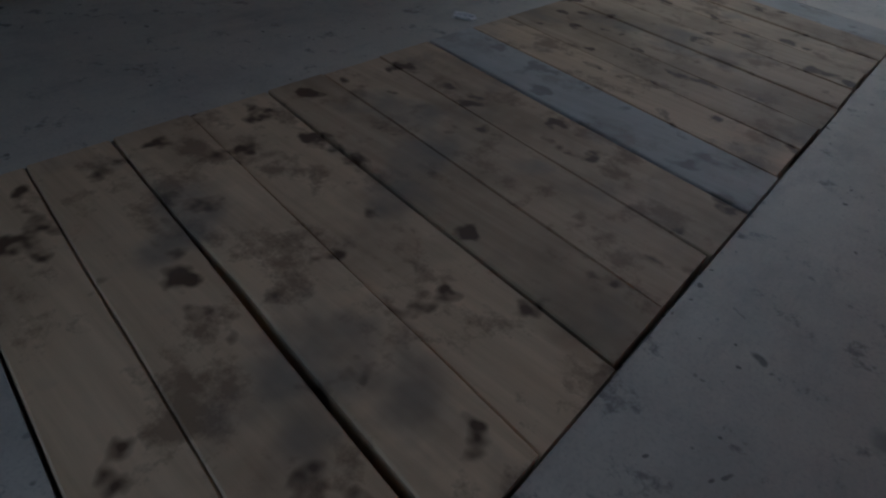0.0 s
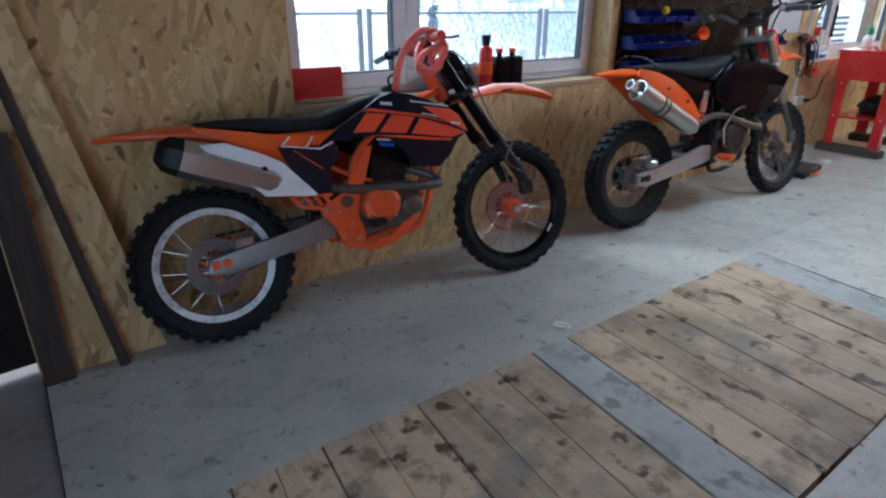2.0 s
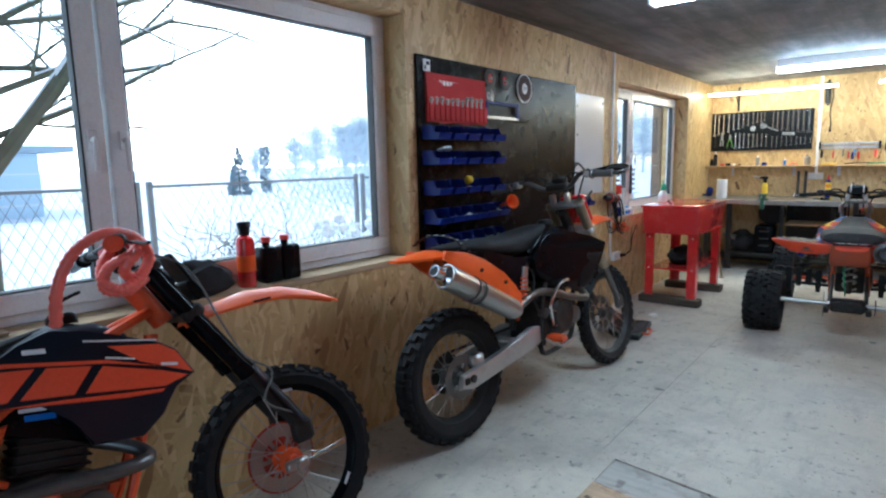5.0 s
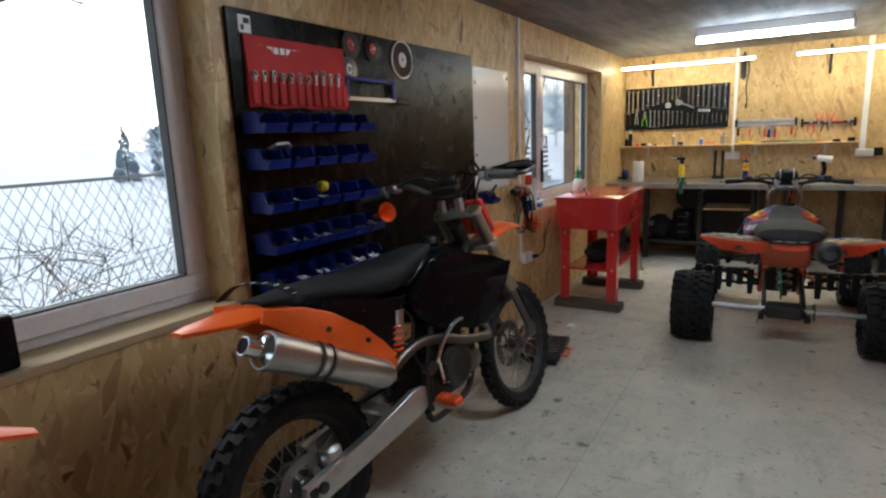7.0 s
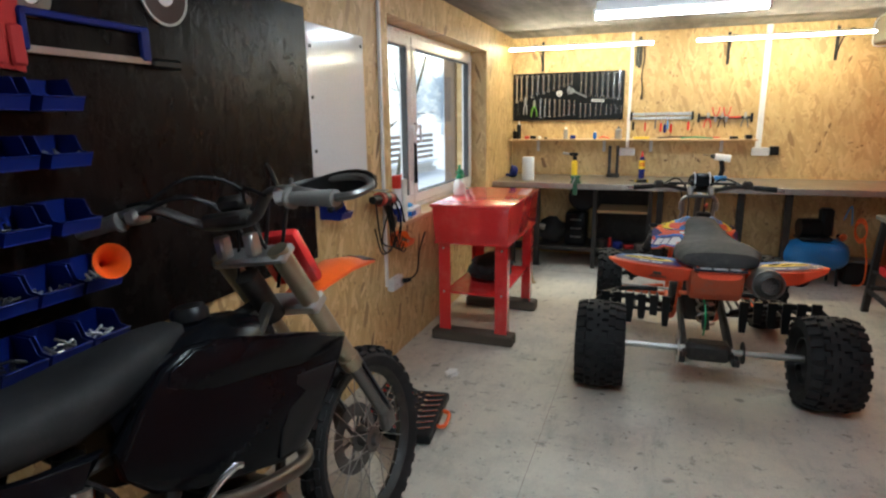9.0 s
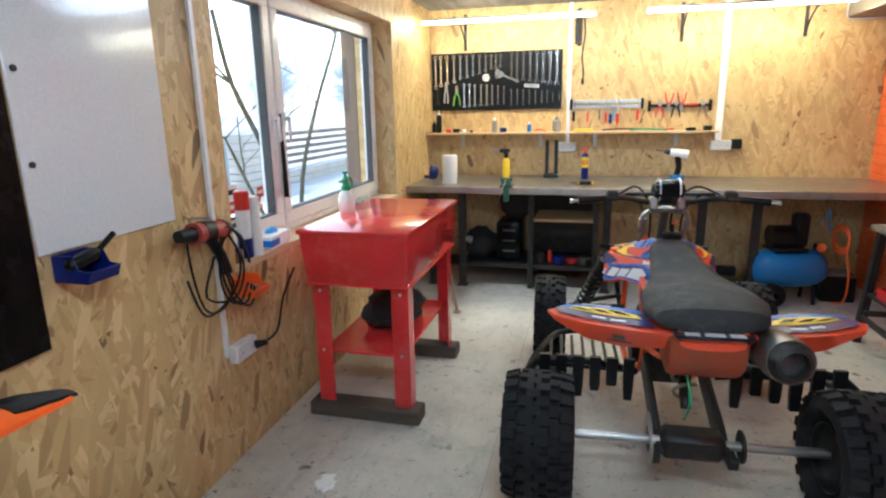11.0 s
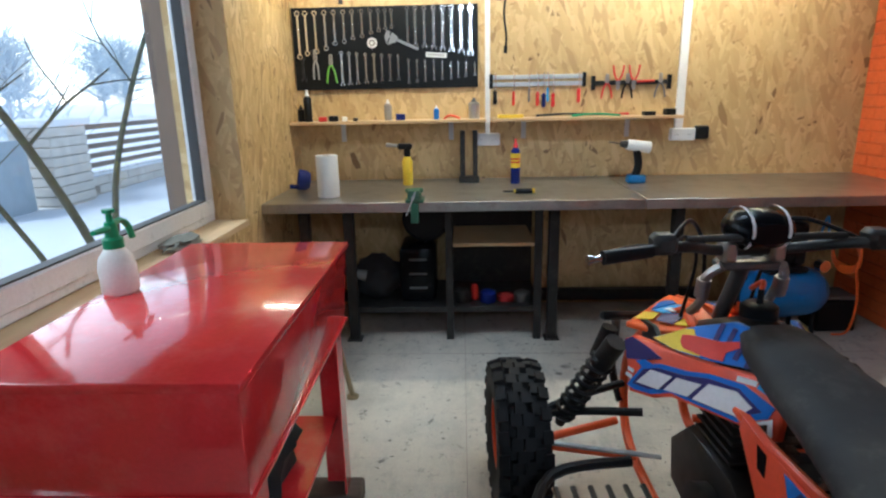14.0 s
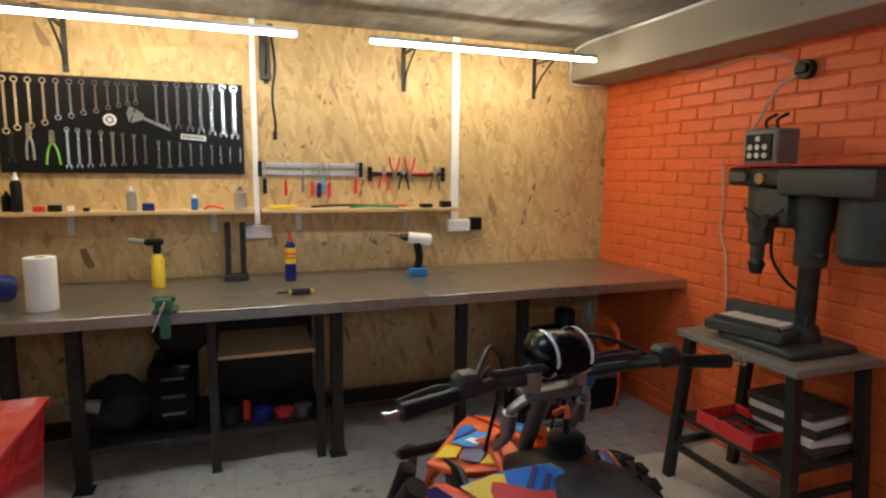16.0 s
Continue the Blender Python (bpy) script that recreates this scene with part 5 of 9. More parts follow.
def dirt_bike_orange(m):
    b = thing("dirt_bike", "orange and black motocross bike with white side plate", "motorcycle", m)
    wheel(b, "rear_wheel", 0.322, 0.112, 0.235, (-0.01, 0, 0.322), white_ring=True, hub_mat=FRAME_ORANGE, disc_r=0.115, disc_mat=GREY_STEEL)
    fw = wheel(b, "front_wheel", 0.338, 0.088, 0.268, (1.465, 0, 0.338), hub_mat=FRAME_ORANGE, disc_r=0.12, disc_side=1, turn=2)
    bm = B()
    lathe(bm, [(0.128, 0.050), (0.125, 0.060), (0.06, 0.066), (0.03, 0.058), (0.03, 0.050)], 30, "y", closed=True)
    part("disc_guard", bm, DULL_RED, fw, "dull red disc guard")
    bm = B()
    box(bm, (-0.05, -0.075, -0.02), (0.035, -0.105, 0.02), 0.008)
    rod(bm, (-0.005, -0.10, 0), (-0.005, -0.122, 0), 0.014)
    part("axle_clamp", bm, BRUSHED, fw)
    bm = B()
    for k in range(3):
        a = 0.6 + k * 2.1
        box(bm, (0.245, -0.034, -0.022), (0.252, -0.026, 0.022), 0, Matrix.Rotation(a, 4, "Y"))
    part("rim_sticker", bm, WHITE, fw, "white rim stickers")
    common_chassis(b, True, FRAME_ORANGE)
    for o in b.children:
        if o.name.startswith("engine"):
            o.matrix_basis = Matrix.Translation((-0.105, 0, 0.018))
        if o.name.startswith(("shock_spring", "shock_body")):
            o.matrix_basis = Matrix.Translation((-0.08, 0, -0.03))
    # front fender, number plate, bars
    bm = B()
    arch(bm, [(1.20, 0.925, 0.055, 0.01), (1.29, 0.965, 0.075, 0.03), (1.42, 0.985, 0.085, 0.045), (1.55, 0.97, 0.08, 0.04), (1.66, 0.925, 0.068, 0.025), (1.76, 0.865, 0.035, 0.008)], 0.010)
    ff = part("front_fender", bm, ORANGE, b, "orange front fender")
    bm = B()
    box(bm, (1.42, -0.0868, 0.934), (1.48, -0.083, 0.943))
    part("sticker_bar", bm, NAVY_BLACK, ff)
    bm = B()
    mm = Matrix.Translation((1.215, 0, 1.06)) @ Matrix.Rotation(radians(-26), 4, "Y")
    box(bm, (-0.006, -0.085, -0.14), (0.006, 0.085, 0.06), 0.005, mm)
    box(bm, (-0.03, -0.075, -0.13), (-0.006, 0.075, -0.05), 0.006, mm)
    part("number_plate", bm, BLACK, b, "dark front number plate")
    bm = B()
    tube(bm, [(0.99, -0.40, 1.185), (1.025, -0.20, 1.205), (1.075, -0.08, 1.16), (1.075, 0.08, 1.16), (1.025, 0.20, 1.205), (0.99, 0.40, 1.185)], 0.013, 10)
    rod(bm, (1.03, -0.20, 1.215), (1.03, 0.20, 1.215), 0.008)
    bar = part("handlebar", bm, DARK_STEEL, b)
    for s in (-1, 1):
        bm = B()
        rod(bm, (0.987, s * 0.42, 1.183), (1.008, s * 0.29, 1.195), 0.018, 0.016, 12)
        rod(bm, (1.008, s * 0.29, 1.195), (1.009, s * 0.282, 1.196), 0.026, n=12)
        part("grip", bm, RED_ORANGE if s < 0 else BLACK, bar)
        bm = B()
        tube(bm, [(1.01, s * 0.24, 1.20), (1.06, s * 0.25, 1.195), (1.075, s * 0.31, 1.18), (1.07, s * 0.40, 1.172)], 0.006, 6)
        box(bm, (1.0, s * 0.215, 1.185), (1.05, s * 0.265, 1.225), 0.01)
        part("lever", bm, DARK_STEEL, bar)
    bm = B()
    box(bm, (1.025, -0.11, 1.165), (1.085, 0.11, 1.235), 0.022, None, 2)
    part("bar_pad", bm, RED_CLOTH, bar)
    # ribbed hose wound round the bar
    bm = B()
    P = smooth_path([(0.85, -0.17, 0.99), (0.87, -0.21, 1.10), (0.92, -0.24, 1.19), (1.00, -0.23, 1.235), (1.08, -0.19, 1.215), (1.115, -0.16, 1.15), (1.08, -0.15, 1.085), (1.02, -0.16, 1.06), (0.985, -0.15, 1.10), (1.01, -0.12, 1.17), (1.08, -0.09, 1.22), (1.13, -0.08, 1.17), (1.12, -0.10, 1.10), (1.05, -0.13, 1.05), (0.99, -0.13, 1.07), (1.00, -0.17, 1.13), (1.06, -0.19, 1.16), (1.11, -0.15, 1.19), (1.12, -0.11, 1.12), (1.07, -0.12, 1.09), (1.04, -0.18, 1.12), (1.09, -0.20, 1.17)], 9)
    rings = []
    u = Vector((0, 1, 0))
    for i, c in enumerate(P):
        d = (P[min(i + 1, len(P) - 1)] - P[max(i - 1, 0)]).normalized()
        u = (u - d * u.dot(d)).normalized()
        rings.append(ring(c, u, d.cross(u), 0.0175 if i % 2 else 0.0145, 9))
    loft(bm, rings)
    part("hose", bm, HOSE_PINK, bar, "pinkish red ribbed hose wound round the bar")
    bm = B()
    tube(bm, [(1.10, -0.10, 1.14), (1.22, -0.13, 1.05), (1.28, -0.13, 0.85), (1.33, -0.14, 0.70), (1.40, -0.15, 0.62), (1.36, -0.14, 0.52), (1.45, -0.12, 0.44)], 0.004, 6)
    part("cable", bm, GREY_GRIP, b, "grey brake hose")
    return b


def orange_plastics(b):
    """Plastics, seat, exhaust and guards of the motocross bike."""
    bm = B()
    tube(bm, [(0.86, -0.02, 0.62), (0.97, -0.07, 0.565), (0.995, -0.12, 0.53), (0.92, -0.15, 0.528), (0.762, -0.152, 0.542), (0.585, -0.14, 0.553), (0.42, -0.12, 0.585), (0.28, -0.13, 0.63)], 0.021, 12)
    part("exhaust_pipe", bm, GREY_STEEL, b, "dull grey exhaust pipe")
    p, q = Vector((0.285, -0.13, 0.615)), Vector((-0.075, -0.15, 0.760))
    u, v = frame_of(q - p)
    bm = B()
    loft(bm, [ring(p.lerp(q, t), u, v, r, 6, ph=0.3) for t, r in ((0, 0.030), (0.08, 0.060), (0.15, 0.068), (1.0, 0.072))])
    muf = part("muffler", bm, BRUSHED, b, "six-sided steel muffler", smooth=20)
    bm = B()
    e = q + (q - p).normalized() * 0.085
    loft(bm, [ring(q, u, v, 0.073, 6, ph=0.3), ring(q.lerp(e, 0.6), u, v, 0.066, 6, ph=0.3), ring(e, u, v, 0.036, 6, ph=0.3)])
    part("end_cap", bm, BLACK, muf, "black end cap")
    bm = B()
    arch(bm, [(-0.352, 0.858, 0.02, 0.003), (-0.29, 0.870, 0.06, 0.010), (-0.15, 0.882, 0.085, 0.028), (0.0, 0.882, 0.10, 0.040), (0.15, 0.862, 0.115, 0.06), (0.30, 0.835, 0.118, 0.07), (0.42, 0.80, 0.118, 0.06)], 0.012)
    part("rear_fender", bm, ORANGE, b, "long orange rear fender")
    for s in (-1, 1):
        flank = panel("fender_flank", [(-0.02, 0.868), (0.103, 0.846), (0.246, 0.818), (0.398, 0.797), (0.47, 0.79), (0.54, 0.808), (0.645, 0.872), (0.69, 0.872), (0.60, 0.80), (0.505, 0.748), (0.31, 0.762), (0.345, 0.655), (0.256, 0.715), (0.10, 0.80), (0.0, 0.838)], 0.116, 0.134, ORANGE, b, "orange fender side", 0.005, None, s)
        for a, c in (((0.30, 0.764), (0.455, 0.737)), ((0.455, 0.737), (0.505, 0.760)), ((0.505, 0.760), (0.56, 0.765)), ((0.56, 0.765), (0.60, 0.80)), ((0.30, 0.764), (0.335, 0.797)), ((0.395, 0.745), (0.43, 0.790)), ((0.53, 0.80), (0.585, 0.80)), ((0.62, 0.845), (0.66, 0.862))):
            panel("trim_line", stroke(a, c, 0.003), 0.1345, 0.1515, WHITE, flank, "white sticker line", 0, None, s)
        plt = panel("side_plate", [(-0.012, 0.797), (0.085, 0.796), (0.206, 0.745), (0.288, 0.70), (0.41, 0.560), (0.40, 0.552), (0.20, 0.578), (0.11, 0.672)], 0.180, 0.193, WHITE_PLATE, b, "white side number plate", 0.004, lambda x, z, s=s: -s * 0.10 * max(0.0, x - 0.15), s)
        bm = B()
        rod(bm, (0.212, s * 0.176, 0.683), (0.212, s * 0.190, 0.683), 0.011)
        part("plate_bolt", bm, BLACK, plt)
        panel("airbox_cover", [(0.283, 0.762), (0.46, 0.738), (0.53, 0.75), (0.53, 0.69), (0.475, 0.655), (0.49, 0.555), (0.417, 0.553), (0.355, 0.612), (0.309, 0.70)], 0.118, 0.146, NAVY_BLACK, b, "", 0.006, None, s)
        panel("trim_line", stroke((0.345, 0.742), (0.455, 0.655), 0.0022), 0.145, 0.1475, RED_ORANGE, b, "thin orange sticker line", 0, None, s)
        fy = bulge(s, 0.045, 1.02, 0.74)
        sh = panel("tank_shroud", [(0.431, 0.735), (0.533, 0.808), (0.637, 0.866), (0.73, 0.922), (0.80, 0.944), (0.87, 0.928), (0.952, 0.899), (1.059, 0.853), (1.099, 0.824), (1.142, 0.744), (1.078, 0.722), (1.04, 0.652), (0.978, 0.603), (0.855, 0.618), (0.822, 0.70), (0.751, 0.768), (0.625, 0.769), (0.528, 0.765)], 0.118, 0.146, NAVY_BLACK, b, "dark shroud with orange graphics", 0.006, fy, s)
        lay = 0.1455
        for pts, mt, lab in (
                ([(0.640, 0.872), (0.690, 0.881), (0.916, 0.836), (1.045, 0.786), (0.916, 0.826), (0.70, 0.868)], RED_ORANGE, "orange sticker line"),
                ([(0.925, 0.872), (1.055, 0.849), (1.095, 0.82), (1.135, 0.746), (1.052, 0.785), (0.997, 0.812)], RED_ORANGE, "orange pointed sticker"),
                ([(0.600, 0.788), (0.690, 0.783), (0.755, 0.852), (0.668, 0.864)], RED_ORANGE, "orange slanted block"),
                ([(0.715, 0.780), (0.830, 0.764), (0.880, 0.828), (0.780, 0.848)], RED_ORANGE, "orange slanted block"),
                ([(0.855, 0.760), (1.05, 0.726), (1.12, 0.742), (1.045, 0.774), (0.905, 0.822)], RED_ORANGE, "orange slanted block"),
                ([(0.660, 0.772), (0.80, 0.758), (0.96, 0.733), (1.05, 0.720), (1.04, 0.712), (0.95, 0.722), (0.80, 0.748)], RED_ORANGE, "orange sticker line")):
            panel("shroud_sticker", pts, lay, lay + 0.0022, mt, sh, lab, 0, fy, s)
        for a, c in (((0.87, 0.898), (1.05, 0.862)), ((0.915, 0.842), (0.985, 0.822))):
            panel("trim_line", stroke(a, c, 0.0025), lay, lay + 0.003, WHITE, sh, "white sticker line", 0, fy, s)
        panel("sticker_bar", [(0.735, 0.905), (0.785, 0.899), (0.785, 0.886), (0.735, 0.892)], lay, lay + 0.003, WHITE, sh, "small white sticker bar", 0, fy, s)
        panel("sticker_bar", [(1.05, 0.795), (1.095, 0.785), (1.095, 0.776), (1.05, 0.786)], lay + 0.001, lay + 0.004, WHITE, sh, "small white sticker bar", 0, fy, s)
        panel("radiator", [(0.93, 0.63), (0.93, 0.86), (0.985, 0.85), (0.985, 0.62)], 0.06, 0.125, DARK_STEEL, b, "", 0.006, None, s)
        side = panel("tank_side", [(0.60, 0.77), (0.75, 0.768), (0.85, 0.70), (0.86, 0.615), (0.80, 0.66), (0.68, 0.69), (0.60, 0.73)], 0.10, 0.128, SHINY_BLACK, b, "black tank side", 0.008, None, s)
        panel("sticker_bar", [(0.722, 0.738), (0.79, 0.728), (0.79, 0.712), (0.722, 0.722)], 0.1275, 0.1295, BLUE, side, "blue sticker bar", 0, None, s)
        for x0, x1, dz in ((0.712, 0.80, 0.0), (0.80, 0.822, -0.024)):
            panel("sticker_bar", [(x0, 0.757 + dz), (x1, 0.745 + dz), (x1, 0.735 + dz), (x0, 0.747 + dz)], 0.1275, 0.1295, WHITE, side, "white sticker bar", 0, None, s)
        # frame guards and chain-side ladder
        gd = panel("frame_guard", [(0.640, 0.722), (0.685, 0.728), (0.64, 0.62), (0.585, 0.505), (0.570, 0.44), (0.605, 0.385), (0.59, 0.315), (0.525, 0.30), (0.485, 0.345), (0.472, 0.42), (0.425, 0.455), (0.418, 0.50), (0.475, 0.515), (0.535, 0.545), (0.590, 0.63)], 0.122, 0.146, FRAME_ORANGE, b, "orange frame guard", 0.007, None, s)
        for a, c in (((0.30, 0.572), (0.48, 0.545)), ((0.345, 0.512), (0.47, 0.488)), ((0.30, 0.572), (0.345, 0.512)), ((0.355, 0.566), (0.392, 0.503)), ((0.40, 0.558), (0.435, 0.497)), ((0.445, 0.55), (0.472, 0.49))):
            panel("guard_rung", stroke(a, c, 0.008), 0.128, 0.142, FRAME_ORANGE, gd, "", 0.003, None, s)
        for x, z in ((0.50, 0.47), (0.545, 0.41), (0.50, 0.36), (0.565, 0.345), (0.445, 0.48)):
            bm = B()
            rod(bm, (x, s * 0.144, z), (x, s * 0.149, z), 0.007, n=8)
            part("guard_bolt", bm, GALV, gd)
        panel("skid_side", [(0.53, 0.312), (0.63, 0.272), (0.74, 0.288), (0.855, 0.366), (0.915, 0.492), (0.885, 0.498), (0.83, 0.395), (0.73, 0.322), (0.63, 0.306)], 0.085, 0.118, FRAME_ORANGE, b, "orange lower frame", 0.006, None, s)
    bm = B()
    skin(bm, [(0.56, 0.77, 0.88, 0.07), (0.68, 0.75, 0.93, 0.10), (0.82, 0.73, 0.962, 0.112), (0.94, 0.76, 0.945, 0.095), (1.01, 0.83, 0.90, 0.05)])
    part("fuel_tank", bm, NAVY_BLACK, b)
    bm = B()
    lathe(bm, [(0.042, 0), (0.040, 0.024), (0.030, 0.034), (0.001, 0.034)], 16, "z", (0.86, 0, 0.955))
    tube(bm, [(0.86, 0, 0.985), (0.86, 0.0, 1.02), (0.92, 0.02, 1.045)], 0.006, 6)
    part("tank_cap", bm, BLACK, b)
    bm = B()
    skin(bm, [(0.0, 0.868, 0.889, 0.05), (0.08, 0.852, 0.892, 0.085), (0.2, 0.828, 0.889, 0.105), (0.36, 0.80, 0.881, 0.117), (0.48, 0.80, 0.886, 0.117), (0.6, 0.84, 0.912, 0.10), (0.70, 0.885, 0.938, 0.08), (0.80, 0.93, 0.957, 0.05)], 18, 3.2)
    part("seat", bm, SEAT, b, "long flat black seat")


def dirt_bike_black(m):
    b = thing("dirt_bike", "black enduro bike with orange fenders and steel muffler on its stand", "motorcycle", m)
    wheel(b, "rear_wheel", 0.342, 0.122, 0.235, (0, 0, 0.342), hub_mat=GREY_STEEL, disc_mat=GREY_STEEL, disc_r=0.11, rim_mat=DARK_STEEL)
    wheel(b, "front_wheel", 0.345, 0.09, 0.270, (1.485, 0, 0.345), hub_mat=GREY_STEEL, disc_mat=GREY_STEEL, disc_r=0.13, disc_side=1, turn=-3, rim_mat=DARK_STEEL)
    common_chassis(b, False, DARK_STEEL)
    for o in b.children:
        if o.name.startswith("engine"):
            o.matrix_basis = Matrix.Translation((-0.03, 0, 0.05))
    bm = B()
    arch(bm, [(1.20, 0.90, 0.055, 0.01), (1.34, 0.945, 0.075, 0.03), (1.48, 0.965, 0.085, 0.04), (1.58, 0.945, 0.078, 0.03), (1.70, 0.905, 0.045, 0.01)], 0.010)
    ff = part("front_fender", bm, ORANGE, b, "orange front fender")
    bm = B()
    arch(bm, [(1.59, 0.946, 0.06, 0.02), (1.65, 0.930, 0.055, 0.016), (1.715, 0.903, 0.040, 0.01)], 0.006)
    part("fender_tip", bm, BLACK, ff, "black fender tip")
    bm = B()
    mm = Matrix.Translation((1.255, 0, 1.04)) @ Matrix.Rotation(radians(-24), 4, "Y")
    box(bm, (-0.02, -0.085, -0.11), (0.02, 0.085, 0.09), 0.018, mm, 2)
    mask = part("headlight_mask", bm, RED_PAINT, b, "dark red headlight mask")
    bm = B()
    lathe(bm, [(0.06, 0.018), (0.055, 0.03), (0.02, 0.036), (0.001, 0.037)], 20, "x")
    bmesh.ops.transform(bm, matrix=mm, verts=bm.verts)
    part("headlight", bm, GALV, mask)
    bm = B()
    tube(bm, [(0.98, -0.41, 1.205), (1.03, -0.21, 1.235), (1.085, -0.08, 1.165), (1.085, 0.08, 1.165), (1.03, 0.21, 1.235), (0.98, 0.41, 1.205)], 0.014, 10)
    bar = part("handlebar", bm, GREY_STEEL, b, "worn silver handlebar")
    for s in (-1, 1):
        bm = B()
        rod(bm, (0.977, s * 0.42, 1.203), (1.0, s * 0.29, 1.215), 0.021, 0.018, 12)
        rod(bm, (1.0, s * 0.29, 1.215), (1.002, s * 0.28, 1.217), 0.028, n=12)
        part("grip", bm, GREY_GRIP, bar, "worn grey rubber grip")
        # open loop guard with a black shield in front
        bm = B()
        tube(bm, [(0.975, s * 0.42, 1.205), (0.99, s * 0.462, 1.205), (1.06, s * 0.47, 1.215), (1.13, s * 0.40, 1.235), (1.13, s * 0.27, 1.24), (1.06, s * 0.20, 1.232)], 0.010, 8)
        part("guard_bar", bm, GREY_STEEL, bar, "bent alloy guard bar")
        bm = B()
        rings = []
        for k in range(7):
            t = k / 6
            c = Vector((1.145 - 0.055 * (2 * t - 1) ** 2, s * (0.255 + 0.21 * t), 1.222))
            h = 0.034 - 0.016 * (2 * t - 1) ** 2
            rings.append([c + Vector((0, 0, -h)), c + Vector((0.010, 0, -h * 0.6)), c + Vector((0.012, 0, h * 0.5)), c + Vector((-0.004, 0, h)), c + Vector((-0.008, 0, h * 0.9)), c + Vector((0.004, 0, 0))])
        loft(bm, rings)
        part("handguard", bm, BLACK, bar, "black plastic handguard")
        bm = B()
        box(bm, (1.0, s * 0.225, 1.20), (1.06, s * 0.275, 1.245), 0.01)
        tube(bm, [(1.03, s * 0.25, 1.22), (1.06, s * 0.30, 1.205), (1.05, s * 0.39, 1.195)], 0.006, 6)
        part("lever", bm, BRUSHED, bar)
        bm = B()
        tube(bm, [(1.02, s * 0.24, 1.23), (1.12, s * 0.14, 1.30), (1.22, s * 0.05, 1.24), (1.20, 0, 1.05)], 0.0065, 6)
        tube(bm, [(1.03, s * 0.26, 1.22), (1.15, s * 0.18, 1.25), (1.21, s * 0.08, 1.12), (1.16, s * 0.05, 0.95)], 0.0055, 6)
        tube(bm, [(1.0, s * 0.21, 1.23), (1.06, s * 0.10, 1.25), (1.14, s * 0.03, 1.17), (1.15, s * 0.07, 1.0)], 0.005, 6)
        part("cable", bm, BLACK, bar)
    bm = B()
    box(bm, (1.06, -0.075, 1.155), (1.11, 0.075, 1.195), 0.010)
    box(bm, (1.10, -0.05, 1.19), (1.15, 0.05, 1.235), 0.014)
    part("bar_mount", bm, DARK_STEEL, bar)
    return b


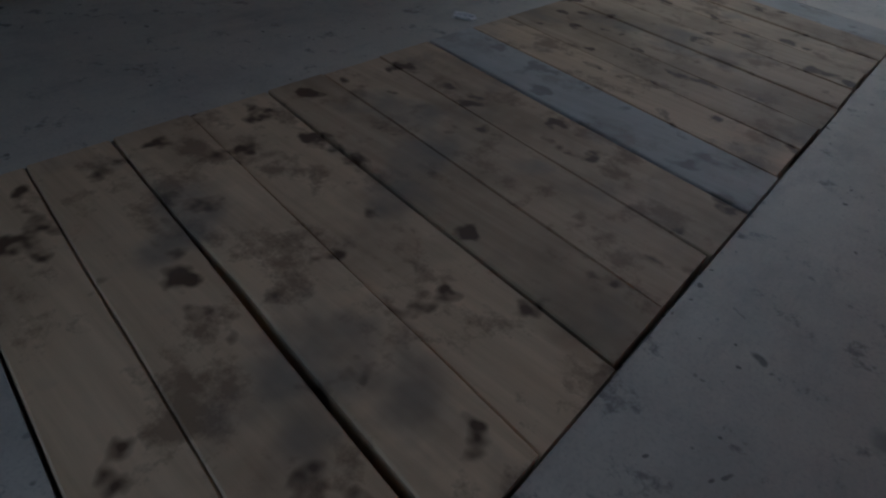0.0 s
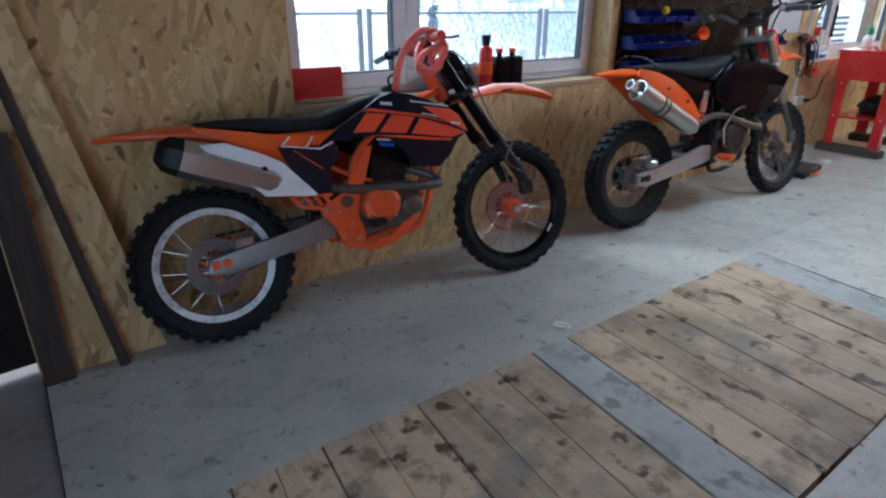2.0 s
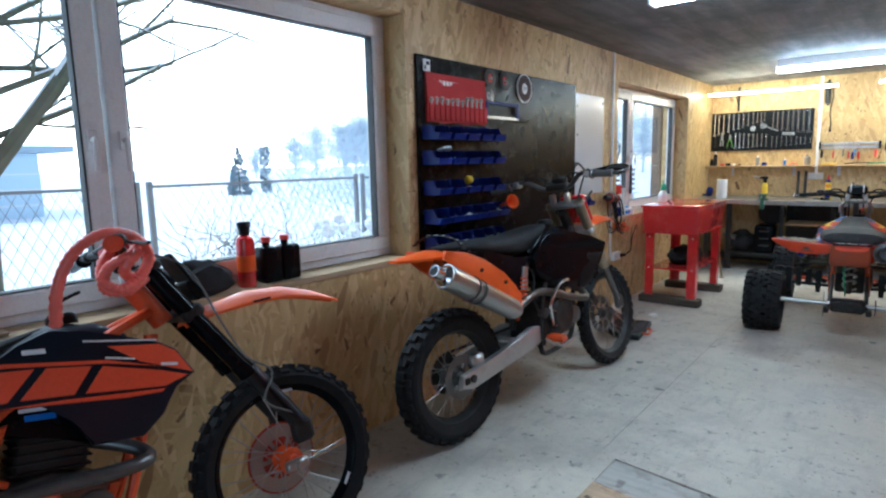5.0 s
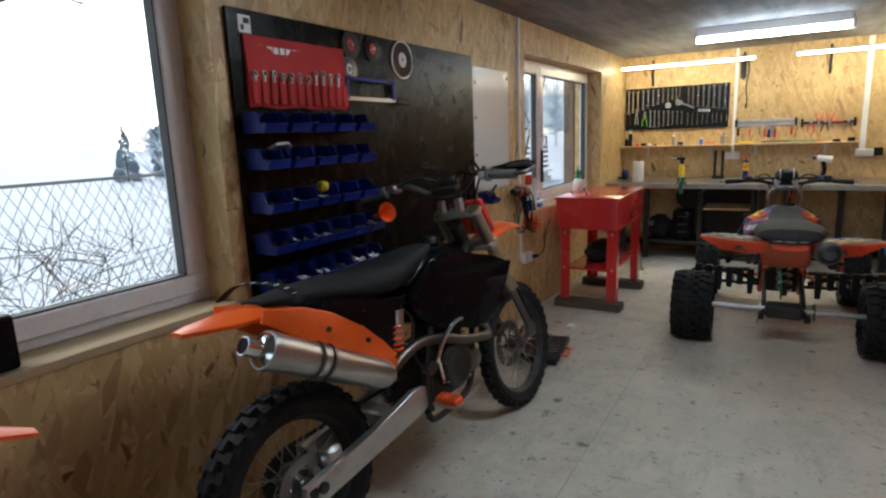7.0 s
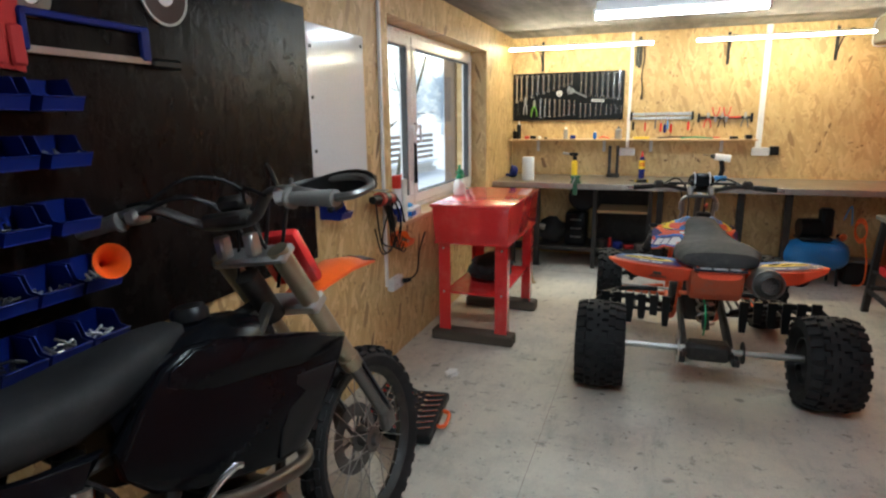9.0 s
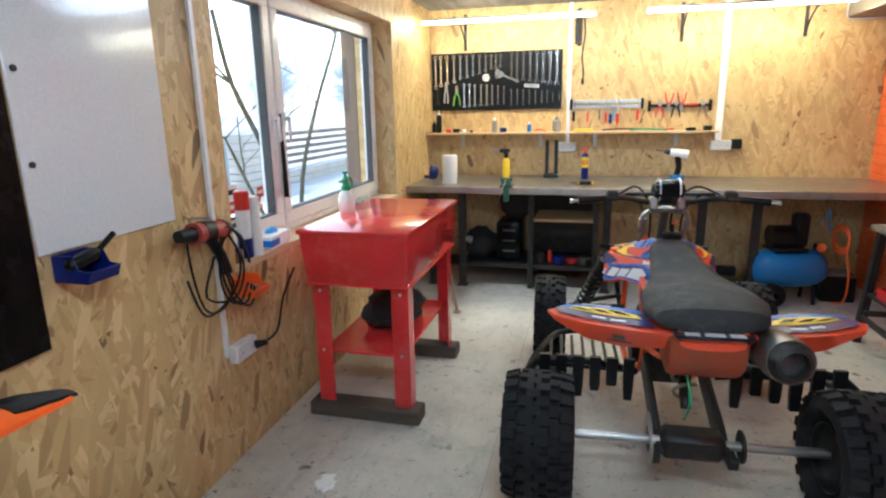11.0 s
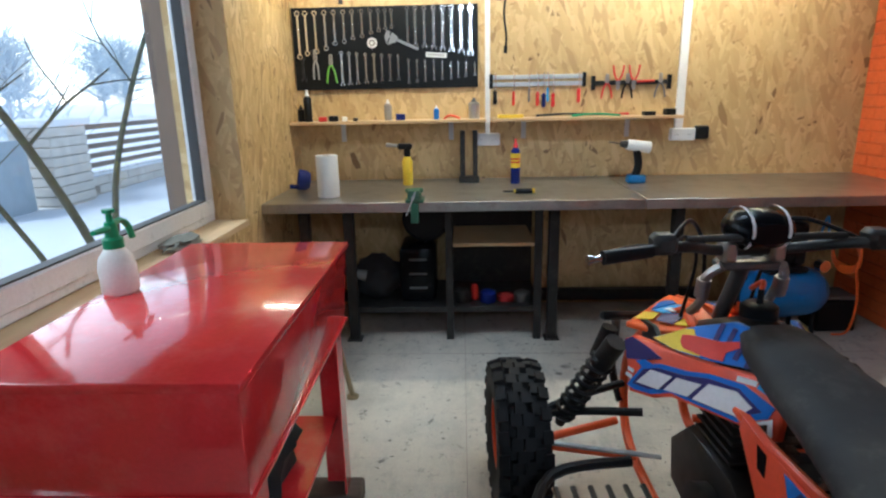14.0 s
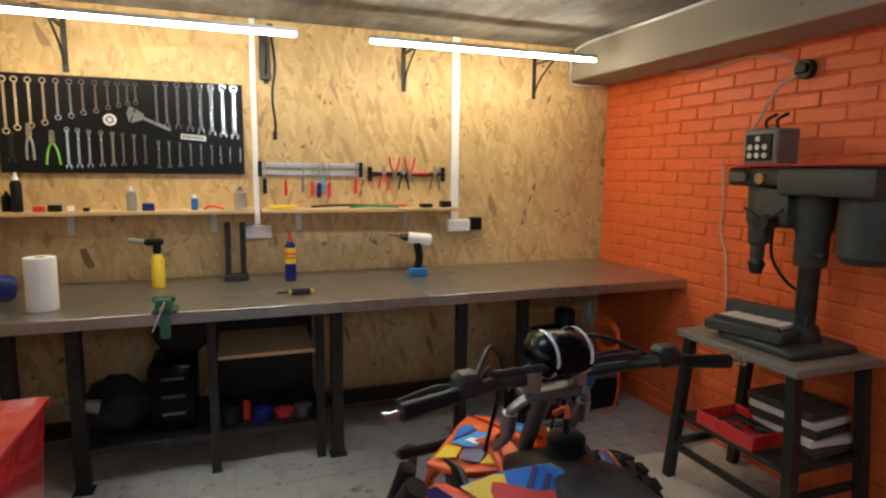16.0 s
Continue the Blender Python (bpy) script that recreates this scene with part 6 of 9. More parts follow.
def black_plastics(b):
    """Body, seat and exhaust of the enduro bike."""
    bm = B()
    tube(bm, [(0.94, -0.02, 0.66), (1.05, -0.08, 0.60), (1.04, -0.13, 0.555), (0.94, -0.155, 0.57), (0.80, -0.165, 0.606), (0.66, -0.16, 0.655), (0.54, -0.15, 0.672), (0.43, -0.15, 0.645), (0.35, -0.15, 0.61)], 0.022, 12)
    part("exhaust_pipe", bm, PIPE_TINT, b, "heat-tinted exhaust pipe")
    p, q = Vector((0.37, -0.15, 0.60)), Vector((-0.135, -0.155, 0.878))
    u, v = frame_of(q - p)
    bm = B()
    loft(bm, [ring(p.lerp(q, t), u, v, r, 24) for t, r in ((0, 0.028), (0.05, 0.046), (0.10, 0.055), (0.93, 0.060), (0.96, 0.063), (1.0, 0.060))])
    muf = part("muffler", bm, BRUSHED, b, "brushed steel muffler")
    for t in (0.58, 0.66):
        bm = B()
        c0, c1 = p.lerp(q, t), p.lerp(q, t + 0.018)
        loft(bm, [ring(c0, u, v, 0.0600, 24), ring(c0, u, v, 0.0640, 24), ring(c1, u, v, 0.0645, 24), ring(c1, u, v, 0.0600, 24)], False)
        part("muffler_strap", bm, GREY_STEEL, muf)
    bm = B()
    d = (q - p).normalized()
    loft(bm, [ring(q, u, v, 0.054, 20), ring(q + d * 0.014, u, v, 0.042, 20), ring(q + d * 0.020, u, v, 0.029, 20), ring(q + d * 0.070, u, v, 0.029, 20), ring(q + d * 0.070, u, v, 0.024, 20), ring(q + d * 0.02, u, v, 0.02, 20)])
    cap = part("end_cap", bm, CHROME, muf, "bright end cap with outlet")
    # black cylinder that fills the mouth of the outlet pipe
    bm = B()
    loft(bm, [ring(q + d * 0.022, u, v, 0.0236, 16), ring(q + d * 0.066, u, v, 0.0236, 16)])
    part("outlet", bm, BLACK, cap, "black plug inside the outlet")
    bm = B()
    arch(bm, [(-0.30, 0.972, 0.03, 0.004), (-0.25, 0.980, 0.065, 0.012), (-0.18, 0.986, 0.09, 0.022), (-0.09, 0.994, 0.112, 0.030), (0.02, 0.982, 0.117, 0.04), (0.12, 0.950, 0.117, 0.04)], 0.012)
    part("rear_fender", bm, ORANGE, b, "orange rear fender")
    for s in (-1, 1):
        fl = lambda x, z, s=s: s * 0.045 * math.exp(-((x - 0.26) / 0.20) ** 2)
        sp = panel("side_panel", [(-0.10, 0.992), (0.033, 0.965), (0.133, 0.918), (0.239, 0.838), (0.33, 0.752), (0.43, 0.645), (0.425, 0.622), (0.343, 0.634), (0.22, 0.715), (0.078, 0.815), (-0.016, 0.880), (-0.113, 0.950)], 0.122, 0.140, ORANGE, b, "orange side panel", 0.007, fl, s)
        for x, z in ((0.105, 0.868), (0.252, 0.784), (0.395, 0.672)):
            bm = B()
            yy = s * 0.140 + fl(x, z)
            rod(bm, (x, yy - s * 0.004, z), (x, yy + s * 0.003, z), 0.010)
            part("panel_bolt", bm, DARK_STEEL, sp)
        panel("airbox_cover", [(-0.02, 0.985), (0.16, 0.962), (0.39, 0.895), (0.53, 0.878), (0.47, 0.845), (0.45, 0.76), (0.40, 0.66), (0.33, 0.745), (0.20, 0.86), (0.09, 0.93)], 0.108, 0.138, SHINY_BLACK, b, "glossy black side cover", 0.010, None, s)
        fy = lambda x, z, s=s: s * 0.065 * min(1.0, max(0.0, (x - 0.66) / 0.45)) ** 1.4
        sh = panel("tank_shroud", [(0.66, 0.985), (0.728, 1.012), (0.80, 1.002), (0.908, 0.972), (1.04, 0.935), (1.19, 0.882), (1.16, 0.835), (1.09, 0.775), (1.05, 0.715), (0.985, 0.628), (0.90, 0.625), (0.79, 0.662), (0.68, 0.695), (0.60, 0.735), (0.545, 0.80), (0.535, 0.868), (0.60, 0.925)], 0.118, 0.150, SHINY_BLACK, b, "black tank shroud", 0.012, fy, s)
        for r in range(3):
            for c in range(4):
                x, z = 0.71 + c * 0.052 + r * 0.012, 0.862 - r * 0.042 - c * 0.012
                yy = s * 0.150 + fy(x, z)
                bm = B()
                box(bm, (x - 0.014, yy - s * 0.004, z - 0.008), (x + 0.014, yy + s * 0.002, z + 0.008), 0.003)
                part("shroud_vent", bm, BLACK, sh)
        panel("shroud_upper", [(0.672, 0.978), (0.728, 1.003), (0.80, 0.994), (0.908, 0.964), (1.04, 0.928), (1.172, 0.880), (1.10, 0.862), (1.0, 0.858), (0.86, 0.885), (0.74, 0.90), (0.66, 0.945)], 0.150, 0.160, SHINY_BLACK, sh, "raised upper shroud", 0.005, fy, s)
        panel("shroud_lower", [(0.985, 0.835), (1.12, 0.822), (1.075, 0.765), (1.035, 0.705), (0.975, 0.642), (0.90, 0.642), (0.92, 0.72), (0.965, 0.775)], 0.150, 0.157, BLACK, sh, "lower shroud scoop", 0.004, fy, s)
        panel("shroud_edge", stroke((0.605, 0.925), (0.545, 0.845), 0.006), 0.146, 0.153, SHINY_BLACK, sh, "raised edge", 0.002, fy, s)
        panel("radiator", [(0.98, 0.64), (0.98, 0.92), (1.03, 0.90), (1.03, 0.66)], 0.06, 0.15, DARK_STEEL, b, "", 0.006, None, s)
    bm = B()
    skin(bm, [(0.58, 0.74, 0.93, 0.09), (0.70, 0.70, 1.01, 0.125), (0.86, 0.70, 1.03, 0.13), (0.98, 0.76, 1.01, 0.11), (1.06, 0.84, 0.97, 0.07)])
    part("fuel_tank", bm, SHINY_BLACK, b)
    bm = B()
    lathe(bm, [(0.045, 0), (0.045, 0.02), (0.036, 0.032), (0.001, 0.032)], 18, "z", (0.86, 0, 1.028))
    part("tank_cap", bm, BLACK, b)
    bm = B()
    skin(bm, [(-0.05, 0.975, 1.0, 0.06), (0.06, 0.955, 1.005, 0.10), (0.20, 0.93, 1.012, 0.122), (0.36, 0.90, 1.008, 0.13), (0.50, 0.885, 1.012, 0.125), (0.62, 0.91, 1.03, 0.105), (0.74, 0.96, 1.042, 0.075), (0.80, 1.0, 1.040, 0.05)], 18, 3.0)
    part("seat", bm, SEAT, b, "long black seat")
    bm = B()
    P = smooth_path([(0.045, -0.125, 0.965), (0.02, -0.115, 1.02), (-0.03, -0.06, 1.055), (-0.09, 0.0, 1.06), (-0.13, 0.04, 1.02)], 5)
    loft(bm, [[c + Vector((w, 0, h)) for w, h in ((-0.014, -0.002), (0.014, -0.002), (0.014, 0.002), (-0.014, 0.002))] for c in P])
    strap = part("strap", bm, CLOTH_BLACK, b, "black webbing grab strap with pale print")
    for c in P[4:16:2]:
        bm = B()
        box(bm, c + Vector((-0.009, -0.004, 0.002)), c + Vector((0.009, 0.004, 0.0035)))
        part("print_bar", bm, WHITE, strap)
    bm = B()
    tube(bm, [(0.66, -0.15, 0.46), (0.62, -0.175, 0.55), (0.60, -0.19, 0.60), (0.67, -0.195, 0.685), (0.75, -0.195, 0.712), (0.77, -0.20, 0.708)], 0.009, 8)
    part("kick_starter", bm, CHROME, b, "bright kick start lever")
    bm = B()
    tube(bm, [(0.58, -0.155, 0.40), (0.70, -0.165, 0.335), (0.80, -0.17, 0.345), (0.86, -0.18, 0.375)], 0.008, 8)
    part("brake_pedal", bm, BRUSHED, b)
    bm = B()
    rod(bm, (0.45, -0.13, 0.70), (0.47, -0.13, 0.83), 0.022, n=12)
    part("reservoir", bm, BRUSHED, b, "bright shock reservoir")
    bm = B()
    spring(bm, (0.43, -0.12, 0.66), (0.455, -0.12, 0.77), 0.030, 0.0065, 5)
    part("coil", bm, FRAME_ORANGE, b, "orange shock spring")
    bm = B()
    tube(bm, [(0.46, -0.12, 0.86), (0.52, -0.15, 0.78), (0.50, -0.15, 0.66), (0.56, -0.14, 0.55)], 0.006, 6)
    part("breather_hose", bm, BLACK, b)


def stand_at(rear, front, lean, length, kz=None):
    d = Vector((front[0] - rear[0], front[1] - rear[1], 0))
    k = d.length / length
    kz = kz or k
    return Matrix.Translation((rear[0], rear[1], 0)) @ Matrix.Rotation(math.atan2(d.y, d.x), 4, "Z") @ Matrix.Rotation(radians(lean), 4, "X") @ Matrix.Diagonal((k, kz, kz, 1))


STEERED = ("front_wheel", "fork_tube", "fork_leg", "triple_clamp", "bar_clamp", "handlebar", "number_plate", "headlight_mask", "front_fender", "cable")


def steer(bike, degrees):
    """Turn the fork, bars and front wheel about the steering head."""
    p, axis = Vector((1.11, 0, 0.96)), Vector((-0.455, 0, 0.89))
    turn = Matrix.Translation(p) @ Matrix.Rotation(radians(degrees), 4, axis) @ Matrix.Translation(-p)
    for o in bike.children:
        if o.name.split(".")[0] in STEERED:
            o.matrix_basis = turn @ o.matrix_basis


def sit(bike, tall, back):
    """Raise or sink the sprung body on its wheels and lay the fork back."""
    m = Matrix.Identity(4)
    m[2][2], m[2][3] = tall, 0.36 * (1 - tall)
    m[0][2], m[0][3] = -back, 0.36 * back
    for o in bike.children:
        if not o.name.startswith(("front_wheel", "rear_wheel")):
            o.matrix_basis = m @ o.matrix_basis


mx_bike = dirt_bike_orange(stand_at((0.33, 3.71), (0.53, 5.24), -14.0, 1.485))
sit(mx_bike, 0.90, 0.115)
for o in mx_bike.children:
    if o.name.startswith("handlebar"):
        o.matrix_basis = Matrix.Translation((0.0, 0, -0.03)) @ o.matrix_basis
    if o.name.startswith("front_fender"):
        o.matrix_basis = Matrix.Translation((0, 0, -0.055)) @ o.matrix_basis
steer(mx_bike, -5)
orange_plastics(mx_bike)
enduro = dirt_bike_black(stand_at((0.46, 6.265), (0.62, 7.85), -6.0, 1.485, 1.01))
sit(enduro, 1.0, 0.10)
for o in enduro.children:
    if o.name.startswith("handlebar"):
        o.matrix_basis = Matrix.Translation((-0.03, 0, 0.02)) @ o.matrix_basis
steer(enduro, 6)
black_plastics(enduro)


def quad_bike(m):
    q = thing("quad_bike", "orange sport quad bike with blue and yellow graphics and black seat", "quad bike", m)
    for s in (-1, 1):
        for name, x, R, w, yc in (("rear_wheel", 0.0, 0.242, 0.262, 0.545), ("front_wheel", 1.215, 0.262, 0.175, 0.52)):
            bm = B()
            lathe(bm, [(0.001, -w * 0.05), (0.06, -w * 0.1), (0.115, -w * 0.30), (0.125, -w * 0.40), (0.118, -w * 0.40), (0.108, 0.0), (0.118, w * 0.40), (0.125, w * 0.40), (0.115, w * 0.30), (0.05, w * 0.06), (0.001, w * 0.05)], 28, "y")
            hub = part(name, bm, FRAME_ORANGE if name == "front_wheel" else DARK_STEEL, q)
            hub.matrix_basis = Matrix.Translation((x, s * yc, R))
            bm = B()
            tyre_mesh(bm, R, w, 0.122, 22, 0.020, 1.0)
            part("tyre", bm, RUBBER, hub, "fat black knobbly tyre", smooth=30)
    bm = B()
    rod(bm, (0, -0.45, 0.255), (0, 0.45, 0.255), 0.018, n=14)
    part("rear_axle", bm, BRUSHED, q)
    bm = B()
    box(bm, (-0.05, -0.11, 0.20), (0.06, 0.11, 0.30), 0.02)
    for s in (-1, 1):
        box(bm, (-0.07, s * 0.13 - 0.018, 0.195), (0.05, s * 0.13 + 0.018, 0.235), 0.006)
        plate(bm, [(-0.06, 0.235), (0.05, 0.30), (0.42, 0.42), (0.44, 0.34), (0.06, 0.20)], s * 0.10, s * 0.125, 0.006)
    lathe(bm, [(0.06, -0.17), (0.06, -0.165), (0.02, -0.165)], 24, "y", (0, 0, 0.255))
    part("swingarm", bm, DARK_STEEL, q)
    bm = B()
    lathe(bm, [(0.10, 0.145), (0.10, 0.15), (0.05, 0.15), (0.05, 0.145)], 32, "y", (0, 0, 0.255), closed=True)
    part("sprocket", bm, DISC_STEEL, q)
    bm = B()
    for s in (-1, 1):
        tube(bm, [(-0.16, s * 0.10, 0.74), (0.25, s * 0.11, 0.70), (0.60, s * 0.12, 0.72), (0.95, s * 0.08, 0.80)], 0.014)
        tube(bm, [(0.45, s * 0.12, 0.36), (0.70, s * 0.13, 0.20), (1.10, s * 0.13, 0.19), (1.32, s * 0.11, 0.26), (1.34, s * 0.10, 0.50), (1.10, s * 0.10, 0.72), (0.95, s * 0.06, 0.82)], 0.016)
        tube(bm, [(0.45, s * 0.12, 0.36), (0.42, s * 0.11, 0.55), (0.30, s * 0.11, 0.70)], 0.014)
        tube(bm, [(-0.14, s * 0.09, 0.74), (0.10, s * 0.10, 0.55), (0.42, s * 0.11, 0.45)], 0.012)
    rod(bm, (0.90, 0, 0.72), (0.95, 0, 0.55), 0.028, n=12)
    part("frame", bm, FRAME_ORANGE, q, "orange tubular frame")
    bm = B()
    plate(bm, [(0.48, 0.26), (0.48, 0.42), (0.62, 0.50), (0.86, 0.50), (0.96, 0.40), (0.94, 0.27), (0.7, 0.22)], -0.10, 0.10, 0.02)
    box(bm, (0.66, -0.07, 0.48), (0.82, 0.07, 0.64), 0.015)
    for k in range(4):
        box(bm, (0.645, -0.085, 0.515 + k * 0.028), (0.835, 0.085, 0.523 + k * 0.028), 0.002)
    lathe(bm, [(0.09, -0.11), (0.09, -0.145), (0.07, -0.155), (0.001, -0.155)], 24, "y", (0.66, 0, 0.36))
    lathe(bm, [(0.085, 0.11), (0.085, 0.145), (0.06, 0.15), (0.001, 0.15)], 24, "y", (0.66, 0, 0.36))
    part("engine", bm, DARK_STEEL, q)
    # suspension
    for s in (-1, 1):
        bm = B()
        for x in (1.095, 1.315):
            rod(bm, (x, s * 0.14, 0.235), (1.215, s * 0.48, 0.22), 0.015, n=10)
        part("lower_arm", bm, FRAME_ORANGE, q, "orange lower suspension arm")
        bm = B()
        for x in (1.095, 1.295):
            tube(bm, [(x, s * 0.13, 0.40), ((x + 1.215) / 2, s * 0.30, 0.375), (1.215, s * 0.47, 0.33)], 0.014)
        rod(bm, (1.215, s * 0.475, 0.17), (1.215, s * 0.475, 0.36), 0.02)
        part("upper_arm", bm, BLACK, q)
        bm = B()
        rod(bm, (0.995, s * 0.10, 0.30), (1.135, s * 0.47, 0.28), 0.009)
        part("tie_rod", bm, ALU, q)
        bm = B()
        spring(bm, (1.205, s * 0.36, 0.34), (1.09, s * 0.265, 0.60), 0.036, 0.008, 8)
        part("shock_spring", bm, BLACK, q)
        bm = B()
        rod(bm, (1.21, s * 0.37, 0.30), (1.065, s * 0.245, 0.66), 0.018)
        rod(bm, (1.10, s * 0.275, 0.575), (1.06, s * 0.24, 0.67), 0.034)
        rod(bm, (1.15, s * 0.27, 0.58), (1.13, s * 0.24, 0.69), 0.026)
        part("shock_body", bm, DARK_STEEL, q)
        # foot guard between the wheels
        bm = B()
        tube(bm, [(0.36, s * 0.16, 0.36), (0.24, s * 0.30, 0.44), (0.20, s * 0.46, 0.47), (0.22, s * 0.56, 0.44), (0.30, s * 0.60, 0.36), (0.60, s * 0.57, 0.31), (0.92, s * 0.46, 0.30), (0.98, s * 0.20, 0.30)], 0.017)
        tube(bm, [(0.22, s * 0.56, 0.45), (0.16, s * 0.60, 0.40), (0.17, s * 0.60, 0.30), (0.28, s * 0.59, 0.30)], 0.014)
        rod(bm, (0.50, s * 0.14, 0.30), (0.50, s * 0.57, 0.31), 0.013)
        part("foot_guard", bm, BLACK, q, "black nerf bar with heel guard")
        for i in range(6):
            bm = B()
            x, y = 0.235 - 0.012 * i, s * (0.20 + i * 0.066)
            loft(bm, [[Vector((x + 0.010 * a, y + 0.020 * w * b_, z)) for a, b_ in ((-1, -1), (1, -1), (1, 1), (-1, 1))] for z, w in ((0.47 + 0.006 * i, 1.1), (0.36, 1.0), (0.29 + 0.022 * ((i * 3) % 4), 0.75))])
            part("guard_tooth", bm, BLACK, q)
        for i in range(7):
            bm = B()
            box(bm, (0.53, s * 0.20 + s * i * 0.05, 0.300), (0.86, s * 0.215 + s * i * 0.05, 0.312), 0.003)
            part("foot_rest_bar", bm, DARK_STEEL, q)
    # rear fender wings
    def wing(bm, top, drop, th):
        up = [bm.verts.new(p) for p in top]
        lo = [bm.verts.new((p[0] + max(0.0, d - 0.02) * 1.0, p[1], p[2] - d)) for p, d in zip(top, drop)]
        n = len(top)
        bm.faces.new(up)
        bm.faces.new(lo[::-1])
        for i in range(n):
            j = (i + 1) % n
            bm.faces.new((up[j], up[i], lo[i], lo[j]))
        bmesh.ops.bevel(bm, geom=list(bm.edges), offset=th, segments=2, affect="EDGES", profile=0.5)
    for s in (-1, 1):
        bm = B()
        wing(bm, [(-0.150, s * 0.07, 0.735), (-0.135, s * 0.16, 0.732), (-0.110, s * 0.27, 0.732), (-0.075, s * 0.385, 0.734), (-0.020, s * 0.495, 0.738), (0.035, s * 0.525, 0.740), (0.085, s * 0.475, 0.736), (0.110, s * 0.39, 0.733), (0.095, s * 0.28, 0.73), (0.085, s * 0.20, 0.728), (0.10, s * 0.07, 0.725)], [0.045, 0.085, 0.098, 0.085, 0.020, 0.012, 0.012, 0.012, 0.014, 0.016, 0.03], 0.005)
        fen = part("rear_fender", bm, RED_ORANGE, q, "orange rear fender with stickers")

        def deco(pts, mat_, lab, dz, zf=lambda x, y: 0.7385 + 0.006 * min(1.0, max(0.0, (y - 0.3) / 0.2))):
            bm2 = B()
            vs = [bm2.verts.new((x, s * y, zf(x, y) + dz)) for x, y in pts]
            f = bm2.faces.new(vs)
            r = bmesh.ops.extrude_face_region(bm2, geom=[f])
            bmesh.ops.translate(bm2, verts=[v for v in r["geom"] if isinstance(v, bmesh.types.BMVert)], vec=(0, 0, 0.0012))
            part("sticker", bm2, mat_, fen, lab)
        deco([(-0.105, 0.17), (-0.085, 0.27), (-0.05, 0.385), (0.0, 0.480), (0.045, 0.495), (0.082, 0.455), (0.098, 0.385), (0.085, 0.28), (0.06, 0.20)], INDIGO, "dark violet sticker", 0.0)
        deco([(0.06, 0.20), (0.085, 0.28), (0.098, 0.385), (0.082, 0.455), (0.06, 0.478), (0.07, 0.40), (0.062, 0.30), (0.03, 0.21), (-0.02, 0.14), (-0.10, 0.10), (-0.115, 0.13), (-0.03, 0.165)], BLUE, "blue sticker edge", 0.002)
        deco([(-0.035, 0.20), (-0.02, 0.29), (0.012, 0.39), (0.045, 0.445), (0.066, 0.42), (0.062, 0.34), (0.04, 0.265), (0.0, 0.215)], YELLOW, "yellow sticker", 0.004)
        for k in range(3):
            t = 0.235 + 0.062 * k
            deco([(-0.012 + 0.014 * k, t), (0.002 + 0.014 * k, t + 0.045), (0.040 + 0.006 * k, t + 0.075), (0.028 + 0.006 * k, t + 0.035)], SHINY_BLACK, "dark angular logo shape", 0.006)
        deco([(-0.07, 0.26), (-0.058, 0.31), (-0.045, 0.305), (-0.056, 0.255)], WHITE, "white sticker bar", 0.003)
        deco([(-0.05, 0.325), (-0.035, 0.37), (-0.022, 0.365), (-0.036, 0.32)], WHITE, "white sticker bar", 0.003)
        deco([(0.082, 0.30), (0.090, 0.40), (0.096, 0.395), (0.090, 0.295)], WHITE, "white sticker bar", 0.0045)
        for k, (z0, z1, y0, y1) in enumerate(((0.662, 0.670, 0.235, 0.315), (0.677, 0.698, 0.26, 0.30))):
            bm = B()
            xb = lambda yy, z: -0.1125 + (yy - 0.27) * 0.30 + (0.732 - z) * 0.78
            quad4 = [(xb(y0, z0), s * y0, z0), (xb(y1, z0), s * y1, z0), (xb(y1, z1), s * y1, z1), (xb(y0, z1), s * y0, z1)]
            loft(bm, [[Vector(c) for c in quad4], [Vector(c) - Vector((0.0015, 0, 0)) for c in quad4]])
            part("sticker", bm, GREY_STEEL, fen, "worn grey maker's mark")
        # strip of plastic that joins the fender to the cover
        strip = panel("seat_flank", [(-0.02, 0.735), (0.22, 0.715), (0.42, 0.715), (0.52, 0.74), (0.53, 0.70), (0.44, 0.60), (0.405, 0.53), (0.385, 0.56), (0.36, 0.655), (0.22, 0.66), (0.02, 0.69)], 0.125, 0.142, RED_ORANGE, q, "orange flank under the seat", 0.004, None, s)
        panel("sticker", [(0.06, 0.725), (0.22, 0.708), (0.36, 0.708), (0.34, 0.668), (0.22, 0.672), (0.10, 0.692)], 0.1415, 0.1435, BLUE, strip, "blue striped sticker", 0, None, s)
        for k in range(4):
            x = 0.12 + 0.055 * k
            panel("sticker", [(x, 0.706), (x + 0.022, 0.705), (x + 0.042, 0.675), (x + 0.020, 0.677)], 0.143, 0.145, INDIGO, strip, "dark stripe", 0, None, s)
        panel("sticker", [(0.42, 0.705), (0.455, 0.71), (0.445, 0.66), (0.418, 0.655)], 0.1415, 0.1435, SHINY_BLACK, strip, "dark sticker bar", 0, None, s)
        # tank side cover: it spreads towards the front and leans inwards towards the top
        low = lambda x, z, s=s: s * (0.375 * (x - 0.5) - 0.3 * (z - 0.65))
        cov = panel("side_cover", [(0.475, 0.70), (0.49, 0.775), (0.53, 0.815), (0.61, 0.795), (0.69, 0.778), (0.78, 0.766), (0.915, 0.757), (0.942, 0.735), (0.905, 0.685), (0.862, 0.612), (0.785, 0.632), (0.735, 0.668), (0.64, 0.678), (0.54, 0.698), (0.49, 0.685)], 0.098, 0.118, RED_ORANGE, q, "orange side cover with stickers", 0.005, low, s)

        def side(pts, mat_, lab, lift, fy=low, base=0.1185, owner=cov):
            panel("sticker", pts, base - 0.001 + lift, base + 0.001 + lift, mat_, owner, lab, 0, fy, s)
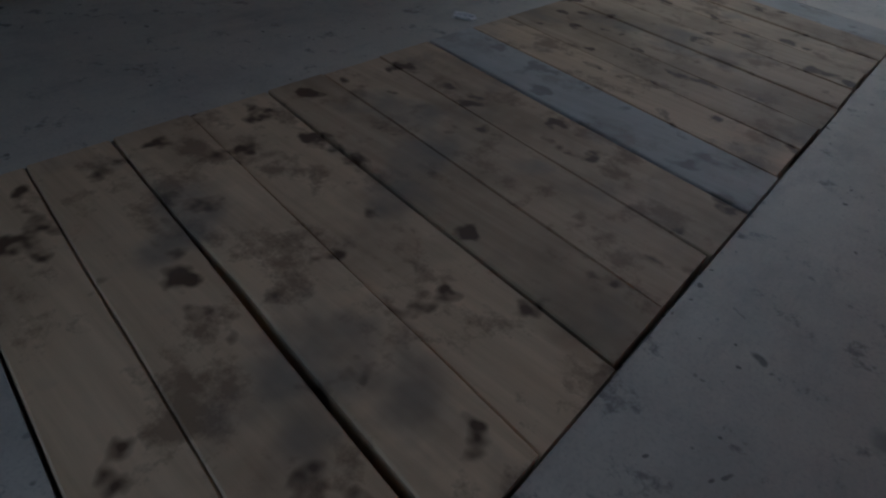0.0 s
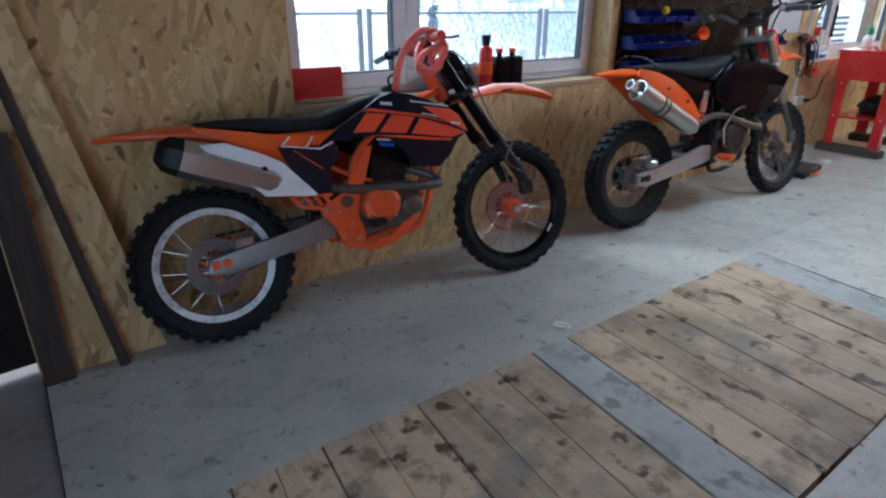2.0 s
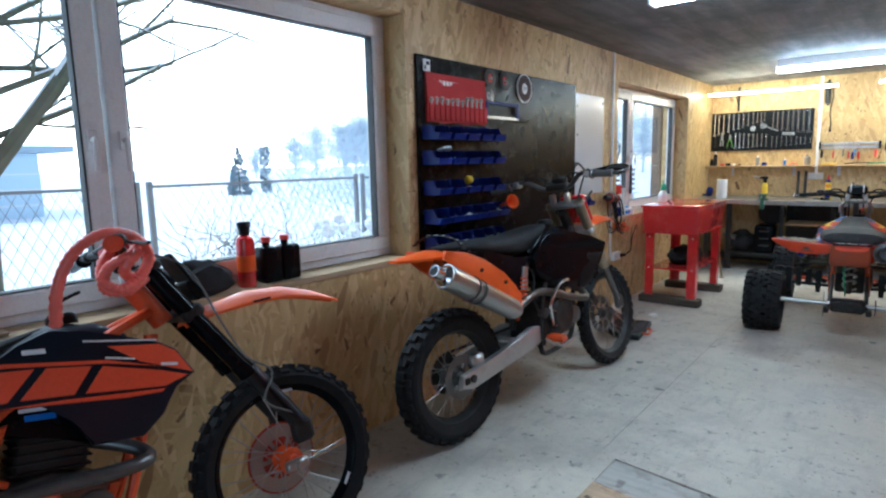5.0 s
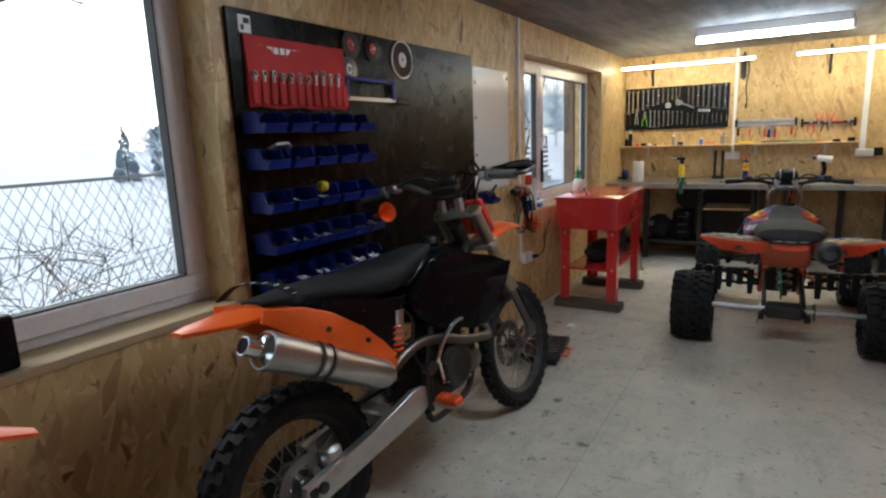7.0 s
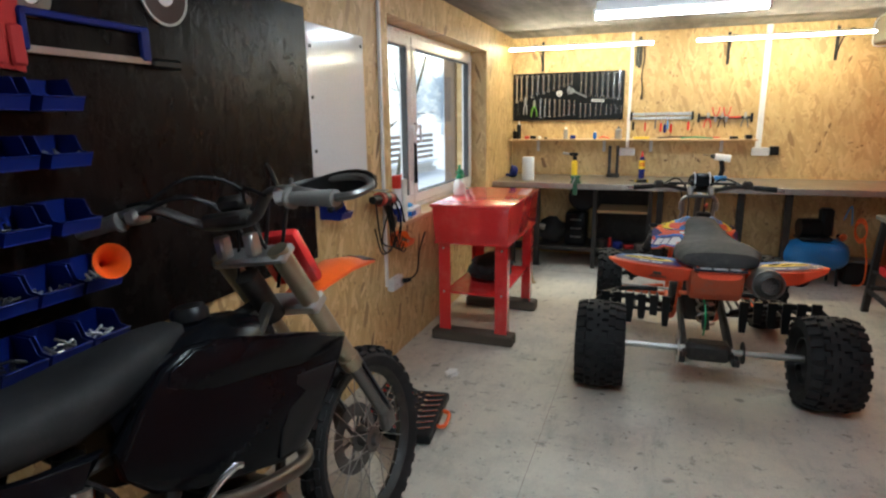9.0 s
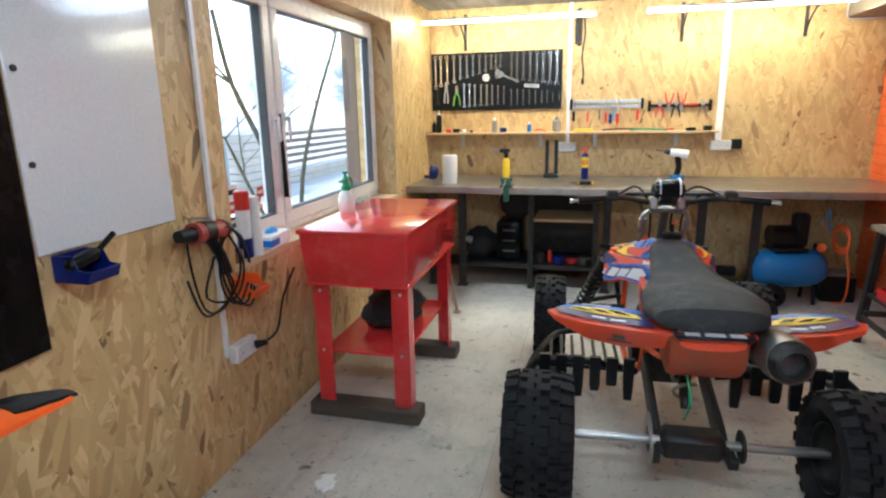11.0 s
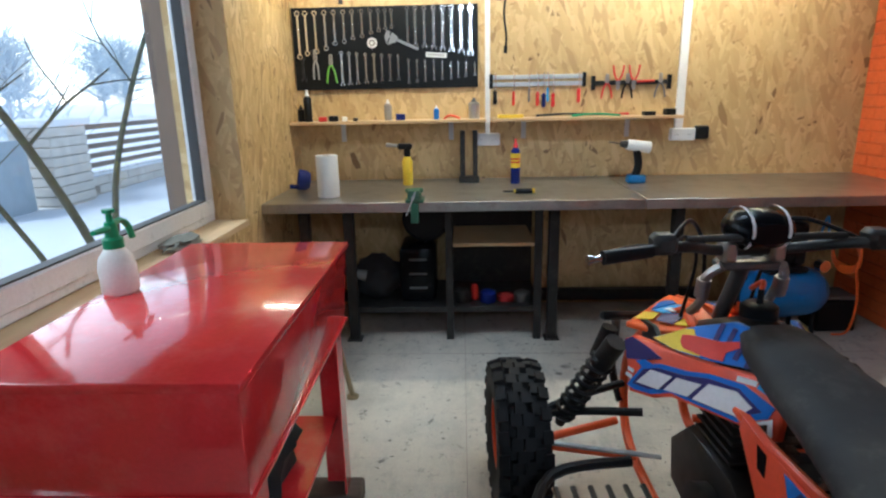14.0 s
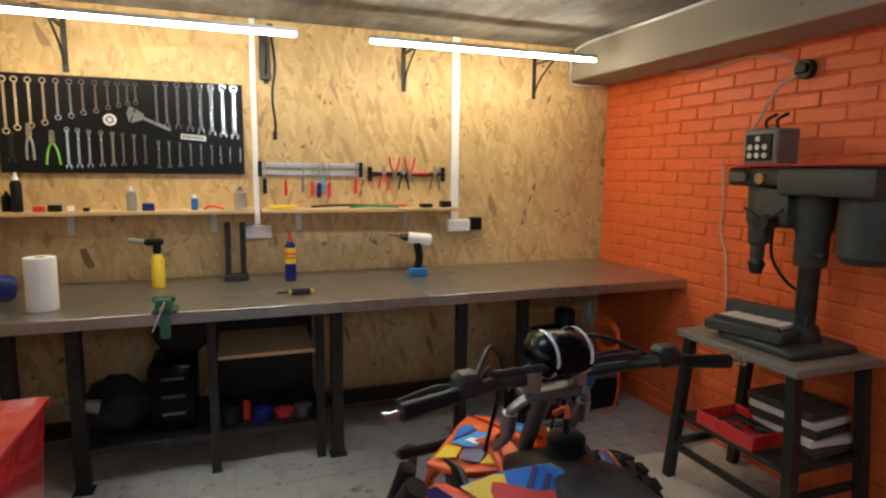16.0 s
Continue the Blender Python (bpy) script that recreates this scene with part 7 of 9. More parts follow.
        side([(0.915, 0.752), (0.936, 0.735), (0.905, 0.69), (0.84, 0.715), (0.80, 0.738), (0.86, 0.748)], INDIGO, "dark violet corner sticker", 0.0015)
        side([(0.845, 0.715), (0.872, 0.70), (0.84, 0.69), (0.80, 0.712)], BLUE, "blue sticker", 0.003)
        side([(0.872, 0.628), (0.846, 0.626), (0.79, 0.640), (0.74, 0.672), (0.655, 0.682), (0.56, 0.695), (0.505, 0.735), (0.50, 0.762), (0.58, 0.778), (0.665, 0.762), (0.72, 0.742), (0.80, 0.724), (0.845, 0.70)], BLUE, "bright blue sticker", 0.002)
        side([(0.855, 0.640), (0.80, 0.650), (0.74, 0.680), (0.655, 0.690), (0.565, 0.705), (0.52, 0.742), (0.585, 0.765), (0.66, 0.752), (0.72, 0.730), (0.80, 0.712), (0.838, 0.690)], INDIGO, "dark sticker field", 0.004)
        for pts in ([(0.842, 0.650), (0.772, 0.664), (0.748, 0.712), (0.815, 0.700)], [(0.756, 0.672), (0.690, 0.688), (0.668, 0.732), (0.735, 0.716)], [(0.675, 0.690), (0.560, 0.708), (0.540, 0.742), (0.585, 0.758), (0.652, 0.742)]):
            side(pts, WHITE, "white slanted block", 0.006)
        side([(0.60, 0.790), (0.555, 0.798), (0.553, 0.786), (0.598, 0.778)], WHITE, "white number bar", 0.003)
        side([(0.548, 0.800), (0.505, 0.796), (0.50, 0.778), (0.55, 0.784)], LIGHT_BLUE, "light blue letter shape", 0.003)
        side([(0.53, 0.712), (0.492, 0.742), (0.478, 0.708), (0.505, 0.692)], WHITE, "white patch", 0.007)
        side([(0.518, 0.712), (0.496, 0.728), (0.490, 0.712), (0.505, 0.702)], DARK_STEEL, "dark scribbled mark", 0.009)
        for z in (0.668, 0.652):
            side([(0.888, z + 0.006), (0.868, z + 0.006), (0.866, z - 0.003), (0.886, z - 0.003)], WHITE, "small white sticker bar", 0.003)
        # upper tank panel
        high = lambda x, z, s=s: s * (0.375 * (x - 0.5) - 0.85 * (z - 0.772) - 0.037)
        tankp = panel("tank_panel", [(0.862, 0.772), (0.80, 0.826), (0.72, 0.872), (0.645, 0.868), (0.575, 0.825), (0.585, 0.806), (0.69, 0.783), (0.78, 0.771)], 0.098, 0.114, BLUE, q, "blue striped tank panel with stickers", 0.004, high, s)
        side([(0.855, 0.774), (0.805, 0.820), (0.785, 0.828), (0.715, 0.783), (0.78, 0.773)], YELLOW, "yellow sticker", 0.0015, high, 0.1145, tankp)
        side([(0.795, 0.808), (0.775, 0.815), (0.735, 0.822), (0.70, 0.828), (0.668, 0.842), (0.655, 0.832), (0.672, 0.812), (0.662, 0.795), (0.69, 0.789), (0.728, 0.786), (0.765, 0.784), (0.785, 0.794)], RED_STICK, "red animal-like badge shape", 0.0035, high, 0.1145, tankp)
        for k in range(5):
            x = 0.74 - 0.034 * k
            side([(x, 0.862), (x - 0.012, 0.862), (x - 0.034, 0.815 - 0.004 * k), (x - 0.022, 0.815 - 0.004 * k)], INDIGO, "dark stripe", 0.002, high, 0.1145, tankp)
    bm = B()
    skin(bm, [(-0.165, 0.69, 0.742, 0.10), (-0.05, 0.70, 0.742, 0.13), (0.15, 0.66, 0.735, 0.12)])
    part("tail", bm, RED_ORANGE, q)
    bm = B()
    plate(bm, [(-0.165, 0.735), (-0.02, 0.735), (0.04, 0.66), (0.02, 0.585), (-0.10, 0.57), (-0.15, 0.62)], -0.115, 0.13, 0.02)
    part("tail_box", bm, DULL_ORANGE, q, "dusty dull orange tail box")
    bm = B()
    box(bm, (-0.195, -0.12, 0.738), (-0.10, 0.12, 0.750), 0.004)
    tr = part("tail_trim", bm, NAVY_BLACK, q, "dark tail sticker with white print")
    for y0, y1 in ((-0.06, -0.03), (-0.02, 0.02), (0.03, 0.06)):
        bm = B()
        box(bm, (-0.188, y0 * 1.5, 0.7498), (-0.160, y1 * 1.5, 0.7512))
        part("print_bar", bm, WHITE, tr)
    # seat
    bm = B()
    skin(bm, [(-0.15, 0.75, 0.785, 0.12), (-0.125, 0.74, 0.822, 0.175), (-0.02, 0.732, 0.843, 0.205), (0.10, 0.732, 0.842, 0.192), (0.22, 0.735, 0.836, 0.155), (0.38, 0.745, 0.842, 0.120), (0.52, 0.762, 0.858, 0.104), (0.64, 0.785, 0.880, 0.090), (0.69, 0.80, 0.875, 0.078)], 20, 2.8)
    part("seat", bm, SEAT_DUSTY, q, "wide dusty grey-black seat")
    bm = B()
    skin(bm, [(0.55, 0.66, 0.80, 0.085), (0.68, 0.64, 0.862, 0.10), (0.80, 0.63, 0.855, 0.115), (0.92, 0.63, 0.80, 0.12), (1.0, 0.62, 0.72, 0.09)])
    part("fuel_tank", bm, BLACK, q)
    bm = B()
    lathe(bm, [(0.045, 0), (0.045, 0.03), (0.034, 0.038), (0.001, 0.038)], 16, "z", (0.80, -0.03, 0.85))
    rod(bm, (0.80, -0.03, 0.888), (0.80, -0.03, 0.925), 0.008, n=8)
    part("tank_cap", bm, BLACK, q)
    bm = B()
    tube(bm, [(0.80, -0.03, 0.92), (0.83, -0.05, 0.935), (0.88, -0.05, 0.90)], 0.007, 6)
    part("vent_hose", bm, RED_ORANGE, q, "short orange vent hose")
    # nose
    for s in (-1, 1):
        bm = B()
        wing(bm, [(0.90, s * 0.02, 0.795), (0.885, s * 0.10, 0.78), (0.93, s * 0.165, 0.762), (1.035, s * 0.225, 0.748), (1.10, s * 0.15, 0.745), (1.21, s * 0.06, 0.750), (1.25, s * 0.008, 0.753), (1.05, s * 0.008, 0.798)], [0.018] * 8, 0.005)
        nose = part("nose_fender", bm, ORANGE, q, "orange nose panel with stickers")
        zf = lambda x, y: 0.804 - 0.22 * max(0.0, x - 1.0) - 0.19 * y
        for pts, mt, lab in (([(1.03, 0.205), (0.985, 0.165), (1.03, 0.13), (1.085, 0.15)], YELLOW, "yellow sticker"), ([(0.975, 0.16), (0.93, 0.13), (0.965, 0.085), (1.02, 0.125)], INDIGO, "dark striped sticker"), ([(0.925, 0.128), (0.90, 0.10), (0.905, 0.065), (0.95, 0.085)], YELLOW, "yellow sticker"), ([(1.03, 0.12), (0.975, 0.08), (1.0, 0.03), (1.10, 0.05), (1.09, 0.13)], LIGHT_BLUE, "light blue sticker"), ([(1.10, 0.125), (1.115, 0.045), (1.19, 0.03), (1.18, 0.07)], BLUE, "blue sticker"), ([(1.12, 0.03), (1.14, 0.012), (1.23, 0.012), (1.20, 0.03)], YELLOW, "yellow sticker"), ([(1.00, 0.10), (0.995, 0.075), (1.06, 0.085), (1.06, 0.105)], WHITE, "white sticker bar")):
            bm = B()
            vs = [bm.verts.new((x, s * y, zf(x, y) + (0.004 if mt is WHITE else 0.0))) for x, y in pts]
            f = bm.faces.new(vs)
            r = bmesh.ops.extrude_face_region(bm, geom=[f])
            bmesh.ops.translate(bm, verts=[v for v in r["geom"] if isinstance(v, bmesh.types.BMVert)], vec=(0, 0, 0.0025))
            part("sticker", bm, mt, nose, lab)
        panel("nose_side", [(0.86, 0.745), (0.93, 0.778), (1.03, 0.762), (1.0, 0.70), (0.93, 0.69)], 0.17, 0.185, BLACK, q, "black inner nose panel", 0.004, None, s)
    bm = B()
    tube(bm, [(1.34, -0.12, 0.30), (1.40, -0.14, 0.42), (1.26, -0.18, 0.66), (1.12, -0.26, 0.735), (1.20, -0.10, 0.70), (1.24, 0, 0.70), (1.20, 0.10, 0.70), (1.12, 0.26, 0.735), (1.26, 0.18, 0.66), (1.40, 0.14, 0.42), (1.34, 0.12, 0.30)], 0.015)
    part("front_bumper", bm, BLACK, q)
    # steering
    bm = B()
    rod(bm, (0.835, 0, 1.0), (0.98, 0, 0.70), 0.020)
    box(bm, (0.80, -0.075, 0.975), (0.86, 0.075, 0.998), 0.006)
    stem = part("steering_stem", bm, GREY_STEEL, q)
    for s in (-1, 1):
        bm = B()
        box(bm, (0.79, s * 0.06 - 0.018, 0.998), (0.84, s * 0.06 + 0.018, 1.055), 0.008)
        part("bar_clamp", bm, BRUSHED, stem, "bright bar clamp")
        bm = B()
        tube(bm, [(0.80, s * 0.075, 0.99), (0.83, s * 0.10, 0.95), (0.86, s * 0.09, 0.88), (0.90, s * 0.10, 0.83)], 0.012, 8)
        rod(bm, (0.835, s * 0.10, 0.945), (0.845, s * 0.10, 0.895), 0.018, n=10)
        part("damper_arm", bm, BRUSHED, stem, "bright steering damper linkage")
    bm = B()
    tube(bm, [(0.68, -0.42, 1.075), (0.72, -0.22, 1.085), (0.79, -0.09, 1.055), (0.79, 0.09, 1.055), (0.72, 0.22, 1.085), (0.68, 0.42, 1.075)], 0.014, 10)
    rod(bm, (0.735, -0.20, 1.10), (0.735, 0.20, 1.10), 0.009)
    bar = part("handlebar", bm, DARK_STEEL, q)
    bar.matrix_basis = Matrix.Translation((0.02, 0, -0.025)) @ Matrix.Diagonal((1, 0.95, 1, 1))
    for s in (-1, 1):
        bm = B()
        rod(bm, (0.678, s * 0.425, 1.075), (0.70, s * 0.30, 1.082), 0.018, 0.016, 12)
        part("grip", bm, BLACK, bar)
        bm = B()
        rod(bm, (0.677, s * 0.425, 1.075), (0.670, s * 0.455, 1.073), 0.008)
        rod(bm, (0.670, s * 0.455, 1.073), (0.669, s * 0.465, 1.073), 0.012)
        part("bar_end", bm, CHROME, bar)
        bm = B()
        box(bm, (0.69, s * 0.235, 1.07), (0.75, s * 0.295, 1.12), 0.012)
        tube(bm, [(0.73, s * 0.27, 1.085), (0.765, s * 0.32, 1.075), (0.745, s * 0.41, 1.065)], 0.007, 6)
        part("lever", bm, DARK_STEEL, bar)
        bm = B()
        tube(bm, [(0.74, s * 0.24, 1.09), (0.85, s * 0.14, 1.12), (0.92, s * 0.06, 1.02), (0.93, s * 0.05, 0.85)], 0.006, 6)
        tube(bm, [(0.72, s * 0.25, 1.08), (0.80, s * 0.17, 1.09), (0.88, s * 0.10, 1.0), (0.95, s * 0.10, 0.80)], 0.005, 6)
        part("cable", bm, BLACK, bar)
    bm = B()
    skinrows = [(0.715, 1.085, 1.135, 0.055), (0.735, 1.07, 1.155, 0.072), (0.78, 1.065, 1.165, 0.080), (0.825, 1.07, 1.155, 0.072), (0.845, 1.085, 1.135, 0.055)]
    skin(bm, skinrows, 18, 2.4)
    pad = part("bar_bag", bm, SHINY_BLACK, bar, "black bundle strapped to the bar")
    for yy in (-0.045, 0.045):
        bm = B()
        loft(bm, [ring(Vector((0.78, yy - 0.004, 1.115)), Vector((1, 0, 0)), Vector((0, 0, 1)), 0.068, 18, 0.054), ring(Vector((0.78, yy + 0.004, 1.115)), Vector((1, 0, 0)), Vector((0, 0, 1)), 0.068, 18, 0.054)], False)
        part("zip_tie", bm, WHITE, pad)
    # exhaust
    bm = B()
    tube(bm, [(0.86, -0.08, 0.50), (0.80, -0.17, 0.50), (0.55, -0.19, 0.60), (0.36, -0.19, 0.66)], 0.022, 10)
    part("exhaust_pipe", bm, BRUSHED, q)
    bm = B()
    p, e = Vector((0.30, -0.19, 0.62)), Vector((-0.255, -0.195, 0.705))
    u, v = frame_of(e - p)
    loft(bm, [ring(p.lerp(e, t), u, v, r, 22) for t, r in ((0, 0.03), (0.1, 0.06), (0.85, 0.072), (0.9, 0.075), (1.0, 0.070))])
    muf = part("muffler", bm, GREY_STEEL, q, "dull grey muffler")
    bm = B()
    d = (e - p).normalized()
    loft(bm, [ring(e, u, v, 0.066, 22), ring(e + d * 0.03, u, v, 0.052, 22), ring(e + d * 0.035, u, v, 0.04, 22), ring(e - d * 0.03, u, v, 0.036, 22)])
    part("end_cap", bm, DARK_STEEL, muf, "black outlet cap")
    bm = B()
    spring(bm, (0.14, 0.0, 0.36), (0.42, 0.0, 0.66), 0.042, 0.008, 7)
    part("rear_spring", bm, BRUSHED, q)
    bm = B()
    rod(bm, (0.12, 0, 0.33), (0.44, 0, 0.69), 0.02)
    part("rear_shock", bm, DARK_STEEL, q)
    bm = B()
    tube(bm, [(0.05, 0.02, 0.32), (-0.06, 0.03, 0.45), (0.0, 0.04, 0.55), (0.2, 0.05, 0.62)], 0.005, 6)
    part("brake_hose", bm, GREEN, q, "green brake hose")
    return q


quad_bike(Matrix.Translation((1.882, 9.41, 0)) @ Matrix.Rotation(radians(93.0), 4, "Z") @ Matrix.Diagonal((1.035, 1.05, 1.02, 1)))

# ---- workbench along the end wall ----
bench = thing("workbench", "long steel-topped workbench on dark steel legs along the wall", "workbench", pose(0, 0, 0))
bm = B()
box(bm, (0.004, 11.83, 0.845), (2.06, 12.716, 0.90), 0.004)
part("steel_top", bm, STEEL, bench, "worn bare steel top")
bm = B()
box(bm, (2.064, 11.83, 0.845), (3.674, 12.716, 0.90), 0.004)
part("steel_top", bm, STEEL, bench, "worn bare steel top")
for x in (0.16, 0.42, 1.62, 2.33, 2.72):
    bm = B()
    box(bm, (x - 0.03, 12.06, 0.0), (x + 0.03, 12.12, 0.845), 0.004)
    box(bm, (x - 0.045, 12.045, 0.0), (x + 0.045, 12.135, 0.008), 0.002)
    part("leg", bm, DARK_STEEL, bench)
for x in (0.16, 1.62, 2.33):
    bm = B()
    box(bm, (x - 0.025, 12.12, 0.80), (x + 0.025, 12.70, 0.845), 0.003)
    part("rail", bm, DARK_STEEL, bench)
bm = B()
box(bm, (0.01, 12.64, 0.04), (2.74, 12.70, 0.12), 0.004)
part("rear_rail", bm, DARK_STEEL, bench)

cab = thing("steel_shelf", "dark steel shelf rack under the bench", "shelf rack", pose(0, 0, 0))
for x in (0.985, 1.51):
    for y in (12.07, 12.60):
        bm = B()
        box(bm, (x, y, 0.0), (x + 0.045, y + 0.042, 0.80), 0.003)
        part("upright", bm, DARK_STEEL, cab)
bm = B()
box(bm, (0.40, 12.08, 0.175), (1.55, 12.62, 0.21), 0.003)
part("lower_shelf", bm, DARK_STEEL, cab)
bm = B()
box(bm, (1.03, 12.08, 0.585), (1.51, 12.62, 0.605), 0.003)
part("shelf_board", bm, PINE, cab, "bare wooden shelf board")
bm = B()
box(bm, (1.00, 12.55, 0.22), (1.53, 12.57, 0.80))
part("back_panel", bm, DARK_STEEL, cab)
rnd = random.Random(8)
for i, (x, mt, r, h, nm, lab) in enumerate(((1.08, DARK_STEEL, 0.05, 0.09, "tin", "dark tin on the shelf under the bench"), (1.16, RED_STICK, 0.022, 0.10, "tin", "slim red tin on the shelf under the bench"), (1.24, BLUE_BIN, 0.05, 0.075, "tin", "dark blue tin on the shelf under the bench"), (1.35, RED_CLOTH, 0.055, 0.04, "jar", "dull red lid on the shelf under the bench"), (1.45, GREY_STEEL, 0.05, 0.07, "jar", "grey jar on the shelf under the bench"))):
    bm = B()
    lathe(bm, [(r * 0.96, 0), (r, 0.006), (r, h * 0.8), (r * 0.8, h * 0.9), (r * 0.5, h)], 16)
    solid(nm, bm, mt, lab, nm, pose(x, 12.17 + 0.05 * rnd.random(), 0.2105))
mc = thing("drill_case", "black machine case standing on the rack under the bench", "case", pose(0, 0, 0))
bm = B()
box(bm, (0.70, 12.16, 0.2105), (0.92, 12.50, 0.56), 0.03, None, 2)
part("case_body", bm, SHINY_BLACK, mc)
for k in range(3):
    bm = B()
    box(bm, (0.76, 12.15, 0.30 + k * 0.09), (0.87, 12.16, 0.315 + k * 0.09), 0.004)
    part("case_rib", bm, GREY_STEEL, mc)
bm = B()
blob(bm, (0.55, 12.30, 0.34), (0.16, 0.14, 0.14), seed=41, flat=0.2105)
solid("machine_bag", bm, CLOTH_BLACK, "dark bag on the rack under the bench", "bag")
bm = B()
lathe(bm, [(0.13, 0), (0.15, 0.02), (0.15, 0.10), (0.11, 0.14), (0.06, 0.15)], 24, "y")
solid("wheel_part", bm, BLACK, "round black machine part under the bench", "machine part", pose(0.86, 12.30, 0.71 - 0.0))
bm = B()
rod(bm, (0.50, 12.12, 0.40), (0.36, 12.10, 0.44), 0.035, 0.02, 12)
solid("lamp_part", bm, GREY_GRIP, "small grey fitting under the bench", "fitting")

# compressor
cp = thing("air_compressor", "blue air compressor with dark motor under the bench", "compressor", pose(2.98, 12.13, 0, 0, 0, 10))
bm = B()
rings = []
for t, r in ((-0.27, 0.03), (-0.25, 0.10), (-0.20, 0.135), (-0.14, 0.15), (0.14, 0.15), (0.20, 0.135), (0.25, 0.10), (0.27, 0.03)):
    rings.append(ring(Vector((t, 0, 0.27)), Vector((0, 1, 0)), Vector((0, 0, 1)), r, 26))
loft(bm, rings)
part("tank", bm, COMP_BLUE, cp, "blue pressure tank")
bm = B()
box(bm, (-0.16, -0.10, 0.41), (0.10, 0.10, 0.44), 0.01)
rod(bm, (-0.16, 0, 0.52), (0.0, 0, 0.52), 0.085, n=20)
box(bm, (0.01, -0.06, 0.44), (0.11, 0.06, 0.70), 0.02)
part("motor", bm, BLACK, cp)
bm = B()
rod(bm, (0.15, -0.10, 0.46), (0.15, -0.15, 0.46), 0.035, n=16)
part("gauge", bm, CHROME, cp)
for s in (-1, 1):
    bm = B()
    lathe(bm, [(0.09, -0.025), (0.09, 0.025), (0.03, 0.03), (0.03, -0.03)], 20, "y", (-0.16, s * 0.15, 0.09), closed=True)
    part("wheel", bm, BLACK, cp)
for s in (-1, 1):
    bm = B()
    rod(bm, (0.17, s * 0.10, 0.0), (0.17, s * 0.08, 0.17), 0.014)
    part("foot", bm, BLACK, cp)
bm = B()
for k in range(4):
    P = [(0.30 + 0.0 * k, -0.12 + 0.10 * math.cos(a), 0.50 + 0.012 * k + 0.09 * math.sin(a)) for a in [i * math.pi / 5 for i in range(11)]]
    tube(bm, P, 0.007, 6, 2)
tube(bm, [(0.30, -0.20, 0.45), (0.34, -0.2, 0.25), (0.36, -0.15, 0.05), (0.30, -0.1, 0.012)], 0.007, 6)
part("hose", bm, ORANGE, cp, "orange air hose")
bm = B()
tube(bm, [(0.20, -0.02, 0.60), (0.26, 0.0, 0.72), (0.28, 0.0, 0.55)], 0.006, 6)
part("tube", bm, LIGHT_BLUE, cp)
bx = thing("battery_box", "small dark box on the floor under the bench", "box", pose(3.36, 12.25, 0))
bm = B()
box(bm, (-0.12, -0.10, 0), (0.12, 0.10, 0.20), 0.01)
part("box_body", bm, BLACK, bx)
bm = B()
box(bm, (-0.11, -0.09, 0.2005), (0.11, 0.09, 0.225), 0.006)
part("box_lid", bm, GREY_GRIP, bx)

# ---- end wall: panel of spanners ----
PX0, PX1, PZ0, PZ1, PY = 0.012, 1.20, 1.497, 2.003, 12.716
bm = B()
box(bm, (PX0, PY - 0.018, PZ0), (PX1, PY, PZ1), 0.002)
solid("spanner_board", bm, BLACK, "black board hung with rows of spanners on the wall", "tool board")
face = PY - 0.018


def spanner(x, z_top, L, size, mat_=None, ring_up=True):
    """Combination spanner hanging on the panel; ring end and open end."""
    s = thing("spanner", "chrome combination spanner hanging on the black panel", "spanner", pose(x, face - 0.006, z_top - L / 2), "spanners on the panel")
    bm = B()
    h = L / 2
    w = size * 0.30
    box(bm, (-w, -0.003, -h + size * 0.6), (w, 0.003, h - size * 0.6), 0.001)
    zr = (h - size * 0.55) * (1 if ring_up else -1)
    lathe(bm, [(size * 0.62, -0.004), (size * 0.62, 0.004), (size * 0.36, 0.004), (size * 0.36, -0.004)], 14, "y", (0, 0, zr), closed=True)
    zo = -(h - size * 0.6) * (1 if ring_up else -1)
    d = -1 if ring_up else 1
    plate(bm, [(-size * 0.30, zo - d * size * 0.5), (size * 0.30, zo - d * size * 0.5), (size * 0.72, zo), (size * 0.62, zo + d * size * 0.62), (size * 0.30, zo + d * size * 0.62), (size * 0.32, zo + d * size * 0.05), (0, zo - d * size * 0.12), (-size * 0.32, zo + d * size * 0.05), (-size * 0.30, zo + d * size * 0.62), (-size * 0.62, zo + d * size * 0.62), (-size * 0.72, zo)], -0.003, 0.003)
    part("spanner_body", bm, mat_ or CHROME, s)


def px(p):
    return PX0 + (p - 434) / 356.0 * (PX1 - PX0)


for p, L in zip((446, 461, 479, 498, 516, 534, 551, 569, 586, 601, 614, 626), (0.295, 0.275, 0.262, 0.245, 0.215, 0.205, 0.185, 0.172, 0.152, 0.138, 0.128, 0.120)):
    s = thing("spanner", "chrome ring spanner hanging on the black panel", "spanner", pose(px(p), face - 0.006, 1.985 - L / 2), "spanners on the panel")
    bm = B()
    sz = 0.012 + 0.045 * L
    box(bm, (-sz * 0.28, -0.003, -L / 2 + sz), (sz * 0.28, 0.003, L / 2 - sz), 0.001)
    for e in (-1, 1):
        lathe(bm, [(sz * 0.72, -0.004), (sz * 0.72, 0.004), (sz * 0.42, 0.004), (sz * 0.42, -0.004)], 14, "y", (0, 0, e * (L / 2 - sz * 0.7)), closed=True)
    part("spanner_body", bm, CHROME, s)
for i, p in enumerate((656, 671, 688, 706, 723, 740, 758, 776)):
    spanner(px(p), 1.995, 0.235 + 0.009 * i, 0.022 + 0.0016 * i)
for i, p in enumerate((526, 541, 556, 573, 589, 604, 620, 636)):
    spanner(px(p), 1.735 - 0.004 * i, 0.215 - 0.008 * i, 0.022 - 0.0008 * i, GOLD_FORK if i == 4 else None)
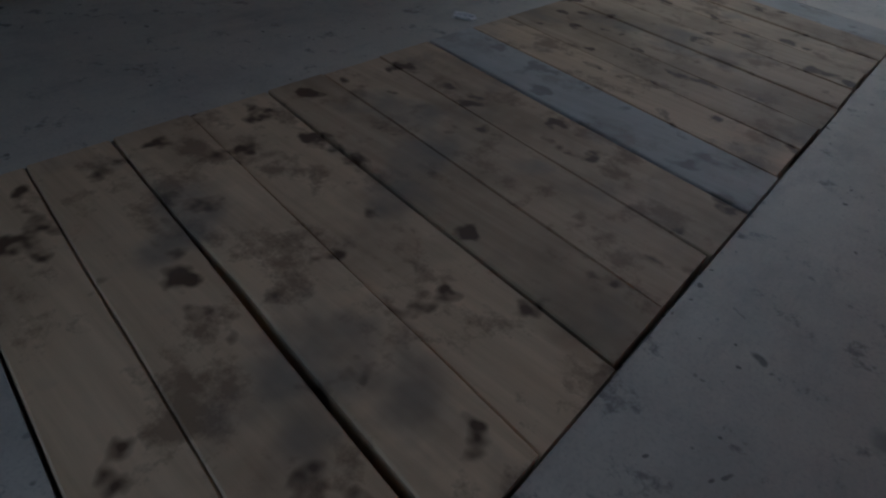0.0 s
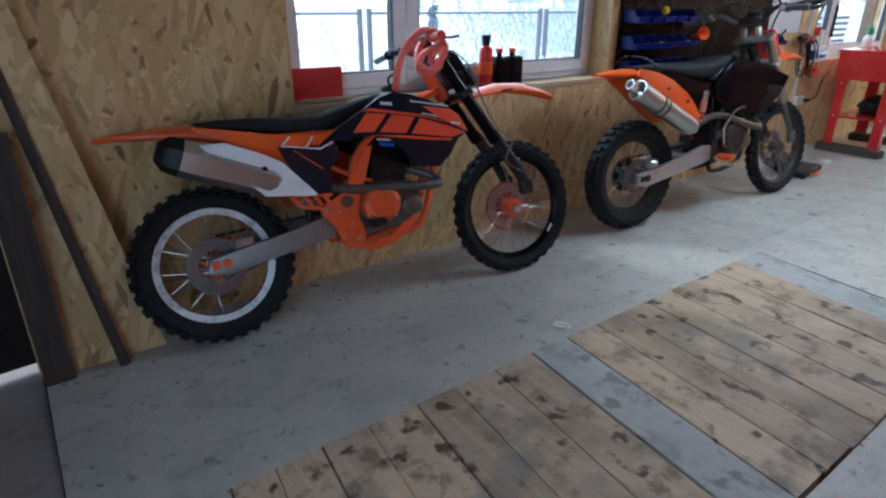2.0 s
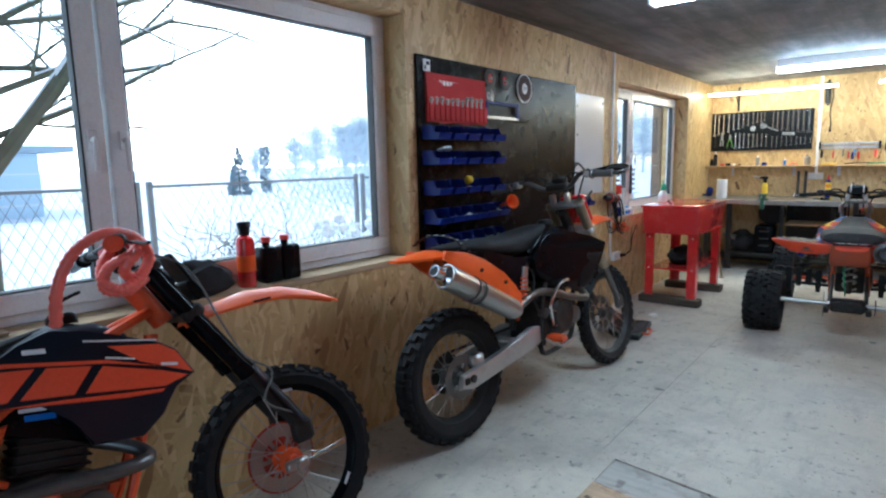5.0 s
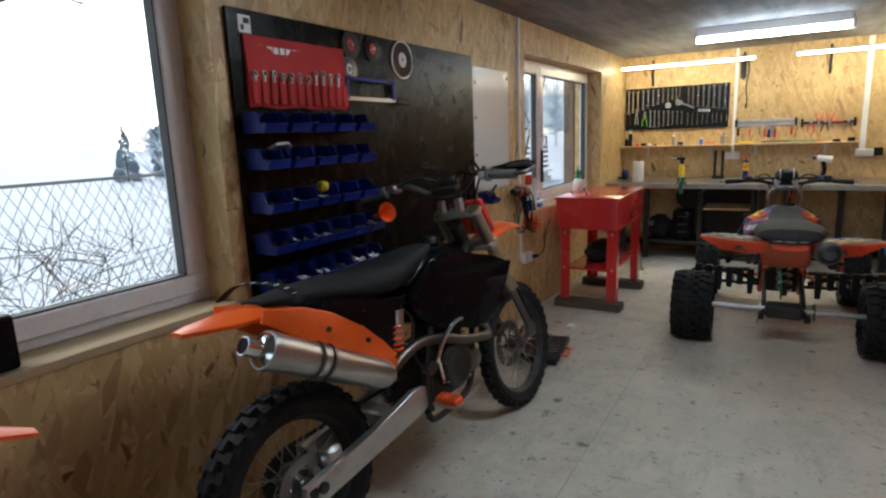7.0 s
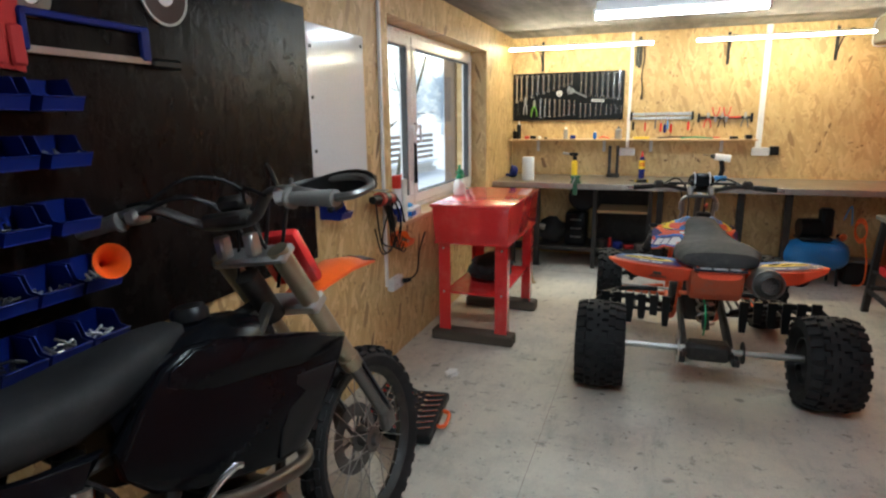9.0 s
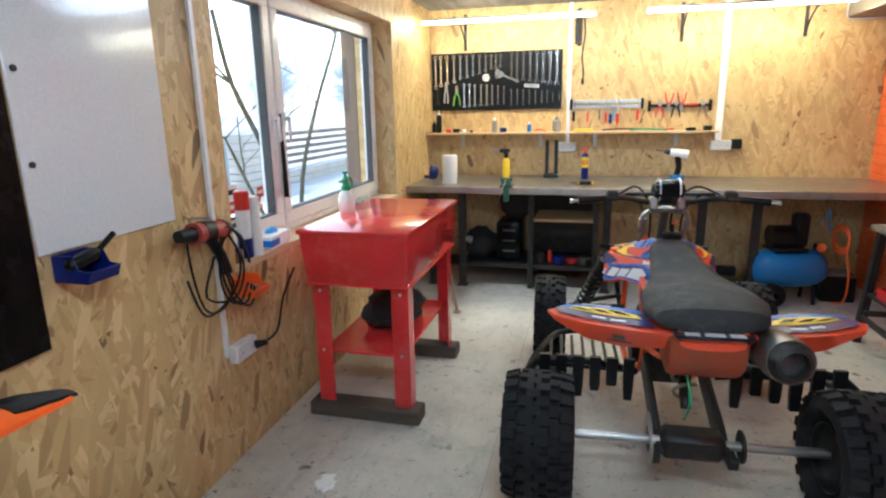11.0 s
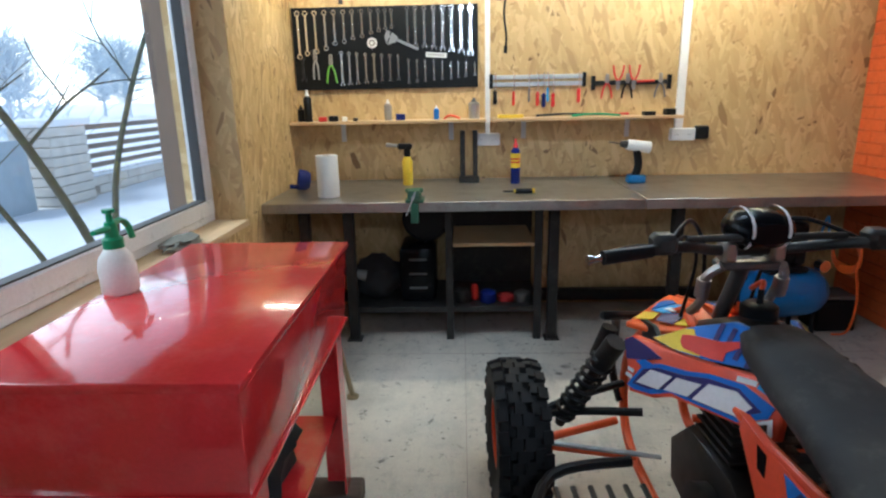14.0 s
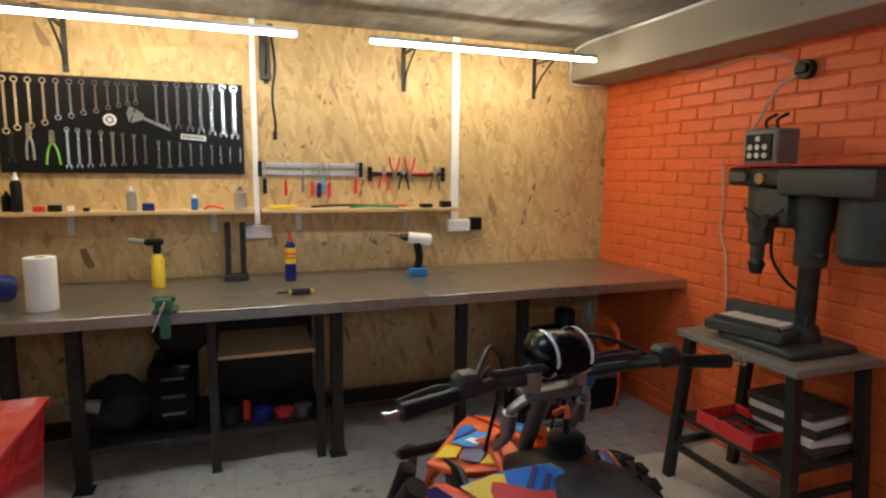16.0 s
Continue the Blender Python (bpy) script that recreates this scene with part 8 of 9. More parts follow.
for i, p in enumerate((656, 672, 688, 705, 721, 738, 752, 767, 784)):
    spanner(px(p), 1.68 - 0.004 * i, 0.155 - 0.009 * i, 0.016 - 0.0007 * i)
# other tools on the panel
cal = thing("caliper", "steel vernier caliper on the black panel", "caliper", pose(px(640), face - 0.006, 1.79, 0, 24, 0))
bm = B()
box(bm, (-0.10, -0.003, -0.008), (0.13, 0.003, 0.008), 0.001)
plate(bm, [(-0.10, 0.03), (-0.075, 0.03), (-0.07, -0.05), (-0.10, -0.01)], -0.003, 0.003)
plate(bm, [(-0.065, 0.03), (-0.02, 0.02), (-0.02, -0.015), (-0.062, -0.05)], -0.004, 0.004)
part("caliper_body", bm, BRUSHED, cal)
bm = B()
lathe(bm, [(0.032, -0.008), (0.032, 0.0), (0.001, 0.0)], 20, "y")
dial = solid("dial_gauge", bm, WHITE, "round white dial hanging on the black panel", "dial", pose(px(587), face - 0.0005, 1.782))
bm = B()
lathe(bm, [(0.020, -0.0095), (0.020, -0.0082), (0.012, -0.0082), (0.012, -0.0095)], 16, "y", closed=True)
pr = part("dial_ring", bm, GREY_GRIP, dial)
bm = B()
box(bm, (-0.065, -0.002, -0.014), (0.065, 0, 0.014), 0.001)
lab = solid("name_plate", bm, WHITE, "white maker's plate on the black panel", "plate", pose(px(710), face - 0.0005, 1.70, 0, 4, 0))
bm = B()
for k in range(7):
    box(bm, (-0.056 + k * 0.016, -0.0026, -0.008), (-0.045 + k * 0.016, -0.002, 0.008))
part("print_bar", bm, GREY_GRIP, lab)


def pliers(x, z, mat_grip, size=1.0, wall=None, name="pliers", lab="pliers with coloured grips hanging on the wall", spread=0.02, up=-1):
    y = (face if wall is None else wall) - 0.008
    p = thing(name, lab, "pliers", pose(x, y, z), "pliers on the wall")
    bm = B()
    for s in (-1, 1):
        plate(bm, [(s * 0.002, 0.06 * size * -up), (s * 0.010, 0.055 * size * -up), (s * 0.014, 0.0), (s * 0.004, -0.01 * -up), (0, 0.0)], -0.004 + s * 0.001, 0.004 + s * 0.001)
    rod(bm, (0, -0.006, 0), (0, 0.006, 0), 0.010, n=10)
    part("jaw", bm, BRUSHED, p)
    for s in (-1, 1):
        bm = B()
        tube(bm, [(s * 0.004, 0, up * 0.008), (s * (0.012 + spread * 0.5), 0, up * 0.05 * size), (s * (0.012 + spread), 0, up * 0.12 * size)], 0.006, 8)
        part("grip", bm, mat_grip, p)


pliers(px(505), 1.66, mat("lime_grip", (0.20, 0.55, 0.06), 0.4), 1.0)
pliers(px(475), 1.69, GALV, 1.05, spread=0.004)
spanner(px(450), 1.71, 0.16, 0.026, DARK_STEEL)

# conduits and sockets
for x in (1.262, 2.512):
    bm = B()
    w = 0.016 if x < 2 else 0.026
    box(bm, (x - w, 12.70, 1.19), (x + w, 12.7195, CEIL_Z - 0.002), 0.002)
    solid("conduit", bm, PVC, "white plastic cable duct down the end wall", "conduit", kind="structure")
socket_outlet(pose(1.262, 12.7195, 1.16), 2)
socket_outlet(pose(2.535, 12.7195, 1.17), 2)
bm = B()
box(bm, (2.615, 12.655, 1.14), (2.695, 12.7195, 1.225), 0.008)
solid("cable_box", bm, BLACK, "black power adapter box beside the wall socket", "adapter")
bm = B()
box(bm, (1.30, 12.69, 2.04), (1.36, 12.7195, 2.30), 0.003)
solid("rail_plate", bm, DARK_STEEL, "dark metal plate by the cable duct", "plate")
bm = B()
tube(bm, [(1.37, 12.70, 2.28), (1.385, 12.69, 2.12), (1.365, 12.69, 1.95), (1.38, 12.69, 1.80), (1.375, 12.69, 1.74)], 0.007, 6)
rod(bm, (1.375, 12.69, 1.745), (1.375, 12.69, 1.70), 0.012, n=10)
solid("hanging_cable", bm, BLACK, "short black cable with connector hanging on the wall", "cable")

# shelf
shelf = thing("wall_shelf", "long raw wooden shelf on small brackets above the bench", "shelf", pose(0, 0, 0))
bm = B()
box(bm, (0.006, 12.49, 1.282), (1.245, 12.7185, 1.300), 0.002)
box(bm, (1.283, 12.49, 1.282), (2.475, 12.7185, 1.300), 0.002)
part("shelf_board", bm, timber("shelf_pine", (0.62, 0.44, 0.24), (0.48, 0.32, 0.16), (1.2, 18, 18)), shelf)
for x in (0.30, 1.02, 1.50, 2.18):
    bm = B()
    box(bm, (x - 0.016, 12.715, 1.16), (x + 0.016, 12.7195, 1.28), 0.001)
    box(bm, (x - 0.016, 12.55, 1.277), (x + 0.016, 12.715, 1.2815), 0.001)
    part("bracket", bm, GALV, shelf)
SZ = 1.3005


def can_on(x, y, z, r, h, mat_, cap, name, lab, cat):
    c = thing(name, lab, cat, pose(x, y, z))
    bm = B()
    lathe(bm, [(r * 0.95, 0), (r, 0.004), (r, h * 0.72), (r * 0.55, h * 0.80)], 16)
    part("body", bm, mat_, c)
    bm = B()
    lathe(bm, [(r * 0.55, h * 0.79), (r * 0.5, h * 0.86), (r * 0.3, h * 0.9), (r * 0.25, h), (0.001, h)], 14)
    part("cap", bm, cap, c)
    return c


can_on(0.055, 12.60, SZ, 0.024, 0.105, BLACK, BLACK, "bottle", "black bottle on the wall shelf", "bottle")
can_on(0.11, 12.56, SZ, 0.026, 0.20, BLACK, WHITE, "bottle", "tall black bottle with pale cap on the shelf", "bottle")
can_on(0.62, 12.58, SZ, 0.024, 0.13, mat("clear_bottle", (0.35, 0.33, 0.30), 0.2), WHITE, "bottle", "clear dropper bottle on the wall shelf", "bottle")
can_on(0.93, 12.58, SZ, 0.018, 0.085, BLUE, WHITE, "bottle", "small blue bottle on the wall shelf", "bottle")
can_on(1.17, 12.58, SZ, 0.035, 0.13, GALV, GREY_GRIP, "spray_gun_cup", "grey sprayer cup on the wall shelf", "cup")
for x, w, h, mt, lab in ((0.20, 0.05, 0.03, RED_STICK, "small red box on the wall shelf"), (0.27, 0.06, 0.035, BLACK, "small black box on the wall shelf"), (0.34, 0.03, 0.028, PAPER, "small pale carton on the wall shelf"), (0.41, 0.03, 0.02, BLACK, "small black part on the wall shelf"), (0.70, 0.06, 0.04, BLUE_BIN, "small blue holder on the wall shelf"), (1.40, 0.16, 0.022, YELLOW, "flat yellow case on the wall shelf"), (2.27, 0.07, 0.025, BLACK, "flat black part on the wall shelf"), (2.40, 0.06, 0.04, BLACK, "small black box on the wall shelf")):
    bm = B()
    box(bm, (-w / 2, -0.03, 0), (w / 2, 0.03, h), 0.004)
    solid("small_box", bm, mt, lab, "box", pose(x, 12.57, SZ, 0, 0, 7))
for pts, mt, lab in (([(1.56, 12.56, SZ + 0.012), (1.75, 12.55, SZ + 0.02), (2.02, 12.54, SZ + 0.012)], DARK_STEEL, "thin dark rod lying on the wall shelf"), ([(1.78, 12.52, SZ + 0.008), (1.92, 12.53, SZ + 0.018), (2.08, 12.52, SZ + 0.008)], GREEN, "thin green rod lying on the wall shelf"), ([(2.0, 12.56, SZ + 0.014), (2.14, 12.55, SZ + 0.014)], RED_STICK, "red handle lying on the wall shelf"), ([(0.98, 12.56, SZ + 0.006), (1.02, 12.53, SZ + 0.025), (1.08, 12.55, SZ + 0.006)], RED_ORANGE, "red wire lying on the wall shelf")):
    bm = B()
    tube(bm, pts, 0.007, 8)
    solid("rod", bm, mt, lab, "rod")

# magnetic bars with screwdrivers and pliers
for x0, x1, z, lab in ((1.285, 1.885, 1.53, "magnetic tool bar with screwdrivers"), (1.945, 2.43, 1.505, "magnetic tool bar with pliers")):
    mb = thing("magnetic_bar", lab + " on the end wall", "tool bar", pose(0, 0, 0), "magnetic bars")
    for dz in ((-0.022, 0.022) if x0 < 1.5 else (0.0,)):
        bm = B()
        box(bm, (x0, 12.70, z + dz - 0.014), (x1, 12.7195, z + dz + 0.014), 0.003)
        part("bar", bm, GALV if x0 < 1.5 else DARK_STEEL, mb)
    for x in (x0, x1):
        bm = B()
        box(bm, (x - 0.012, 12.694, z - 0.045), (x + 0.012, 12.7195, z + 0.045), 0.003)
        part("end_block", bm, BLACK, mb)


def screwdriver(x, z, L, grip, r=0.012):
    s = thing("screwdriver", "screwdriver hanging on the magnetic bar", "screwdriver", pose(x, 12.69, z), "screwdrivers on the bar")
    bm = B()
    rod(bm, (0, 0, 0.05), (0.004, 0, -L), 0.0035, n=8)
    part("shank", bm, CHROME, s)
    bm = B()
    lathe(bm, [(0.006, -L + 0.005), (r, -L - 0.01), (r * 0.85, -L - 0.03), (r, -L - 0.07), (r * 0.7, -L - 0.085), (0.001, -L - 0.087)], 10)
    part("handle", bm, grip, s)


for x, L, g, r in ((1.31, 0.06, BLACK, 0.014), (1.43, 0.07, RED_STICK, 0.010), (1.53, 0.05, GREY_GRIP, 0.009), (1.585, 0.075, RED_STICK, 0.012), (1.625, 0.085, BLUE_BIN, 0.015), (1.685, 0.085, RED_PAINT, 0.013), (1.65, 0.05, LIGHT_BLUE, 0.009), (1.85, 0.06, RED_STICK, 0.013)):
    screwdriver(x, 1.53, L, g, r)
for x, mt, upd in ((2.03, RED_STICK, -1), (2.10, RED_STICK, 1), (2.16, BLACK, -1), (2.20, RED_STICK, 1), (2.37, GREY_GRIP, -1)):
    pliers(x, 1.51, mt, 0.85, 12.70, spread=0.022, up=upd)
bm = B()
tube(bm, [(2.22, 12.69, 1.508), (2.33, 12.69, 1.512)], 0.008, 8)
solid("handle_rod", bm, RED_STICK, "red handled tool lying on the magnetic bar", "tool")

# ---- things on the bench ----
BZ = 0.9005
tw = thing("paper_roll", "white paper towel roll standing on the bench", "paper roll", pose(0.325, 12.05, BZ))
bm = B()
lathe(bm, [(0.060, 0), (0.062, 0.003), (0.062, 0.233), (0.060, 0.236), (0.022, 0.236), (0.022, 0.0)], 28, closed=True)
part("paper", bm, PAPER, tw)
bm = B()
lathe(bm, [(0.0225, 0.001), (0.0225, 0.2365), (0.019, 0.2365), (0.019, 0.001)], 18, closed=True)
part("tube", bm, mat("cardboard", (0.36, 0.26, 0.16), 0.9), tw)
bm = B()
lathe(bm, [(0.045, 0), (0.06, 0.02), (0.065, 0.07), (0.058, 0.07), (0.05, 0.02)], 20, closed=True)
bm_v = [v for v in bm.verts]
bmesh.ops.transform(bm, matrix=pose(0, 0, 0.06, 80, 0, -70), verts=bm_v)
rod(bm, (-0.03, 0.0, 0.02), (-0.12, -0.02, 0.03), 0.014, n=8)
solid("cup_brush", bm, BLUE_BIN, "blue cap lying on the bench corner", "cap", pose(0.16, 12.28, BZ))
to = thing("gas_torch", "yellow gas torch with black burner on the bench", "gas torch", pose(0.745, 12.45, BZ))
bm = B()
lathe(bm, [(0.030, 0), (0.033, 0.006), (0.033, 0.15), (0.022, 0.175), (0.014, 0.185)], 20)
part("gas_can", bm, YELLOW, to)
bm = B()
lathe(bm, [(0.018, 0.18), (0.022, 0.20), (0.020, 0.23)], 14)
box(bm, (-0.06, -0.018, 0.225), (0.035, 0.018, 0.262), 0.01)
part("burner_head", bm, BLACK, to)
bm = B()
rod(bm, (-0.05, 0, 0.246), (-0.13, 0, 0.256), 0.010, 0.013, 12)
part("nozzle", bm, BRUSHED, to)
wd = can_on(1.425, 12.45, BZ, 0.030, 0.28, BLUE_BIN, RED_STICK, "spray_can", "blue and yellow lubricant spray can with red cap", "spray can")
bm = B()
lathe(bm, [(0.0303, 0.10), (0.0304, 0.19)], 16)
part("can_label", bm, YELLOW, wd)
bm = B()
for z in (0.135, 0.155):
    lathe(bm, [(0.0306, z - 0.005), (0.0307, z + 0.005)], 16)
part("print_bar", bm, RED_STICK, wd)
iron = thing("steel_post", "two dark steel bars on a foot standing on the bench", "steel bars", pose(1.13, 12.55, BZ))
bm = B()
box(bm, (-0.06, -0.05, 0), (0.07, 0.05, 0.035), 0.004)
part("foot", bm, DARK_STEEL, iron)
for x in (-0.035, 0.045):
    bm = B()
    box(bm, (x - 0.016, -0.012, 0.035), (x + 0.016, 0.012, 0.33), 0.003)
    part("bar", bm, DARK_STEEL, iron)
dr = thing("cordless_drill", "grey cordless drill with blue battery standing on the bench", "drill", pose(2.16, 12.40, BZ))
bm = B()
box(bm, (-0.05, -0.035, 0), (0.06, 0.035, 0.05), 0.008)
part("battery", bm, COMP_BLUE, dr)
bm = B()
tube(bm, [(0.0, 0, 0.04), (0.015, 0, 0.11), (0.0, 0, 0.20)], 0.024, 10)
part("handle", bm, BLACK, dr)
bm = B()
rod(bm, (0.08, 0, 0.215), (-0.06, 0, 0.235), 0.036, 0.032, 16)
part("drill_body", bm, WHITE_PLATE, dr)
bm = B()
rod(bm, (-0.06, 0, 0.235), (-0.10, 0, 0.241), 0.026, 0.018, 14)
rod(bm, (-0.10, 0, 0.241), (-0.17, 0, 0.252), 0.004, n=8)
part("chuck", bm, DARK_STEEL, dr)
mk = thing("marker", "black screwdriver with yellow ring lying on the bench", "screwdriver", pose(1.41, 12.05, BZ + 0.016, 0, 0, 3))
bm = B()
rod(bm, (-0.09, 0, 0), (-0.02, 0, 0), 0.005, n=8)
rod(bm, (-0.02, 0, 0), (0.075, 0, 0), 0.015, n=12)
part("handle", bm, BLACK, mk)
bm = B()
rod(bm, (0.075, 0, 0), (0.09, 0, 0), 0.0145, n=12)
rod(bm, (-0.03, 0, 0), (-0.02, 0, 0), 0.012, n=12)
part("ring", bm, YELLOW, mk)
vi = thing("bench_vice", "small green vice clamped on the front edge of the bench", "vice", pose(0.835, 11.85, BZ) @ Matrix.Diagonal((0.72, 1.0, 0.68, 1)))
bm = B()
box(bm, (-0.07, -0.055, 0), (0.07, 0.06, 0.03), 0.008)
box(bm, (-0.05, -0.045, 0.03), (0.05, 0.0, 0.085), 0.008)
box(bm, (-0.065, -0.05, 0.08), (0.065, -0.015, 0.115), 0.006)
box(bm, (-0.045, -0.09, 0.035), (0.045, -0.055, 0.11), 0.008)
part("vice_body", bm, DARK_GREEN, vi)
bm = B()
rod(bm, (0, -0.09, 0.06), (0, -0.16, 0.06), 0.010, n=10)
rod(bm, (0.02, -0.15, 0.11), (-0.05, -0.15, -0.07), 0.006, n=8)
part("spindle", bm, BRUSHED, vi)
bm = B()
rod(bm, (0, -0.04, -0.005), (0, -0.04, -0.14), 0.009, n=8)
part("clamp_screw", bm, BRUSHED, vi)
bm = B()
box(bm, (-0.03, -0.055, -0.16), (0.03, -0.023, -0.0), 0.006)
part("clamp", bm, DARK_GREEN, vi)

# ---- gate leaf and leaning board by the entrance ----
gate = thing("gate_leaf", "dark brown wooden gate leaf standing open", "gate", pose(0.09, 3.035, 0, 0, 0, 186))
for i in range(7):
    bm = B()
    box(bm, (-0.02, 0.01 + i * 0.165, 0.03), (0.02, 0.01 + i * 0.165 + 0.160, 2.12), 0.004)
    part("board", bm, DOOR_BROWN, gate)
for z in (0.25, 1.05, 1.85):
    bm = B()
    box(bm, (0.0205, 0.02, z), (0.045, 1.15, z + 0.10), 0.004)
    part("cross_rail", bm, DOOR_BROWN, gate)
bm = B()
top = [Vector((0.020, 3.02, 2.20)), Vector((0.020, 3.07, 2.20)), Vector((0.20, 3.47, 0.004)), Vector((0.20, 3.02, 0.004))]
off = Vector((0.014, 0.0, 0.0))
loft(bm, [top, [p + off for p in top]])
solid("leaning_board", bm, OSB_X, "offcut of strand board leaning against the wall", "board", smooth=10)
bm = B()
rod(bm, (0.27, 3.30, 0.0), (0.06, 3.06, 1.75), 0.018, n=8)
solid("old_batten", bm, OLD_WOOD, "old dark batten leaning in the corner by the gate", "batten")
bm = B()
box(bm, (0.215, 3.03, 0.0), (0.27, 3.13, 0.95), 0.004)
solid("old_post", bm, OLD_WOOD, "short dark timber standing by the gate", "timber")

# ---- drill press on its table ----
dt = thing("machine_table", "old steel machine table on splayed legs by the orange wall", "table", pose(0, 0, 0))
tx0, tx1, ty0, ty1, tz = 3.16, 3.66, 10.66, 11.32, 0.775
bm = B()
box(bm, (tx0, ty0, tz - 0.035), (tx1, ty1, tz), 0.006)
part("tabletop", bm, mat("worn_grey_top", (0.20, 0.18, 0.15), 0.6, dirt=0.5), dt, "worn grey tabletop")
for x, dx in ((tx0 + 0.05, -0.03), (tx1 - 0.06, 0.0)):
    for y, dy in ((ty0 + 0.05, -0.06), (ty1 - 0.05, 0.06)):
        bm = B()
        u = Vector((0.022, 0, 0))
        v = Vector((0, 0.022, 0))
        lo, hi = Vector((x + dx, y + dy, 0)), Vector((x, y, tz - 0.035))
        loft(bm, [[c - u - v, c + u - v, c + u + v, c - u + v] for c in (lo, hi)])
        part("leg", bm, DARK_STEEL, dt)
bm = B()
box(bm, (tx0 + 0.02, ty0 + 0.02, 0.325), (tx1 - 0.03, ty1 - 0.02, 0.345), 0.003)
part("lower_shelf", bm, DARK_STEEL, dt)
for y in (ty0 + 0.03, ty1 - 0.05):
    bm = B()
    box(bm, (tx0 + 0.02, y, 0.19), (tx1 - 0.05, y + 0.02, 0.225), 0.002)
    part("brace", bm, DARK_STEEL, dt)
bm = B()
box(bm, (tx0 + 0.01, ty0 + 0.03, 0.16), (tx0 + 0.03, ty1 - 0.02, 0.195), 0.002)
part("brace", bm, DARK_STEEL, dt)
tray = thing("parts_tray", "red tray of small parts on the lower shelf", "tray", pose(3.30, 11.02, 0.3455))
bm = B()
box(bm, (-0.11, -0.16, 0), (0.13, 0.16, 0.008))
for a, b_ in (((-0.11, -0.16), (-0.10, 0.16)), ((0.12, -0.16), (0.13, 0.16)), ((-0.10, -0.16), (0.12, -0.15)), ((-0.10, 0.15), (0.12, 0.16))):
    box(bm, (*a, 0.008), (*b_, 0.065), 0.002)
part("tray_body", bm, RED_PAINT, tray)
rnd = random.Random(6)
bm = B()
for i in range(14):
    c = Vector((rnd.uniform(-0.08, 0.10), rnd.uniform(-0.13, 0.13), 0.03 + 0.015 * rnd.random()))
    d = Vector((rnd.uniform(-1, 1), rnd.uniform(-1, 1), 0)).normalized() * 0.03
    rod(bm, c - d, c + d, 0.008, n=6)
part("scrap", bm, DARK_STEEL, tray, "loose metal bits", "stuff")
for i in range(5):
    bm = B()
    rnd = random.Random(20 + i)
    box(bm, (-0.12, -0.16, 0), (0.12, 0.16, 0.036), 0.006)
    solid("wood_block", bm, STONE if i % 2 else OLD_WOOD, "rough pale board in a stack on the lower shelf", "board", pose(3.50 + 0.01 * (i % 2), 10.88 + 0.01 * i, 0.3455 + i * 0.0365, 0, 0, rnd.uniform(-6, 6)), "boards on the lower shelf")
# drill vice / base on the table
base = thing("drill_press", "old grey-green pillar drill with motor box on the table", "drill press", pose(3.44, 10.95, tz))
bm = B()
box(bm, (-0.20, -0.20, 0.0005), (0.18, 0.20, 0.035), 0.01)
part("base_plate", bm, IRON, base)
bm = B()
rod(bm, (0.04, -0.05, 0.03), (0.04, -0.05, 0.78), 0.042, n=20)
rod(bm, (0.04, -0.05, 0.03), (0.04, -0.05, 0.10), 0.075, 0.055, 20)
part("column", bm, DARK_STEEL, base)
# head: belt housing on top, casting round the column, quill and motor below it
bm = B()
box(bm, (-0.12, -0.40, 0.665), (0.13, 0.02, 0.785), 0.022, None, 2)
box(bm, (-0.10, -0.02, 0.70), (0.11, 0.30, 0.785), 0.018, None, 2)
head = part("drill_head", bm, IRON, base)
bm = B()
lathe(bm, [(0.062, 0.36), (0.066, 0.37), (0.066, 0.50), (0.078, 0.53), (0.085, 0.67)], 22, "z", (0.04, -0.05, 0))
box(bm, (-0.08, -0.02, 0.52), (0.06, 0.17, 0.70), 0.03, None, 2)
part("head_casting", bm, IRON, head)
bm = B()
lathe(bm, [(0.058, 0.70), (0.058, 0.54), (0.048, 0.52), (0.046, 0.44), (0.032, 0.43), (0.030, 0.37)], 20, "z", (-0.02, 0.17, 0))
part("quill", bm, IRON, head)
bm = B()
rod(bm, (-0.02, 0.17, 0.37), (-0.02, 0.17, 0.345), 0.022, 0.038, 16)
rod(bm, (-0.02, 0.17, 0.345), (-0.02, 0.17, 0.295), 0.038, 0.026, 16)
part("chuck", bm, DARK_STEEL, head)
bm = B()
rod(bm, (-0.06, 0.10, 0.735), (-0.125, 0.10, 0.735), 0.024, n=14)
part("selector_knob", bm, mat("brass_knob", (0.35, 0.22, 0.08), 0.5, 0.4), head, "worn brass-coloured knob")
bm = B()
box(bm, (-0.130, 0.17, 0.715), (-0.098, 0.27, 0.765), 0.006)
part("front_plate", bm, GREY_STEEL, head)
bm = B()
rod(bm, (-0.07, 0.05, 0.55), (-0.14, 0.05, 0.55), 0.034, 0.028, 14)
for k in range(3):
    a = k * 2.1 + 0.5
    rod(bm, (-0.125, 0.05, 0.55), (-0.14, 0.05 + 0.11 * math.cos(a), 0.55 + 0.11 * math.sin(a)), 0.006, n=8)
part("feed_handle", bm, DARK_STEEL, head)
bm = B()
rod(bm, (0.05, -0.27, 0.43), (0.05, -0.27, 0.67), 0.098, n=22)
rod(bm, (0.05, -0.27, 0.40), (0.05, -0.27, 0.43), 0.075, 0.098, 22)
part("motor", bm, IRON, head)
bm = B()
rod(bm, (-0.02, -0.11, 0.42), (-0.03, -0.17, 0.415), 0.020, 0.014, 12)
part("clamp_knob", bm, DARK_STEEL, base)
bm = B()
box(bm, (-0.15, -0.44, 0.790), (0.15, 0.36, 0.797), 0.002)
